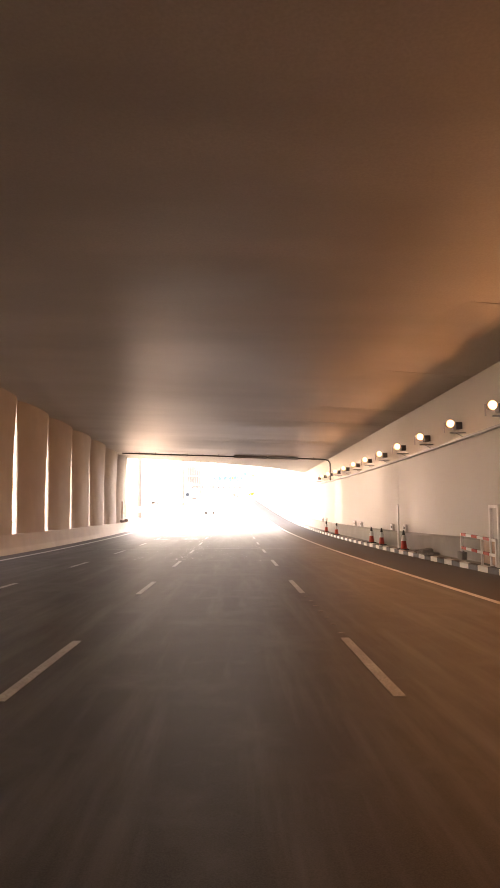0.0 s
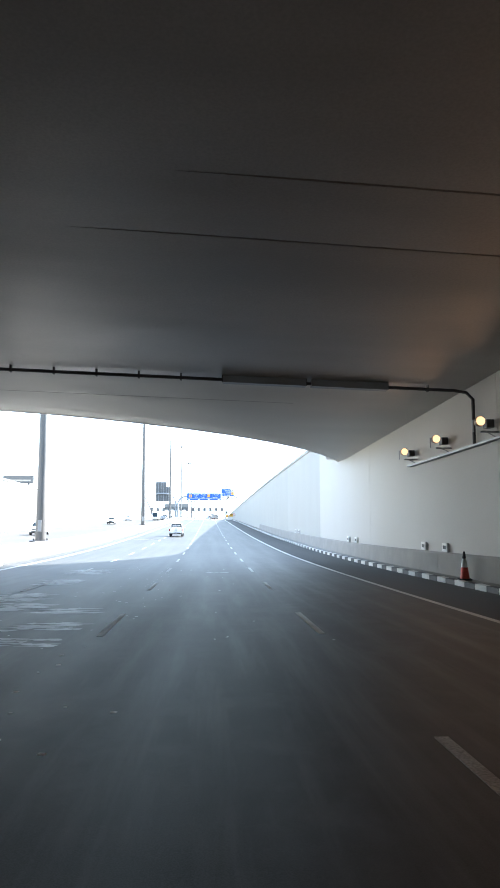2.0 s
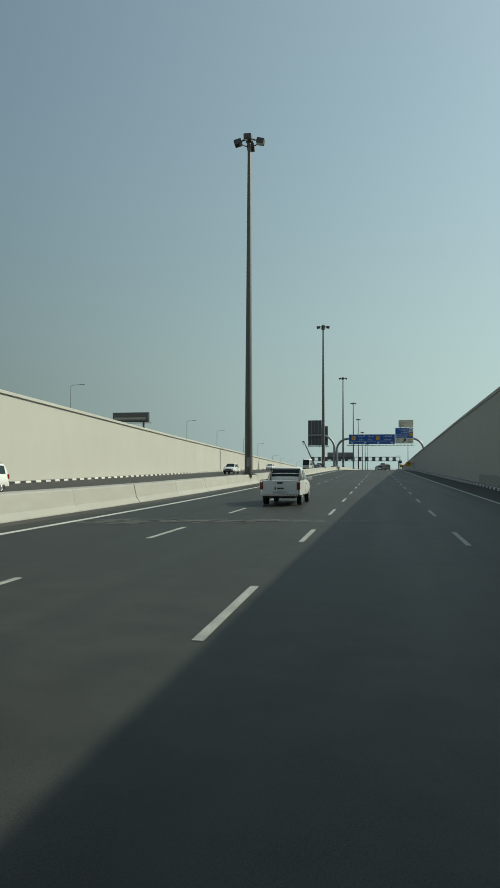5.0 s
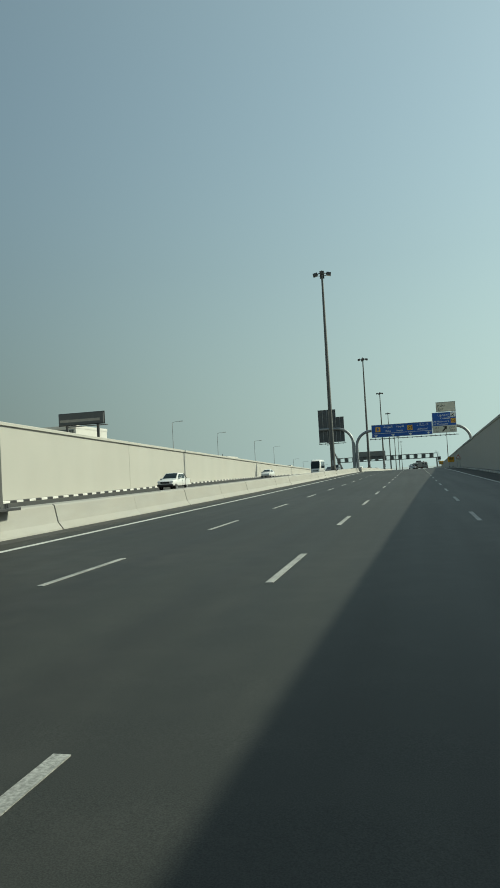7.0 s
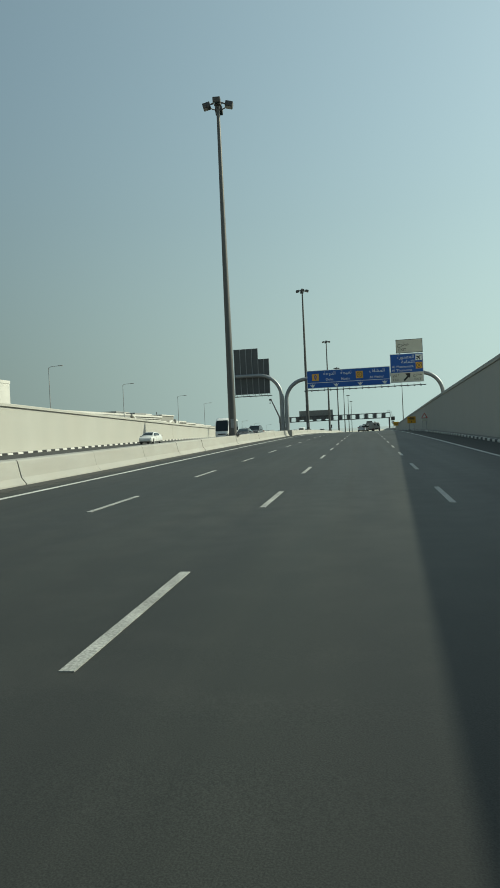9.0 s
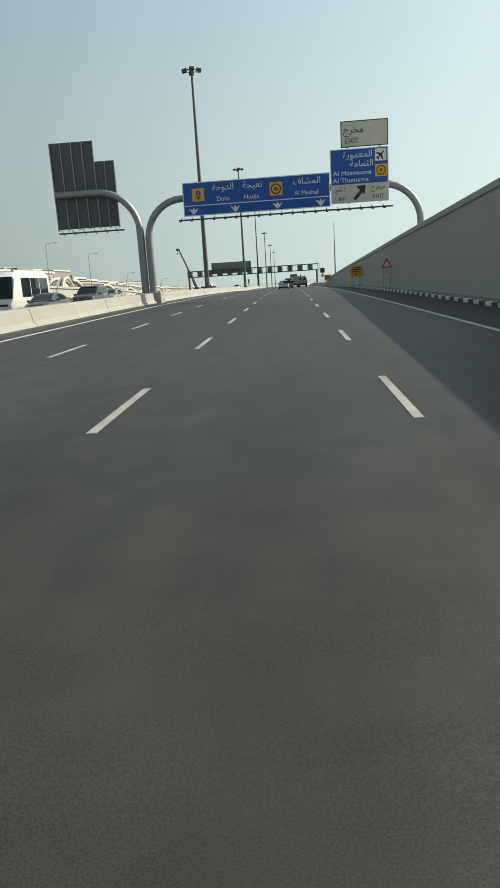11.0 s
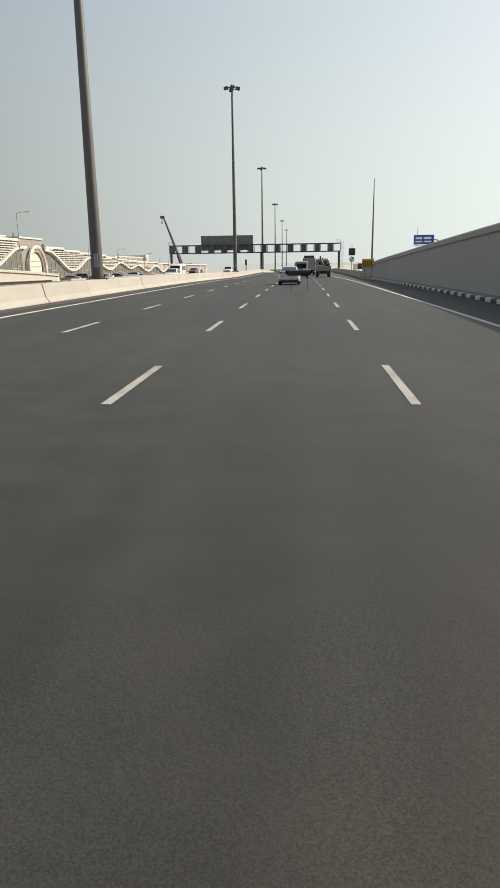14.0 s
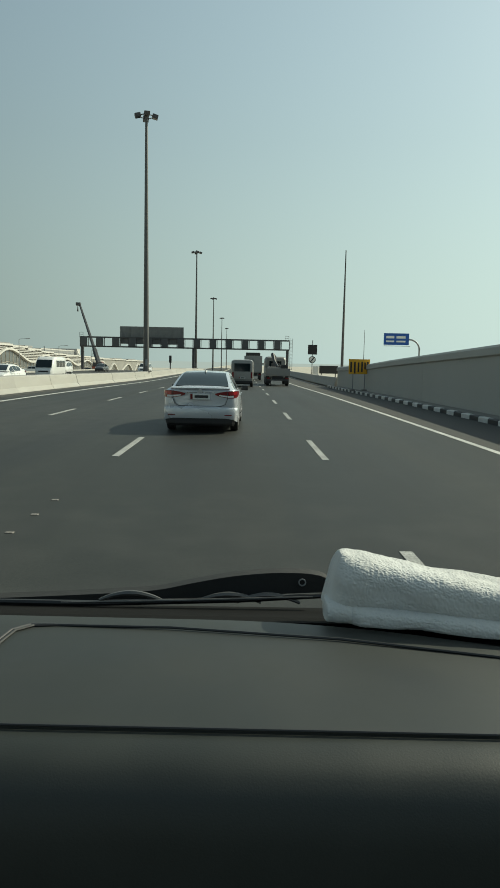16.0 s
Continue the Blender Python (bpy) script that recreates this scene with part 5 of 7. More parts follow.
def add_wheel(car, x, y, r, width, rim=CHROME, steel=False):
    s = 1 if x > 0 else -1
    prof = [(0.62, 0.0), (0.70, 0.02), (0.96, 0.06), (1.0, 0.22), (1.0, 0.78), (0.96, 0.94), (0.70, 0.98), (0.62, 1.0)]
    bm = bmesh.new()
    n = 24
    loops = [[(x - s * width * b, y + r * a * math.cos(2 * math.pi * i / n), r + r * a * math.sin(2 * math.pi * i / n)) for a, b in prof] for i in range(n)]
    vs = [[bm.verts.new(p) for p in l] for l in loops]
    for i in range(n):
        for j in range(len(prof) - 1):
            bm.faces.new((vs[i][j], vs[(i + 1) % n][j], vs[(i + 1) % n][j + 1], vs[i][j + 1]))
    w = part("wheel", bm, RUBBER, car, "black tyre with an alloy rim", smooth=True)
    bm = ntube([(x - s * width * 0.5, y, r), (x - s * width * 0.30, y, r)], r * 0.64, 20)
    part("rim_disc", bm, BLACKPLASTIC, w)
    bm = bmesh.new()
    for k in range(10 if not steel else 6):
        a = 2 * math.pi * k / (10 if not steel else 6)
        c, q = math.cos(a), math.sin(a)
        tube(bm, [(x - s * width * 0.12, y, r), (x - s * width * 0.08, y + c * r * 0.62, r + q * r * 0.62)], [r * 0.09, r * 0.055], 5)
    hoop = [(x - s * width * 0.08, y + r * 0.62 * math.cos(2 * math.pi * i / 20), r + r * 0.62 * math.sin(2 * math.pi * i / 20)) for i in range(21)]
    tube(bm, hoop, r * 0.05, 5)
    part("rim", bm, rim, w)
    # dark arch behind the tyre
    out = [(r * 1.16 * math.cos(a), r * 1.16 * math.sin(a)) for a in np.linspace(0, math.pi, 15)]
    xs = x + s * 0.004
    bm = loft(bmesh.new(), [[(xs - s * 0.25, y + a, r + b) for a, b in out], [(xs - s * 0.012, y + a, r + b) for a, b in out]])
    part("wheel_arch", bm, BLACKPLASTIC, car)


def shell(car, paint, stations, name="body", label=""):
    """A car body lofted along its length. stations: y, half width, underside, belt height, crown."""
    loops = []
    for y, w, z0, zb, crown in stations:
        h = zb - z0
        half = [(0.0, z0), (0.80 * w, z0), (0.955 * w, z0 + 0.05 * h), (0.99 * w, z0 + 0.20 * h), (1.0 * w, z0 + 0.45 * h), (0.992 * w, z0 + 0.66 * h), (0.975 * w, z0 + 0.74 * h),
                (0.965 * w, z0 + 0.86 * h), (0.935 * w, z0 + 0.955 * h), (0.86 * w, zb), (0.5 * w, zb + 0.75 * crown), (0.0, zb + crown)]
        loops.append([(x, y, z) for x, z in half] + [(-x, y, z) for x, z in half[-2:0:-1]])
    return part(name, loft(bmesh.new(), loops), paint, car, label, smooth=True)


def greenhouse(car, paint, line, zb, lean, rear, front, sides, crown=0.02):
    """Roof and pillars over the belt, with separate panes. line: y, roof height, half width at the belt."""
    def at(y):
        for (a, za, wa), (b, zb_, wb) in zip(line, line[1:]):
            if y <= b:
                u = (y - a) / (b - a)
                return za + (zb_ - za) * u, wa + (wb - wa) * u
        return line[-1][1:]

    def top_w(y):
        z, w = at(y)
        return w - max(z - zb, 0.0) * lean

    loops = []
    for y, z, w in line:
        t = top_w(y)
        half = [(w, zb - 0.06), (w - 0.003, zb), (t + 0.028, z - 0.075), (t + 0.008, z - 0.03), (t - 0.05, z - 0.004), (0.55 * t, z + 0.7 * crown), (0.0, z + crown)]
        loops.append([(x, y, q) for x, q in half] + [(-x, y, q) for x, q in half[-2::-1]])
    part("cabin", loft(bmesh.new(), loops), paint, car, smooth=True)

    def sheet(name, y0, y1, margin):
        loops = []
        for k in range(9):
            y = y0 + (y1 - y0) * k / 8
            z, w = at(y)
            t = top_w(y) - margin
            # panes follow the section of the roof
            row = [(x, z + crown * (1 - (abs(x) / max(top_w(y), 0.1)) ** 1.4)) for x in np.linspace(-t, t, 9)]
            loops.append([(x, y, q + 0.010) for x, q in row] + [(x, y, q - 0.02) for x, q in row[::-1]])
        part(name, loft(bmesh.new(), loops), GLASS, car, "dark tinted glass", smooth=True)

    if rear:
        sheet("rear_window", rear[0], rear[1], 0.075)
    sheet("windscreen", front[0], front[1], 0.07)
    for sgn in (-1, 1):
        for y0, y1 in sides:
            loops = []
            for k in range(9):
                y = y0 + (y1 - y0) * k / 8
                z, w = at(y)
                t = top_w(y)
                if z - zb < 0.16:
                    continue
                lo, hi = Vector((w - 0.003, y, zb)), Vector((t + 0.028, y, z - 0.075))
                a, b = lo + (hi - lo) * 0.08, lo + (hi - lo) * 0.93
                loops.append([(sgn * (a.x + 0.006), y, a.z), (sgn * (b.x + 0.006), y, b.z), (sgn * (b.x - 0.02), y, b.z), (sgn * (a.x - 0.02), y, a.z)])
            if len(loops) > 1:
                part("side_window", loft(bmesh.new(), loops), GLASS, car, "dark side glass")


def mirrors(car, paint, x, y, z):
    for s in (-1, 1):
        bm = nbox(min(s * x, s * (x + 0.2)), max(s * x, s * (x + 0.2)), y - 0.05, y + 0.08, z - 0.07, z + 0.07, 0.03)
        part("mirror", bm, paint, car)


def tail_plate(car, y, z, w=0.5, h=0.12):
    pl = part("plate", nbox(-w / 2, w / 2, y - 0.02, y, z - h / 2, z + h / 2), SIGNWHITE, car)
    part("dark_bar", nbox(-w * 0.28, w * 0.42, y - 0.024, y - 0.021, z - h * 0.25, z + h * 0.25), SIGNBLACK, pl)
    part("maroon_end", nbox(-w / 2, -w * 0.38, y - 0.024, y - 0.021, z - h / 2, z + h / 2), TAIL, pl)


def sedan(at, turn=0.0, paint=SILVER, label="", name="sedan_car"):
    c = thing(name, label, "car", at, turn)
    shell(c, paint, [(-2.28, 0.70, 0.44, 0.98, 0.03), (-2.25, 0.80, 0.40, 1.04, 0.03), (-2.17, 0.865, 0.36, 1.065, 0.03), (-2.0, 0.89, 0.30, 1.07, 0.03), (-1.6, 0.90, 0.24, 1.06, 0.02),
                     (-0.8, 0.90, 0.20, 1.02, 0.02), (0.2, 0.89, 0.20, 0.985, 0.02), (1.0, 0.89, 0.20, 0.965, 0.03), (1.5, 0.885, 0.21, 0.91, 0.05), (1.9, 0.86, 0.23, 0.82, 0.06),
                     (2.13, 0.80, 0.27, 0.74, 0.05), (2.24, 0.68, 0.32, 0.66, 0.03), (2.28, 0.55, 0.36, 0.60, 0.02)])
    greenhouse(c, paint, [(-1.98, 1.065, 0.76), (-1.80, 1.125, 0.79), (-1.5, 1.235, 0.805), (-1.2, 1.335, 0.81), (-0.95, 1.40, 0.815), (-0.7, 1.437, 0.815), (-0.3, 1.458, 0.815), (0.1, 1.448, 0.815),
                          (0.4, 1.41, 0.81), (0.75, 1.29, 0.80), (1.1, 1.13, 0.78), (1.4, 0.985, 0.74)], 0.985, 0.50, (-1.84, -0.88), (0.46, 1.28), ((-1.28, -0.62), (-0.57, 0.12), (0.18, 0.92)))
    bow = [(-0.885, -1.86), (-0.885, -2.02), (-0.865, -2.17), (-0.80, -2.27), (-0.62, -2.335), (-0.3, -2.365), (0, -2.372), (0.3, -2.365), (0.62, -2.335), (0.80, -2.27), (0.865, -2.17), (0.885, -2.02), (0.885, -1.86)]
    loops = [[(x, y, 0.375 - 0.10 * (abs(x) / 0.885) ** 10), (x * 1.012, y - 0.012, 0.43), (x * 1.016, y - 0.018, 0.53), (x * 1.005, y - 0.004, 0.615), (x * 0.97, y + 0.06, 0.655), (x * 0.93, y + 0.12, 0.50)] for x, y in bow]
    part("bumper", loft(bmesh.new(), loops), paint, c, smooth=True)
    loops = [[(x * 0.94, y + 0.05, 0.20), (x * 0.96, y + 0.012, 0.25), (x * 0.97, y + 0.006, 0.385 - 0.09 * (abs(x) / 0.885) ** 10), (x * 0.90, y + 0.14, 0.385), (x * 0.90, y + 0.14, 0.20)] for x, y in bow[2:-2]]
    part("bumper_insert", loft(bmesh.new(), loops), BLACKPLASTIC, c, "black lower bumper")
    # boot lid: a shallow panel with its gap, plate recess and lip
    lid = [(-0.63, 1.03), (-0.66, 0.86), (-0.60, 0.70), (-0.50, 0.66), (0.50, 0.66), (0.60, 0.70), (0.66, 0.86), (0.63, 1.03)]
    part("boot_gap", ntube([(x, -2.30 + 0.05 * abs(x) ** 3, z) for x, z in lid], 0.006, 5), BLACKPLASTIC, c)
    part("boot_lid", loft(bmesh.new(), [[(x * 0.985, -2.294 + 0.05 * abs(x) ** 3, z) for x, z in lid], [(x * 0.95, -2.306 + 0.05 * abs(x) ** 3, 0.845 + (z - 0.845) * 0.95) for x, z in lid]]), paint, c)
    part("boot_lip", loft(bmesh.new(), [[(x, -2.30 + 0.10 * abs(x) ** 2.5, 1.055), (x, -2.31 + 0.10 * abs(x) ** 2.5, 1.085), (x, -2.20 + 0.10 * abs(x) ** 2.5, 1.105), (x, -2.12 + 0.1 * abs(x) ** 2.5, 1.07)] for x in np.linspace(-0.70, 0.70, 13)]), paint, c, smooth=True)
    part("plate_recess", loft(bmesh.new(), [[(-0.30, -2.311, 0.80), (0.30, -2.311, 0.80), (0.27, -2.311, 0.965), (-0.27, -2.311, 0.965)], [(-0.28, -2.314, 0.81), (0.28, -2.314, 0.81), (0.25, -2.314, 0.955), (-0.25, -2.314, 0.955)]]), paint, c)
    part("boot_strip", nbox(-0.33, 0.33, -2.332, -2.29, 0.972, 0.992, 0.006), CHROME, c)
    part("badge", ntube([(0, -2.318, 1.018), (0, -2.295, 1.018)], 0.05, 14), CHROME, c)
    tail_plate(c, -2.316, 0.885, 0.46, 0.13)
    for s in (-1, 1):
        q = [(0.36, -2.306, 0.925, 0.962), (0.44, -2.306, 0.895, 0.985), (0.56, -2.300, 0.868, 1.005), (0.68, -2.285, 0.850, 1.018), (0.78, -2.245, 0.850, 1.025), (0.845, -2.17, 0.862, 1.026), (0.885, -2.05, 0.895, 1.020), (0.902, -1.90, 0.945, 1.005)]
        lens_ = lambda a, b, k0, k1, out: [[(s * (x + out), y - out, lo + (hi - lo) * k0), (s * (x + out), y - out, lo + (hi - lo) * k1), (s * (x - 0.03), y + 0.05, lo + (hi - lo) * k1), (s * (x - 0.03), y + 0.05, lo + (hi - lo) * k0)]
                                           for x, y, lo, hi in q[a:b]]
        tl = part("tail_light", loft(bmesh.new(), lens_(0, 8, 0.0, 1.0, 0.010)), TAIL, c, "red wrap-round tail lamp", smooth=True)
        part("clear_lens", loft(bmesh.new(), lens_(1, 5, 0.10, 0.36, 0.014)), CLEARLENS, tl, "pale reversing lens")
        part("bright_lens", loft(bmesh.new(), lens_(3, 6, 0.48, 0.86, 0.014)), TAILBRIGHT, tl, "bright red lens")
        part("lamp_divider", ntube([(s * 0.645, -2.306, 0.855), (s * 0.655, -2.306, 1.012)], 0.005, 5), BLACKPLASTIC, tl)
        for y in (-0.28, 0.68):
            part("door_handle", nbox(min(s * 0.880, s * 0.915), max(s * 0.880, s * 0.915), y - 0.20, y - 0.02, 0.85, 0.88, 0.01), paint, c)
        for y in (-0.62, 0.30):
            part("door_seam", nbox(min(s * 0.893, s * 0.9015), max(s * 0.893, s * 0.9015), y - 0.004, y + 0.004, 0.32, 0.88), BLACKPLASTIC, c)
        part("sill_trim", nbox(min(s * 0.84, s * 0.896), max(s * 0.84, s * 0.896), -0.95, 0.95, 0.20, 0.28, 0.02), BLACKPLASTIC, c)
        part("headlight", nbox(min(s * 0.48, s * 0.78), max(s * 0.48, s * 0.78), 2.02, 2.19, 0.62, 0.74, 0.03), CLEARLENS, c)
        part("reflector", nbox(min(s * 0.56, s * 0.76), max(s * 0.56, s * 0.76), -2.352, -2.27, 0.44, 0.462, 0.005), TAIL, c)
        part("window_trim", ntube([(s * 0.815, -1.30, 1.00), (s * 0.822, -0.4, 0.998), (s * 0.815, 0.95, 0.992)], 0.010, 5), BLACKPLASTIC, c)
    part("roof_fin", loft(bmesh.new(), [[(-0.02, -0.86, 1.425), (0.02, -0.86, 1.425), (0.02, -0.66, 1.455), (-0.02, -0.66, 1.455)], [(-0.007, -0.87, 1.515), (0.007, -0.87, 1.515), (0.007, -0.83, 1.515), (-0.007, -0.83, 1.515)]]),
         WHITEPLASTIC, c)
    part("exhaust", ntube([(0.5, -2.30, 0.27), (0.5, -2.05, 0.27)], 0.035, 8), DARKSTEEL, c)
    part("underbody", nbox(-0.78, 0.78, -2.1, 2.1, 0.17, 0.3), BLACKPLASTIC, c)
    mirrors(c, BLACKPLASTIC if paint is SILVER else paint, 0.88, 0.82, 1.0)
    for x in (-0.892, 0.892):
        for y in (-1.36, 1.36):
            add_wheel(c, x, y, 0.325, 0.21)
    return c


def suv(at, turn=0.0, paint=WHITECAR, label="", name="suv_car"):
    c = thing(name, label, "car", at, turn)
    shell(c, paint, [(-2.36, 0.78, 0.50, 1.06, 0.0), (-2.32, 0.88, 0.42, 1.12, 0.0), (-2.1, 0.935, 0.38, 1.14, 0.0), (-1.0, 0.945, 0.33, 1.13, 0.0), (0.4, 0.945, 0.33, 1.12, 0.0), (1.1, 0.94, 0.33, 1.11, 0.03),
                     (1.6, 0.93, 0.35, 1.07, 0.06), (2.05, 0.90, 0.38, 1.01, 0.06), (2.25, 0.82, 0.44, 0.93, 0.04), (2.33, 0.68, 0.50, 0.82, 0.02)])
    greenhouse(c, paint, [(-2.30, 1.12, 0.86), (-2.25, 1.42, 0.87), (-2.14, 1.70, 0.875), (-2.0, 1.765, 0.88), (-1.4, 1.80, 0.88), (-0.4, 1.805, 0.88), (0.15, 1.775, 0.88), (0.45, 1.68, 0.87), (0.85, 1.42, 0.86), (1.2, 1.16, 0.84), (1.3, 1.10, 0.82)],
               1.11, 0.27, (-2.272, -2.16), (0.40, 1.16), ((-2.0, -1.12), (-1.06, -0.16), (-0.10, 0.86)))
    for s in (-1, 1):
        part("tail_light", nbox(min(s * 0.76, s * 0.915), max(s * 0.76, s * 0.915), -2.37, -2.2, 0.86, 1.14, 0.02), TAIL, c)
        part("headlight", loft(bmesh.new(), [[(s * 0.50, 2.31, 0.78), (s * 0.50, 2.30, 0.90), (s * 0.50, 2.1, 0.90), (s * 0.50, 2.1, 0.78)], [(s * 0.90, 2.12, 0.80), (s * 0.90, 2.10, 0.95), (s * 0.85, 1.9, 0.95), (s * 0.85, 1.9, 0.80)]]), CLEARLENS, c)
        part("fog_lamp", nbox(min(s * 0.58, s * 0.74), max(s * 0.58, s * 0.74), 2.26, 2.36, 0.52, 0.60, 0.02), CLEARLENS, c)
    part("grille", nbox(-0.46, 0.46, 2.24, 2.36, 0.70, 0.90, 0.02), BLACKPLASTIC, c)
    part("grille_bar", nbox(-0.44, 0.44, 2.35, 2.375, 0.79, 0.82, 0.008), CHROME, c)
    part("bumper", nbox(-0.84, 0.84, 2.20, 2.42, 0.40, 0.64, 0.07), paint, c)
    part("lower_grille", nbox(-0.5, 0.5, 2.40, 2.43, 0.43, 0.55, 0.01), BLACKPLASTIC, c)
    part("rear_bumper", nbox(-0.87, 0.87, -2.43, -2.25, 0.40, 0.62, 0.05), paint, c)
    tail_plate(c, -2.375, 0.80)
    part("underbody", nbox(-0.8, 0.8, -2.1, 2.1, 0.25, 0.4), BLACKPLASTIC, c)
    for s in (-1, 1):
        part("roof_rail", ntube([(s * 0.66, -1.9, 1.82), (s * 0.66, -0.8, 1.85), (s * 0.64, 0.1, 1.82)], 0.02, 6), DARKSTEEL, c)
        for y in (-1.09, -0.13):
            part("door_seam", nbox(min(s * 0.939, s * 0.947), max(s * 0.939, s * 0.947), y - 0.005, y + 0.005, 0.45, 1.02), BLACKPLASTIC, c)
        part("sill_trim", nbox(min(s * 0.90, s * 0.955), max(s * 0.90, s * 0.955), -0.95, 0.95, 0.33, 0.44, 0.02), BLACKPLASTIC, c)
    mirrors(c, paint, 0.93, 0.80, 1.16)
    for x in (-0.937, 0.937):
        for y in (-1.4, 1.4):
            add_wheel(c, x, y, 0.37, 0.24)
    return c


def pickup(at, turn=0.0, paint=WHITECAR, label="", name="pickup_truck", double=False):
    c = thing(name, label, "pickup", at, turn)
    k = -0.55 if double else 0.0
    shell(c, paint, [(-0.62 + k, 0.84, 0.42, 1.10, 0.0), (-0.5 + k, 0.885, 0.40, 1.12, 0.0), (0.6, 0.89, 0.40, 1.10, 0.0), (1.2, 0.885, 0.40, 1.09, 0.03), (1.8, 0.87, 0.42, 1.03, 0.06), (2.3, 0.83, 0.46, 0.95, 0.05), (2.5, 0.72, 0.52, 0.84, 0.02)])
    side = ((-1.0, -0.20), (-0.14, 0.90)) if double else ((-0.40, 0.90),)
    greenhouse(c, paint, [(-0.58 + k, 1.09, 0.82), (-0.55 + k, 1.40, 0.82), (-0.47 + k, 1.62, 0.82), (-0.3 + k, 1.675, 0.825), (0.2, 1.70, 0.825), (0.5, 1.645, 0.82), (0.9, 1.40, 0.81), (1.25, 1.14, 0.79), (1.35, 1.08, 0.77)],
               1.08, 0.26, (-0.565 + k, -0.485 + k), (0.48, 1.22), side)
    y1 = -0.66 + k
    bed = bmesh.new()
    for s in (-1, 1):
        box(bed, min(s * 0.82, s * 0.885), max(s * 0.82, s * 0.885), -2.45, y1, 0.46, 1.10, 0.02)
    box(bed, -0.82, 0.82, -2.4, y1, 0.55, 0.66)
    box(bed, -0.82, 0.82, y1 - 0.08, y1, 0.66, 1.10)
    part("bed", bed, paint, c)
    part("tailgate", nbox(-0.80, 0.80, -2.50, -2.44, 0.50, 1.10, 0.015), paint, c)
    part("gate_panel", nbox(-0.62, 0.62, -2.512, -2.498, 0.62, 0.92, 0.006), paint, c)
    part("gate_handle", nbox(-0.12, 0.12, -2.52, -2.50, 0.96, 1.03), BLACKPLASTIC, c)
    hoop = bmesh.new()
    for s in (-1, 1):
        tube(hoop, [(s * 0.7, y1 - 0.1, 0.66), (s * 0.66, y1 - 0.1, 1.62)], 0.04, 6)
        tube(hoop, [(s * 0.66, y1 - 0.1, 1.55), (s * 0.72, y1 - 0.75, 1.10)], 0.03, 6)
    tube(hoop, [(-0.68, y1 - 0.1, 1.60), (0.68, y1 - 0.1, 1.60)], 0.04, 6)
    part("roll_bar", hoop, DARKSTEEL, c)
    for s in (-1, 1):
        part("tail_light", nbox(min(s * 0.74, s * 0.888), max(s * 0.74, s * 0.888), -2.51, -2.42, 0.70, 1.03, 0.01), TAIL, c)
        part("headlight", nbox(min(s * 0.5, s * 0.80), max(s * 0.5, s * 0.80), 2.28, 2.46, 0.76, 0.92, 0.03), CLEARLENS, c)
    part("rear_bumper", nbox(-0.80, 0.80, -2.64, -2.49, 0.42, 0.56, 0.02), CHROME, c)
    part("bumper_step", nbox(-0.30, 0.30, -2.645, -2.50, 0.56, 0.575), BLACKPLASTIC, c)
    tail_plate(c, -2.514, 0.76, 0.46, 0.13)
    part("chassis", nbox(-0.6, 0.6, -2.4, 2.2, 0.32, 0.5), BLACKPLASTIC, c)
    for s in (-1, 1):
        part("bed_rail", ntube([(s * 0.85, -2.46, 1.11), (s * 0.85, y1 - 0.02, 1.11)], 0.028, 6), BLACKPLASTIC, c)
        part("side_crease", nbox(min(s * 0.884, s * 0.894), max(s * 0.884, s * 0.894), -2.4, 2.0, 0.80, 0.815), paint, c)
        part("door_seam", nbox(min(s * 0.884, s * 0.894), max(s * 0.884, s * 0.894), -0.18, -0.165, 0.48, 1.0), BLACKPLASTIC, c)
        part("door_handle", nbox(min(s * 0.885, s * 0.915), max(s * 0.885, s * 0.915), -0.10, 0.08, 0.92, 0.955, 0.01), BLACKPLASTIC, c)
    part("grille", nbox(-0.46, 0.46, 2.40, 2.53, 0.68, 0.88, 0.02), BLACKPLASTIC, c)
    part("bumper", nbox(-0.82, 0.82, 2.36, 2.58, 0.42, 0.62, 0.05), BLACKPLASTIC, c)
    mirrors(c, paint, 0.87, 0.92, 1.14)
    for x in (-0.875, 0.875):
        for y in (-1.5, 1.55):
            add_wheel(c, x, y, 0.36, 0.22, STEEL, True)
    return c


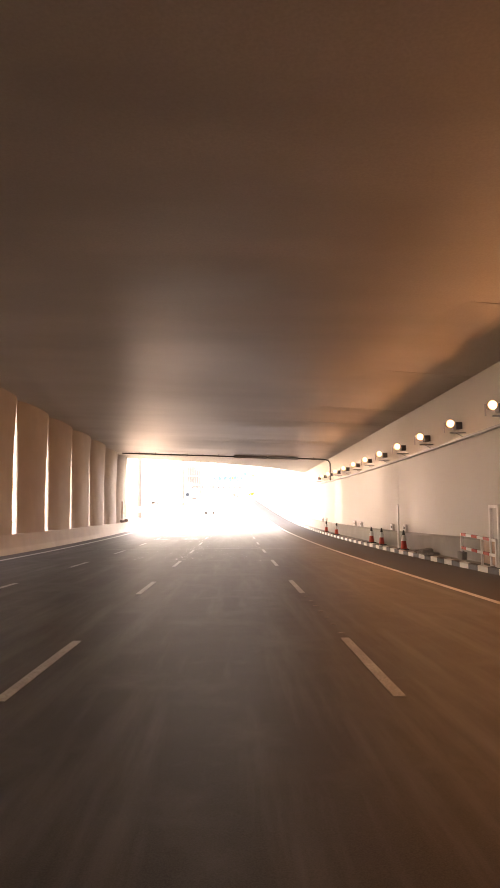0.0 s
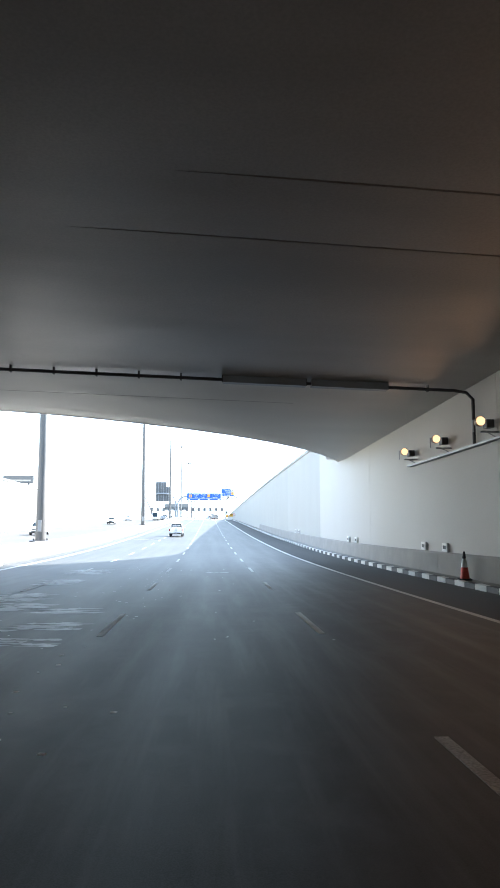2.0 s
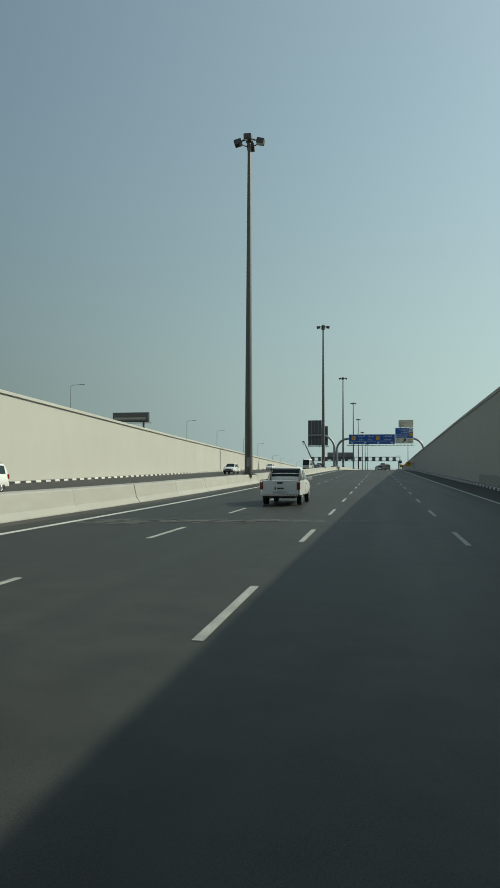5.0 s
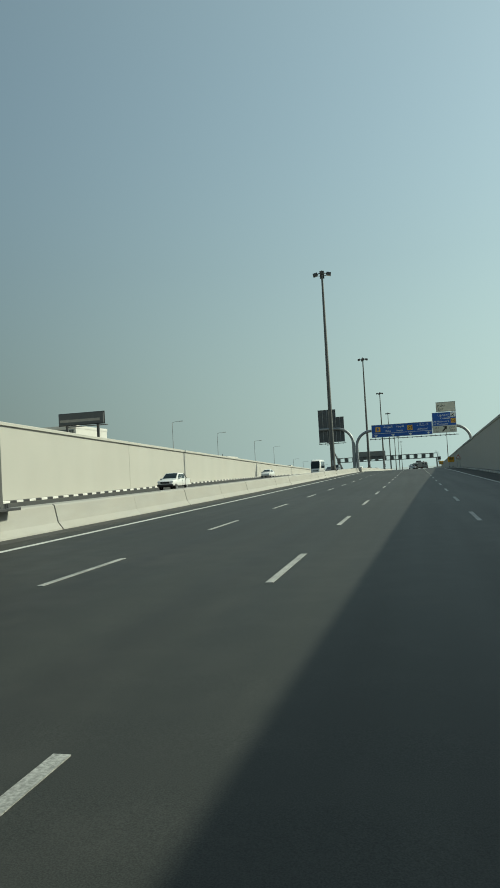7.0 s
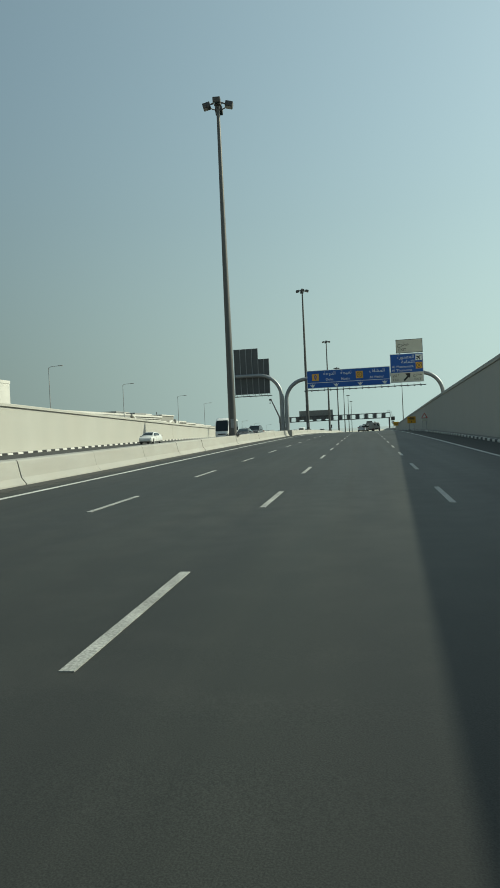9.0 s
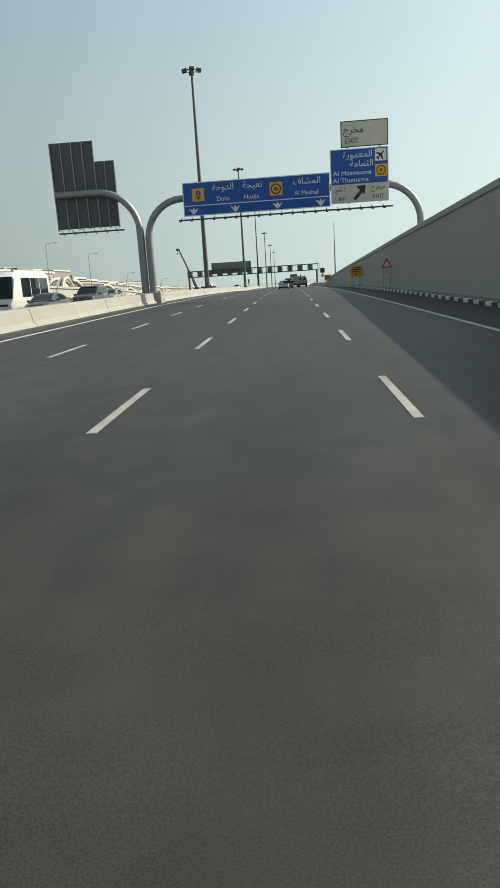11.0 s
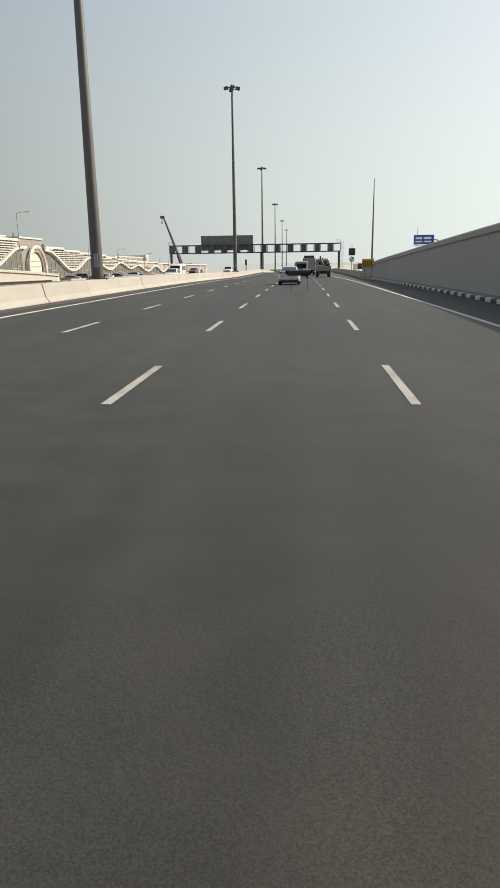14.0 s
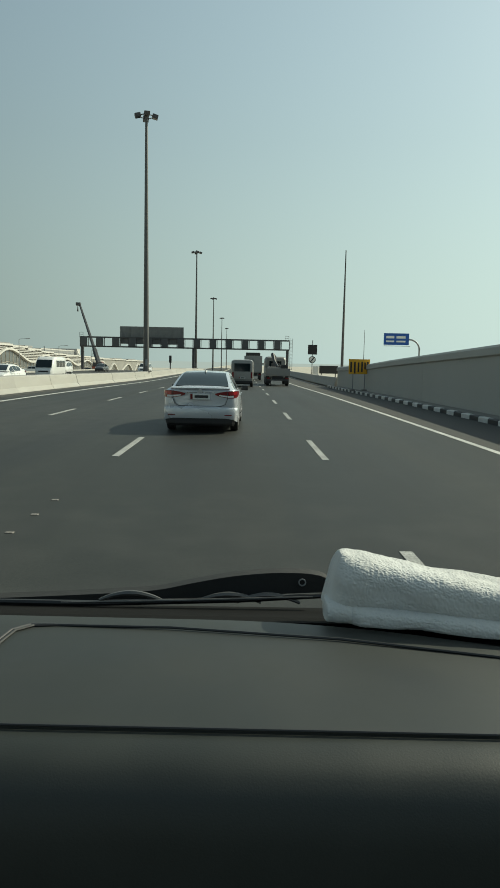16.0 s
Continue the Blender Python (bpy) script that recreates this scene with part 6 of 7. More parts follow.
def minibus(at, turn=0.0, paint=CREAMCAR, label="", name="minibus", length=5.4, height=2.28):
    c = thing(name, label, "van", at, turn)
    h = length / 2
    st = [(-h, 0.82, 0.45, height - 0.18), (-h + 0.08, 0.90, 0.36, height - 0.05), (-h + 0.4, 0.93, 0.34, height), (h - 1.3, 0.93, 0.34, height), (h - 0.7, 0.92, 0.35, height - 0.35), (h - 0.15, 0.86, 0.38, 1.15), (h, 0.72, 0.45, 0.95)]
    part("body", loft(bmesh.new(), [supel(*q, 7.0) for q in st]), paint, c, smooth=True)
    part("rear_window", nbox(-0.66, 0.66, -h - 0.02, -h + 0.03, 1.30, height - 0.32, 0.02), GLASS, c, "dark rear glass")
    part("gate_seam", nbox(-0.76, 0.76, -h - 0.012, -h + 0.01, 0.62, 0.635), BLACKPLASTIC, c)
    for s in (-1, 1):
        part("tail_light", nbox(min(s * 0.70, s * 0.84), max(s * 0.70, s * 0.84), -h - 0.02, -h + 0.08, 0.75, 1.25, 0.01), TAIL, c)
        for k in range(3):
            y0 = -h + 0.5 + k * (length - 2.0) / 3
            part("side_window", nbox(min(s * 0.915, s * 0.94), max(s * 0.915, s * 0.94), y0, y0 + (length - 2.0) / 3 - 0.1, 1.25, height - 0.4, 0.01), GLASS, c, "dark side glass")
    part("rear_bumper", nbox(-0.86, 0.86, -h - 0.1, -h + 0.05, 0.36, 0.55, 0.03), BLACKPLASTIC, c)
    top_w, low_w, zt = 0.74, 0.82, height - 0.34
    out_ = [(-low_w, h - 0.11, 1.20), (low_w, h - 0.11, 1.20), (low_w * 0.99, h - 0.34, 1.20 + (zt - 1.20) * 0.5), (top_w, h - 0.62, zt), (-top_w, h - 0.62, zt), (-low_w * 0.99, h - 0.34, 1.20 + (zt - 1.20) * 0.5)]
    part("windscreen", loft(bmesh.new(), [[(x, y - 0.12, z - 0.02) for x, y, z in out_], [(x, y, z + 0.02) for x, y, z in out_]]), GLASS, c, "dark sloped windscreen")
    part("grille", nbox(-0.5, 0.5, h - 0.06, h + 0.015, 0.72, 0.86, 0.01), BLACKPLASTIC, c)
    for s in (-1, 1):
        part("headlight", nbox(min(s * 0.52, s * 0.74), max(s * 0.52, s * 0.74), h - 0.12, h + 0.01, 0.70, 0.90, 0.02), CLEARLENS, c)
    tail_plate(c, -h - 0.012, 0.80)
    part("underbody", nbox(-0.75, 0.75, -h + 0.2, h - 0.2, 0.25, 0.4), BLACKPLASTIC, c)
    for x in (-0.90, 0.90):
        for y in (-h + 1.1, h - 1.0):
            add_wheel(c, x, y, 0.34, 0.22, STEEL, True)
    return c


def lorry(at, label, tall=False, name="lorry"):
    c = thing(name, label, "lorry", at)
    part("chassis", nbox(-0.5, 0.5, -3.4, 3.4, 0.6, 0.9), BLACKPLASTIC, c)
    part("cab", loft(bmesh.new(), [supel(y, w, a, b, 7.0) for y, w, a, b in ((1.9, 1.0, 0.7, 2.6), (2.1, 1.08, 0.6, 2.75), (3.3, 1.08, 0.55, 2.7), (3.6, 1.0, 0.6, 2.0))]), CREAMCAR, c, smooth=True)
    part("windscreen", nbox(-0.9, 0.9, 3.4, 3.52, 1.6, 2.4), GLASS, c)
    part("rear_glass", nbox(-0.6, 0.6, 1.86, 1.92, 1.7, 2.3), GLASS, c)
    if tall:
        part("cargo_box", nbox(-1.15, 1.15, -3.5, 1.8, 0.95, 3.1, 0.04), CARGO, c)
        part("box_door", nbox(-1.08, -0.02, -3.54, -3.5, 1.0, 3.0, 0.01), CARGO, c)
        part("box_door", nbox(0.02, 1.08, -3.54, -3.5, 1.0, 3.0, 0.01), CARGO, c)
        part("roof_unit", nbox(-0.95, 0.95, -0.8, 1.6, 3.1, 3.55, 0.05), BLACKPLASTIC, c)
    else:
        part("deck", nbox(-1.1, 1.1, -3.5, 1.3, 0.92, 1.08), CARGO, c)
        for s in (-1, 1):
            part("side_board", nbox(min(s * 1.04, s * 1.12), max(s * 1.04, s * 1.12), -3.5, 1.3, 1.08, 1.62, 0.01), CREAMCAR, c)
        part("tail_board", nbox(-1.04, 1.04, -3.53, -3.45, 1.0, 1.62, 0.01), CREAMCAR, c)
        part("crane_base", nbox(-0.4, 0.4, 1.3, 1.8, 0.9, 2.1, 0.03), DARKSTEEL, c)
        part("crane_arm", ntube([(0, 1.55, 2.0), (-0.15, 1.3, 2.75), (-0.35, 0.4, 2.95), (-0.2, -0.5, 2.2), (0.1, -1.2, 1.75)], [0.2, 0.19, 0.17, 0.15, 0.12], 6), DARKSTEEL, c)
        part("load", nbox(-0.8, 0.5, -1.9, 0.6, 1.08, 1.75, 0.05), CARGO, c)
        part("load", nbox(0.3, 0.95, -2.6, -0.4, 1.08, 1.95, 0.05), BLACKPLASTIC, c)
    part("under_ride_bar", nbox(-1.0, 1.0, -3.5, -3.4, 0.5, 0.64), DARKSTEEL, c)
    for s in (-1, 1):
        part("tail_light", nbox(min(s * 0.7, s * 1.0), max(s * 0.7, s * 1.0), -3.54, -3.48, 0.66, 0.8), TAIL, c)
        part("mud_flap", nbox(min(s * 0.6, s * 1.05), max(s * 0.6, s * 1.05), -2.9, -2.86, 0.2, 0.75), BLACKPLASTIC, c)
    mirrors(c, BLACKPLASTIC, 1.1, 3.2, 2.0)
    for x in (-1.05, 1.05):
        for y in (-2.2, 2.6):
            add_wheel(c, x, y, 0.46, 0.3, STEEL, True)
    return c


def on_road(x, y):
    return (x, y, oncoming_z(x, y) + 0.004)


sedan(on_road(-0.58, 344.0), -1.5, SILVER, "silver saloon car with red tail lamps driving ahead")
pickup(on_road(-4.35, 129.0), 0, WHITECAR, "white pickup truck with a roll bar driving ahead")
minibus(on_road(0.30, 384.0), 0, CREAMCAR, "beige minibus with dark rear glass driving ahead")
lorry(on_road(3.55, 391.0), "flatbed lorry with a folded loading crane")
lorry(on_road(1.65, 416.0), "tall grey box lorry driving ahead", True, "box_lorry")
suv(on_road(-23.2, 132.6), 180, WHITECAR, "white off-road car in the oncoming lanes")
pickup(on_road(-23.4, 203.2), 180, WHITECAR, "white double-cab pickup truck in the oncoming lanes", double=True)
sedan(on_road(-26.4, 261.5), 180, WHITECAR, "white saloon car in the oncoming lanes", "oncoming_car")
minibus(on_road(-18.0, 268.5), 180, WHITECAR, "white minibus with dark windows in the oncoming lanes", "minibus", 7.0, 2.9)
sedan(on_road(-15.2, 266.0), 180, GREYCAR, "dark grey saloon car behind the median barrier", "oncoming_car")
suv(on_road(-15.6, 277.0), 180, GREYCAR, "dark grey off-road car behind the median barrier")
sedan(on_road(-17.5, 291.0), 180, CREAMCAR, "beige saloon car behind the median barrier", "oncoming_car")
sedan(on_road(-16.0, 372.0), 180, WHITECAR, "white saloon car behind the median barrier", "oncoming_car")
suv(on_road(-24.0, 417.0), 180, WHITECAR, "white off-road car near the far gantry")
minibus(on_road(-20.0, 397.5), 180, WHITECAR, "white van in the oncoming lanes", "van", 5.4, 2.3)
suv(on_road(-16.2, 440.0), 180, WHITECAR, "far white off-road car behind the median barrier")
sedan(on_road(-26.0, 452.0), 180, GREYCAR, "far dark saloon car in the oncoming lanes", "oncoming_car")

# cars parked along the foot of the mall
for y, x, paint, word in ((576, -116, GREYCAR, "dark grey"), (590, -117, WHITECAR, "white"), (625, -115.5, CREAMCAR, "beige"), (641, -116, GREYCAR, "dark grey"), (657, -117, WHITECAR, "white"),
                          (676, -116, GREYCAR, "dark grey"), (690, -117, GREYCAR, "dark grey"), (716, -116, WHITECAR, "white"), (742, -117, CREAMCAR, "beige")):
    sedan((x, y, far_l(y) + 0.004), 90, paint, word + " saloon car parked in front of the mall", "parked_car")

# cars standing on the lower ground between the oncoming road and the mall
random.seed(17)
for k, (y, kind_, paint, word) in enumerate(((404, "car", GREYCAR, "dark grey"), (421, "suv", WHITECAR, "white"), (434, "car", CREAMCAR, "beige"), (446, "suv", GREYCAR, "dark grey"),
                                             (463, "car", WHITECAR, "white"), (474, "car", GREYCAR, "dark grey"), (492, "suv", WHITECAR, "white"), (508, "car", GREYCAR, "dark grey"),
                                             (530, "car", WHITECAR, "white"), (551, "suv", GREYCAR, "dark grey"), (575, "car", CREAMCAR, "beige"))):
    x = -52.0 + random.uniform(-1.5, 1.5)
    z = ground_l(y) + (far_l(y) - ground_l(y)) * (-x - 32.25) / 27.75
    if kind_ == "suv":
        suv((x, y, z + 0.004), 96, paint, word + " off-road car standing on the sandy lot")
    else:
        sedan((x, y, z + 0.004), 86, paint, word + " saloon car standing on the sandy lot", "parked_car")

# ---------------------------------------------------------------- road markings, kerbs: single pieces
def slab_mesh(name, x, y, z, material, bevel=0.0):
    bm = nbox(-x / 2, x / 2, -y / 2, y / 2, 0, z)
    if bevel:
        ed = [e for e in bm.edges if all(v.co.z > z / 2 for v in e.verts)]
        bmesh.ops.bevel(bm, geom=ed, offset=bevel, segments=1, affect="EDGES")
    return link_mesh(name, bm, material)


def slope(y):
    return math.degrees(math.atan((road_z(y + 1) - road_z(y - 1)) / 2))


DASH = slab_mesh("lane_dash", 0.118, 3.12, 0.012, PAINT)
STUD = slab_mesh("road_stud", 0.08, 0.055, 0.011, DEBRIS, 0.004)
for n in range(-9, 74):
    far = 8.05 + 8.986 * n
    y = far - 1.56
    for x in (-5.55, -1.85, 1.85):
        shared("lane_dash", DASH, road, pose(x, y, road_z(y) - 0.004, slope(y)))
        if (x > 0 and n == 0) or (-2 < x < 0 and n in (14, 30, 36)):
            for k in range({30: 6, 36: 3}.get(n, 7)):
                ys_ = far + 0.45 + (0.67 if n == 30 else 0.78) * k + (1.75 if n == 30 else 0.0)
                shared("road_stud", STUD, road, pose(x + 0.02, ys_, road_z(ys_) - 0.002, slope(ys_)))

KERB = 0.92
BLOCK_W = slab_mesh("kerb_block", 0.24, KERB - 0.015, 0.30, PAINT_WHITE, 0.03)
BLOCK_B = slab_mesh("kerb_block", 0.24, KERB - 0.015, 0.30, PAINT_BLACK, 0.03)
kerb_right = thing("kerb_right", "black and white painted kerb along the shoulder", "kerb", kind="structure")
kerb_left = thing("kerb_left", "black and white painted kerb below the far wall", "kerb", kind="structure")
rest = {0: bmesh.new(), 1: bmesh.new()}
for side, x, par, lo, hi in (("r", KERB_R + 0.12, kerb_right, 16.0, 391.0), ("l", KERB_L - 0.12, kerb_left, 96.0, 350.0)):
    y, i = lo, 0
    kz_ = shoulder_z if side == "r" else (lambda q: oncoming_z(KERB_L, q))
    while y < hi:
        single = (90 < y < 366) if side == "r" else True
        if single:
            shared("kerb_block", BLOCK_W if i % 2 else BLOCK_B, par, pose(x, y + KERB / 2, kz_(y + KERB / 2) - 0.14, slope(y)))
        else:
            z = kz_(y + KERB / 2)
            box(rest[i % 2], x - 0.12, x + 0.12, y + 0.008, y + KERB - 0.008, z - 0.14, z + 0.16)
        y += KERB
        i += 1
for k, m in ((1, PAINT_WHITE), (0, PAINT_BLACK)):
    ob = part("kerb_run", rest[k], m, kerb_right)
    ob["kind"] = "stuff"

# pale smears, chips and sealed joints on the tunnel's road
random.seed(21)


def smear(x, y, w, l, material):
    """A thin pale film, broken into ragged slivers that follow the wheels."""
    bm = bmesh.new()
    for k in range(max(4, int(w * l * 22))):
        cx, cy = x + random.uniform(-0.5, 0.5) * w, y + random.uniform(-0.5, 0.5) * l
        sw, sl = random.uniform(0.06, 0.36) * min(w, 1.2), random.uniform(0.05, 0.17)
        ph, n = random.uniform(0, 6), 14
        ring_ = []
        for i in range(n):
            a = math.tau * i / n
            r = 0.74 + 0.22 * math.sin(3 * a + ph) + random.uniform(-0.14, 0.14)
            px, py = cx + sw * r * math.cos(a), cy + sl * r * math.sin(a)
            ring_.append(bm.verts.new((px, py, road_z(py) + 0.003 + 0.00012 * k)))
        bm.faces.new(ring_)
    part("dust_smear", bm, material, road, "thin broken pale film on the road")


for x, y, w, l in ((-3.0, 49.3, 1.1, 0.8), (-3.0, 51.1, 1.2, 1.1), (-3.1, 53.6, 1.3, 1.0), (-4.6, 54.6, 1.5, 1.6), (-5.1, 57.0, 1.4, 2.4), (-5.2, 62.5, 1.2, 2.6),
                   (-5.2, 68.3, 1.5, 3.0), (-5.2, 49.6, 1.2, 0.7), (-2.9, 45.6, 0.4, 0.4), (0.3, 67.4, 0.9, 0.35), (-4.3, 47.0, 1.0, 0.5)):
    smear(x, y, w, l, PALEFILM)
for x, y, w, l in ((-6.0, 118.0, 4.5, 1.1), (-3.0, 118.8, 2.4, 0.8), (-0.4, 119.0, 1.4, 0.5), (-8.3, 117.2, 2.0, 1.6)):
    smear(x, y, w, l, FAINTDUST)
CHIP = [slab_mesh("road_chip", a, b, h, CRUMB, 0.0015) for a, b, h in ((0.035, 0.04, 0.004), (0.065, 0.05, 0.0035), (0.03, 0.06, 0.0035))]
for k in range(250):
    y = random.uniform(26.0, 40.0) if k % 2 else random.uniform(27.0, 72.0)
    x = random.choice((random.gauss(-1.9, 0.25), random.uniform(-4.5, 2.0)))
    shared("road_chip", CHIP[k % 3], road, pose(x, y, road_z(y) - 0.001, slope(y), 0, random.uniform(-20, 20)))
for y in (36.2,):
    bm = bmesh.new()
    x = -9.0
    while x < 5.0:
        w = random.uniform(0.5, 1.1)
        j = random.uniform(-0.03, 0.03)
        box(bm, x, x + w - 0.03, y - 0.022 + j * 0.5, y + 0.022 + j * 0.5, road_z(y) - 0.02, road_z(y) + 0.004)
        x += w
    part("road_joint", bm, PALEFILM, road, "worn joint across the road")

# ---------------------------------------------------------------- the dashboard of the vehicle that carries the camera, as it stands at the end of the drive
DX, DY = 0.368, 325.715
DZ = 0.552
DR = road_z(DY + 0.85)
DASHTOP = mat("dash_soft_plastic", (0.0220, 0.0255, 0.0230), 0.55, var=0.10, scale=6.0, fine=900.0, bump=0.06, stain=(0.045, 0.045, 0.044), stain_scale=5.0, stain_amount=0.3)
DASHPANEL = mat("dash_grained_plastic", (0.0200, 0.0232, 0.0205), 0.5, var=0.10, scale=8.0, fine=420.0, bump=0.12)
COWL = mat("matt_black_cowl", (0.008, 0.008, 0.008), 0.95, var=0.2, scale=6, fine=60, bump=0.1, spec=0.08)
TOWEL = mat("white_terry_cloth", (0.58, 0.585, 0.575), 0.95, var=0.08, scale=18.0, fine=1100.0, bump=0.2, stain=(0.52, 0.51, 0.47), stain_scale=9.0, stain_amount=0.4, spec=0.1)
dash = thing("car_dashboard", "dark grey soft plastic car dashboard with a moulded panel", "dashboard", (DX, DY, DR))
H0 = DZ - DR


def front_y(x):
    """The dashboard's front edge below the windscreen."""
    return 1.017 - 0.02 * x - 0.42 * max(x + 0.05, 0.0) ** 2


def back_y(x):
    return 0.696 - 0.016 * x


xs = np.linspace(-0.78, 0.62, 57)
rows_ = []
for x in xs:
    f, b = front_y(x), back_y(x)
    line = [(x, f + 0.012, H0 - 0.425), (x, f, H0 - 0.402)]
    for t in (0.12, 0.3, 0.5, 0.7, 0.88, 0.97, 1.0):
        line.append((x, f + (b - f) * t, H0 - 0.400 + 0.006 * math.sin(math.pi * t)))
    line += [(x, b - 0.002, H0 - 0.43), (x, f, H0 - 0.45)]
    rows_.append(line)
part("top_pad", loft(bmesh.new(), rows_), DASHTOP, dash, "matt dark grey top pad", smooth=True)
rows_ = []
for x in xs:
    b = back_y(x)
    prof = [(b - 0.004, -0.4035), (b - 0.022, -0.405), (b - 0.042, -0.410), (b - 0.058, -0.420), (b - 0.072, -0.440), (b - 0.084, -0.475), (b - 0.092, -0.53), (b - 0.094, -0.60), (b - 0.080, -0.66), (b - 0.02, -0.70), (b + 0.10, -0.70), (b + 0.10, -0.42)]
    rows_.append([(x, y, H0 + z) for y, z in prof])
part("grained_panel", loft(bmesh.new(), rows_), DASHPANEL, dash, "dark panel with a fine grain", smooth=True)
part("core", nbox(-0.76, 0.60, 0.80, 1.10, H0 - 0.66, H0 - 0.44, 0.02), BLACKPLASTIC, dash)
for x in (-0.55, 0.45):
    part("support_strut", ntube([(x, 0.95, 0.0), (x, 0.95, H0 - 0.62)], 0.014, 8), DARKSTEEL, dash)
# moulded seam round the cover over the passenger side
seam = [(-0.318, 0.640, -0.49), (-0.318, 0.664, -0.432), (-0.319, 0.700, -0.399), (-0.326, 0.80, -0.393), (-0.332, 0.90, -0.393), (-0.326, 0.945, -0.394), (-0.305, 0.968, -0.395), (-0.27, 0.973, -0.396), (-0.10, 0.965, -0.394),
        (0.147, 0.929, -0.393), (0.36, 0.878, -0.394), (0.60, 0.79, -0.394)]
part("seam", ntube([(x, y, H0 + z) for x, y, z in seam], 0.0022, 6), BLACKPLASTIC, dash, "narrow dark moulded seam")
# extra line beside the seam stands for its highlight
part("bright_seam", ntube([(x - 0.006, y + 0.004, H0 + z) for x, y, z in seam[:8]], 0.0018, 6), DARKSTEEL, dash, "thin steel line drawing the highlight along the seam")
part("back_seam", ntube([(x, back_y(x) - 0.002, H0 - 0.3985) for x in np.linspace(-0.78, 0.62, 15)], 0.0017, 6), BLACKPLASTIC, dash)
part("cowl", loft(bmesh.new(), [[(x, 1.035, H0 - 0.60), (x, 1.46, H0 - 0.60), (x, 1.46, H0 - 0.545), (x, 1.36, H0 - 0.512), (x, 1.10, H0 - 0.428), (x, 1.035, H0 - 0.412)] for x in np.linspace(-0.9, 0.7, 9)]),
     COWL, dash, "black matt cowl below the windscreen")
wip = thing("windscreen_wiper", "black windscreen wiper with a grey-edged arm on the cowl", "wiper", (DX, DY + 1.36, DR + H0 - 0.512))
o = 0.512
ridge_ = [(-0.62, -0.499), (-0.40, -0.487), (-0.26, -0.478), (-0.17, -0.470), (-0.10, -0.455), (-0.03, -0.441), (0.04, -0.432), (0.10, -0.429), (0.15, -0.431), (0.18, -0.439), (0.19, -0.452)]
out = []
for k in range(len(ridge_) - 1):  # an even curve through the ridge
    q = [Vector(ridge_[min(max(k + d, 0), len(ridge_) - 1)]) for d in (-1, 0, 1, 2)]
    for u in (0.0, 0.25, 0.5, 0.75):
        p = q[1] + 0.5 * u * (q[2] - q[0] + u * (2 * q[0] - 5 * q[1] + 4 * q[2] - q[3] + u * (3 * (q[1] - q[2]) + q[3] - q[0])))
        out.append((p.x, p.y + o))
out += [(0.19, -0.456 + o), (0.17, -0.470 + o), (-0.05, -0.482 + o), (-0.35, -0.510 + o), (-0.62, -0.512 + o)]
part("blade", plate(bmesh.new(), out, -0.012, 0.02), RUBBER, wip)
part("arm", ntube([(-0.62, -0.03, -0.492 + o), (-0.30, -0.035, -0.492 + o), (0.0, -0.035, -0.480 + o), (0.18, -0.03, -0.47 + o)], [0.005, 0.006, 0.006, 0.005], 6), BLACKPLASTIC, wip)
part("arm_trim", ntube([(-0.36, -0.044, -0.488 + o), (-0.12, -0.044, -0.480 + o), (0.15, -0.044, -0.468 + o)], [0.0015, 0.0025, 0.0015], 6), MASTSTEEL, wip, "grey edge of the wiper arm")
for x in (-0.22, -0.02, 0.06):
    part("bridge", ntube([(x + 0.065 * k / 6, -0.032, -0.486 + o + 0.016 * (1 - (k / 6) ** 2)) for k in range(-6, 7)], [0.0035 + 0.0025 * (1 - abs(k) / 6) for k in range(-6, 7)], 6), MASTSTEEL, wip, "grey arched bridge of the blade")
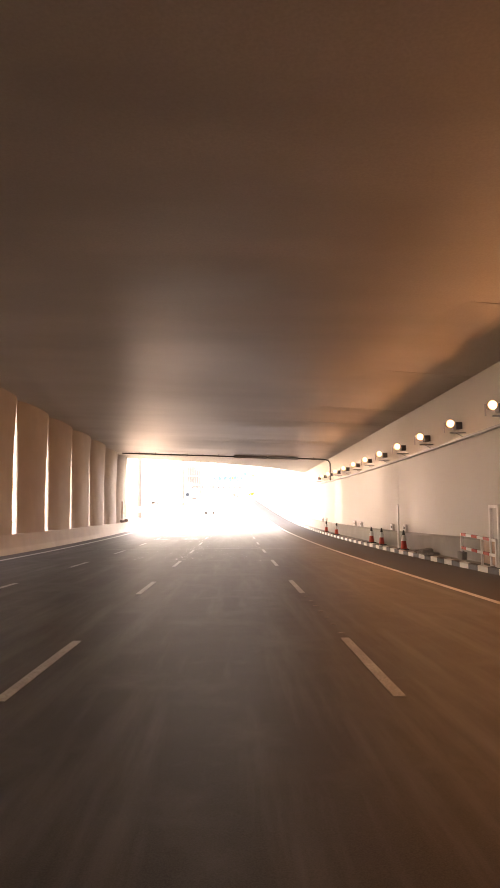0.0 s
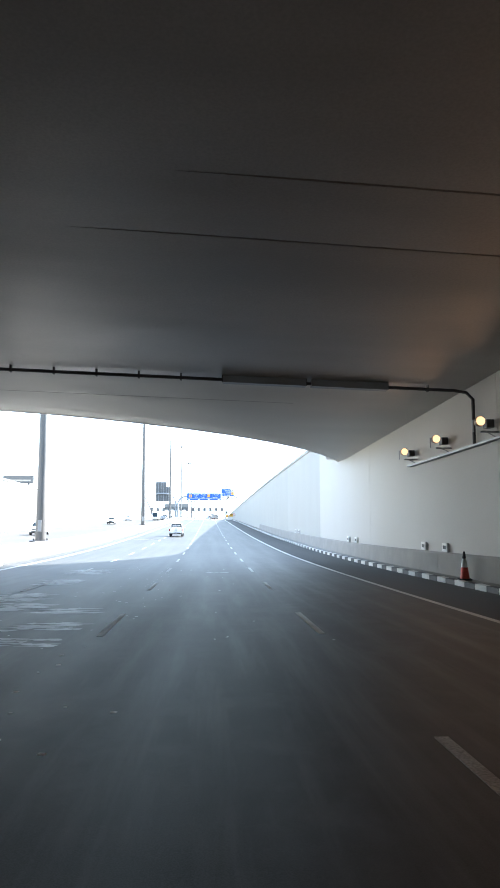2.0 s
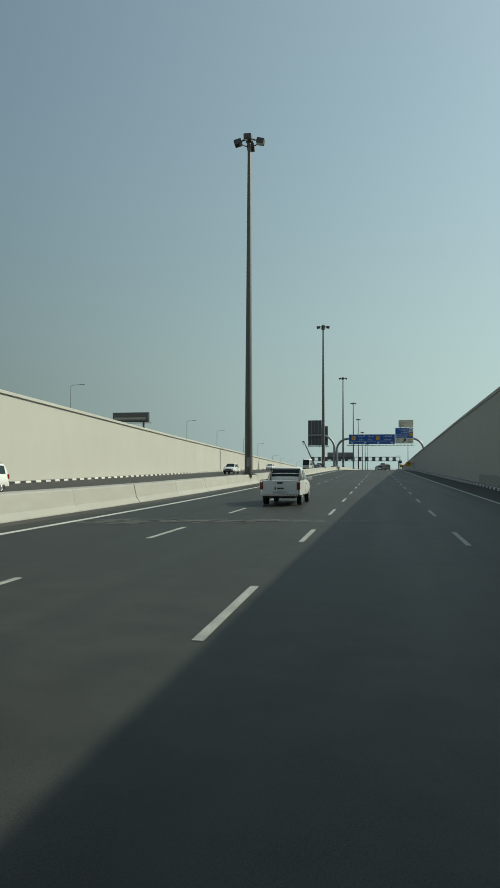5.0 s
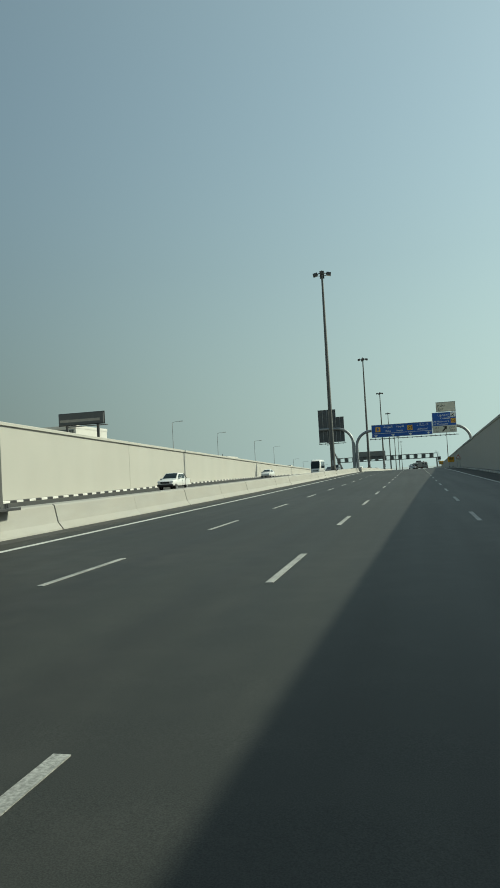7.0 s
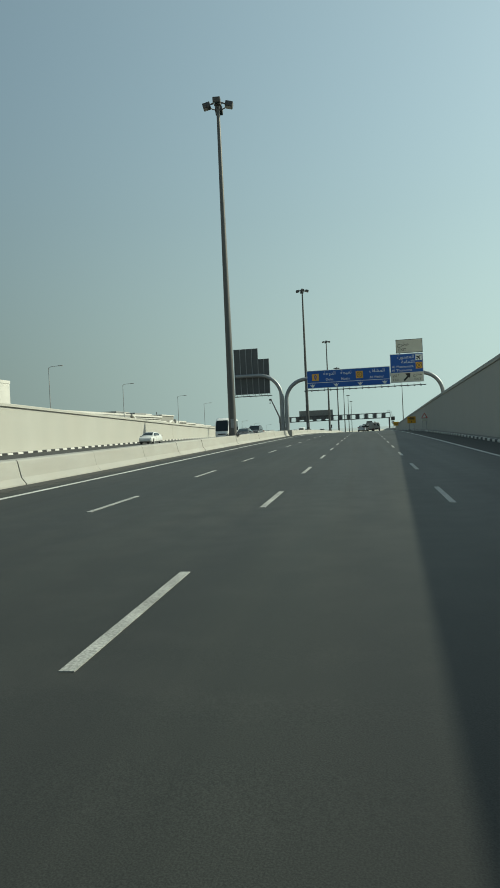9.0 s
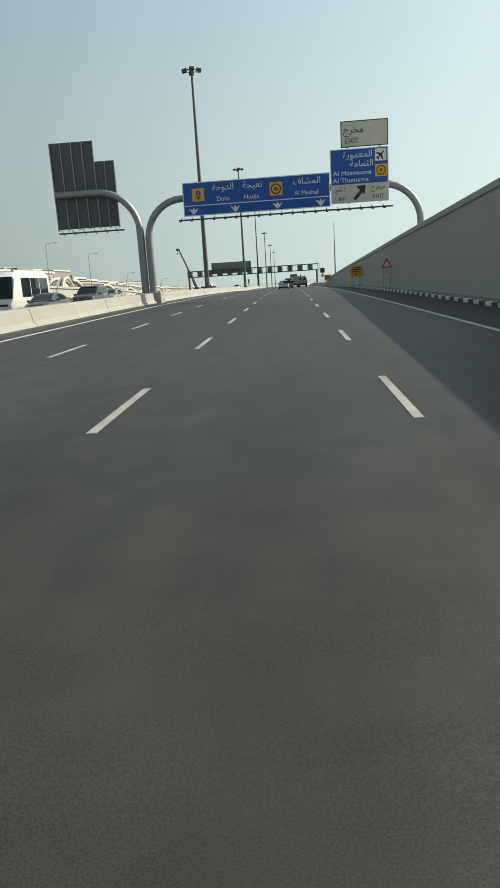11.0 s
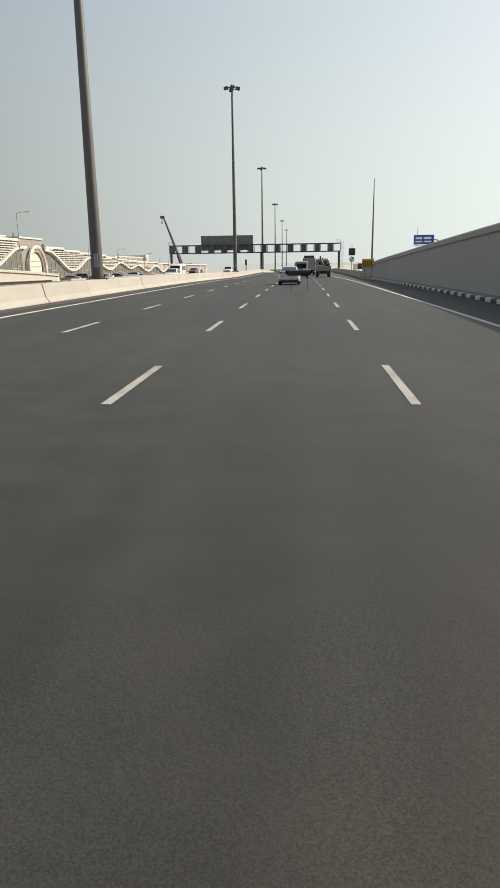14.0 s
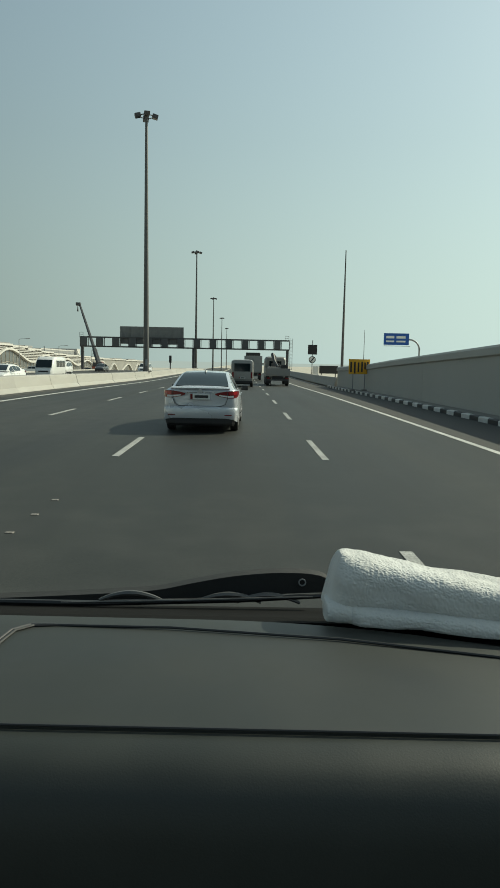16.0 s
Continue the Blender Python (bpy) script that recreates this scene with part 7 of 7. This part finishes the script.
part("pivot", ntube([(0.13 + 0.007 * math.cos(math.tau * i / 12), -0.018, -0.447 + o + 0.007 * math.sin(math.tau * i / 12)) for i in range(13)], 0.0016, 5), STEEL, wip, "small bright ring")


def towel():
    """A folded towel: a thick upright fold with a flat front, a loose roll under it and a smaller curl at its end."""
    bm = bmesh.new()
    foot = -0.402

    def roll(nx, nk, x0, x1, y_at, top_at, low_at, deep, power, slant):
        loops = []
        for i in range(nx + 1):
            u = i / nx
            e = min(u / 0.05, (1 - u) / 0.05, 1.0)
            end = 0.55 + 0.45 * math.sqrt(max(0.0, 1 - (1 - e) ** 2))
            top, low_, yc = top_at(u), low_at(u), y_at(u)
            lp = []
            for k in range(nk):
                a = 2 * math.pi * k / nk
                c, s = math.cos(a), math.sin(a)
                p = Vector((x0 + (x1 - x0) * u - slant * s * (1 - 2 * u), yc + deep * end * math.copysign(abs(c) ** power, c),
                            (top + low_) / 2 + (top - low_) / 2 * (0.82 + 0.18 * end) * math.copysign(abs(s) ** power, s)))
                w = noise.noise(p * 14) * 0.006 + noise.noise(p * 42) * 0.0018 + noise.noise(p * 240) * 0.0008 + noise.noise(p * 460) * 0.0010
                p += Vector((0, c, s)) * w
                p.z = max(p.z, foot + 0.003)
                lp.append((p.x - 0.140, p.y - 1.045, p.z - foot))
            loops.append(lp)
        loft(bm, loops)

    roll(400, 250, 0.147, 0.610, lambda u: 1.050 - 0.086 * u, lambda u: -0.300 - 0.068 * u + 0.014 * u * u, lambda u: -0.388, 0.054, 0.66, -0.013)
    roll(380, 180, 0.166, 0.604, lambda u: 1.035 - 0.084 * u, lambda u: -0.370 - 0.008 * u + 0.003 * math.sin(9 * u), lambda u: -0.408, 0.055, 0.75, 0.004)
    roll(44, 110, 0.134, 0.190, lambda u: 1.020 - 0.008 * u, lambda u: -0.366 - 0.006 * u, lambda u: -0.404, 0.030, 0.9, 0.0)
    t = tagged(new("towel", link_mesh("towel", bm, TOWEL, True)), "white rolled terry towel lying on the dashboard", "towel")
    t.matrix_world = pose(DX + 0.140, DY + 1.045, DR + H0 - 0.397)
    return t


towel()
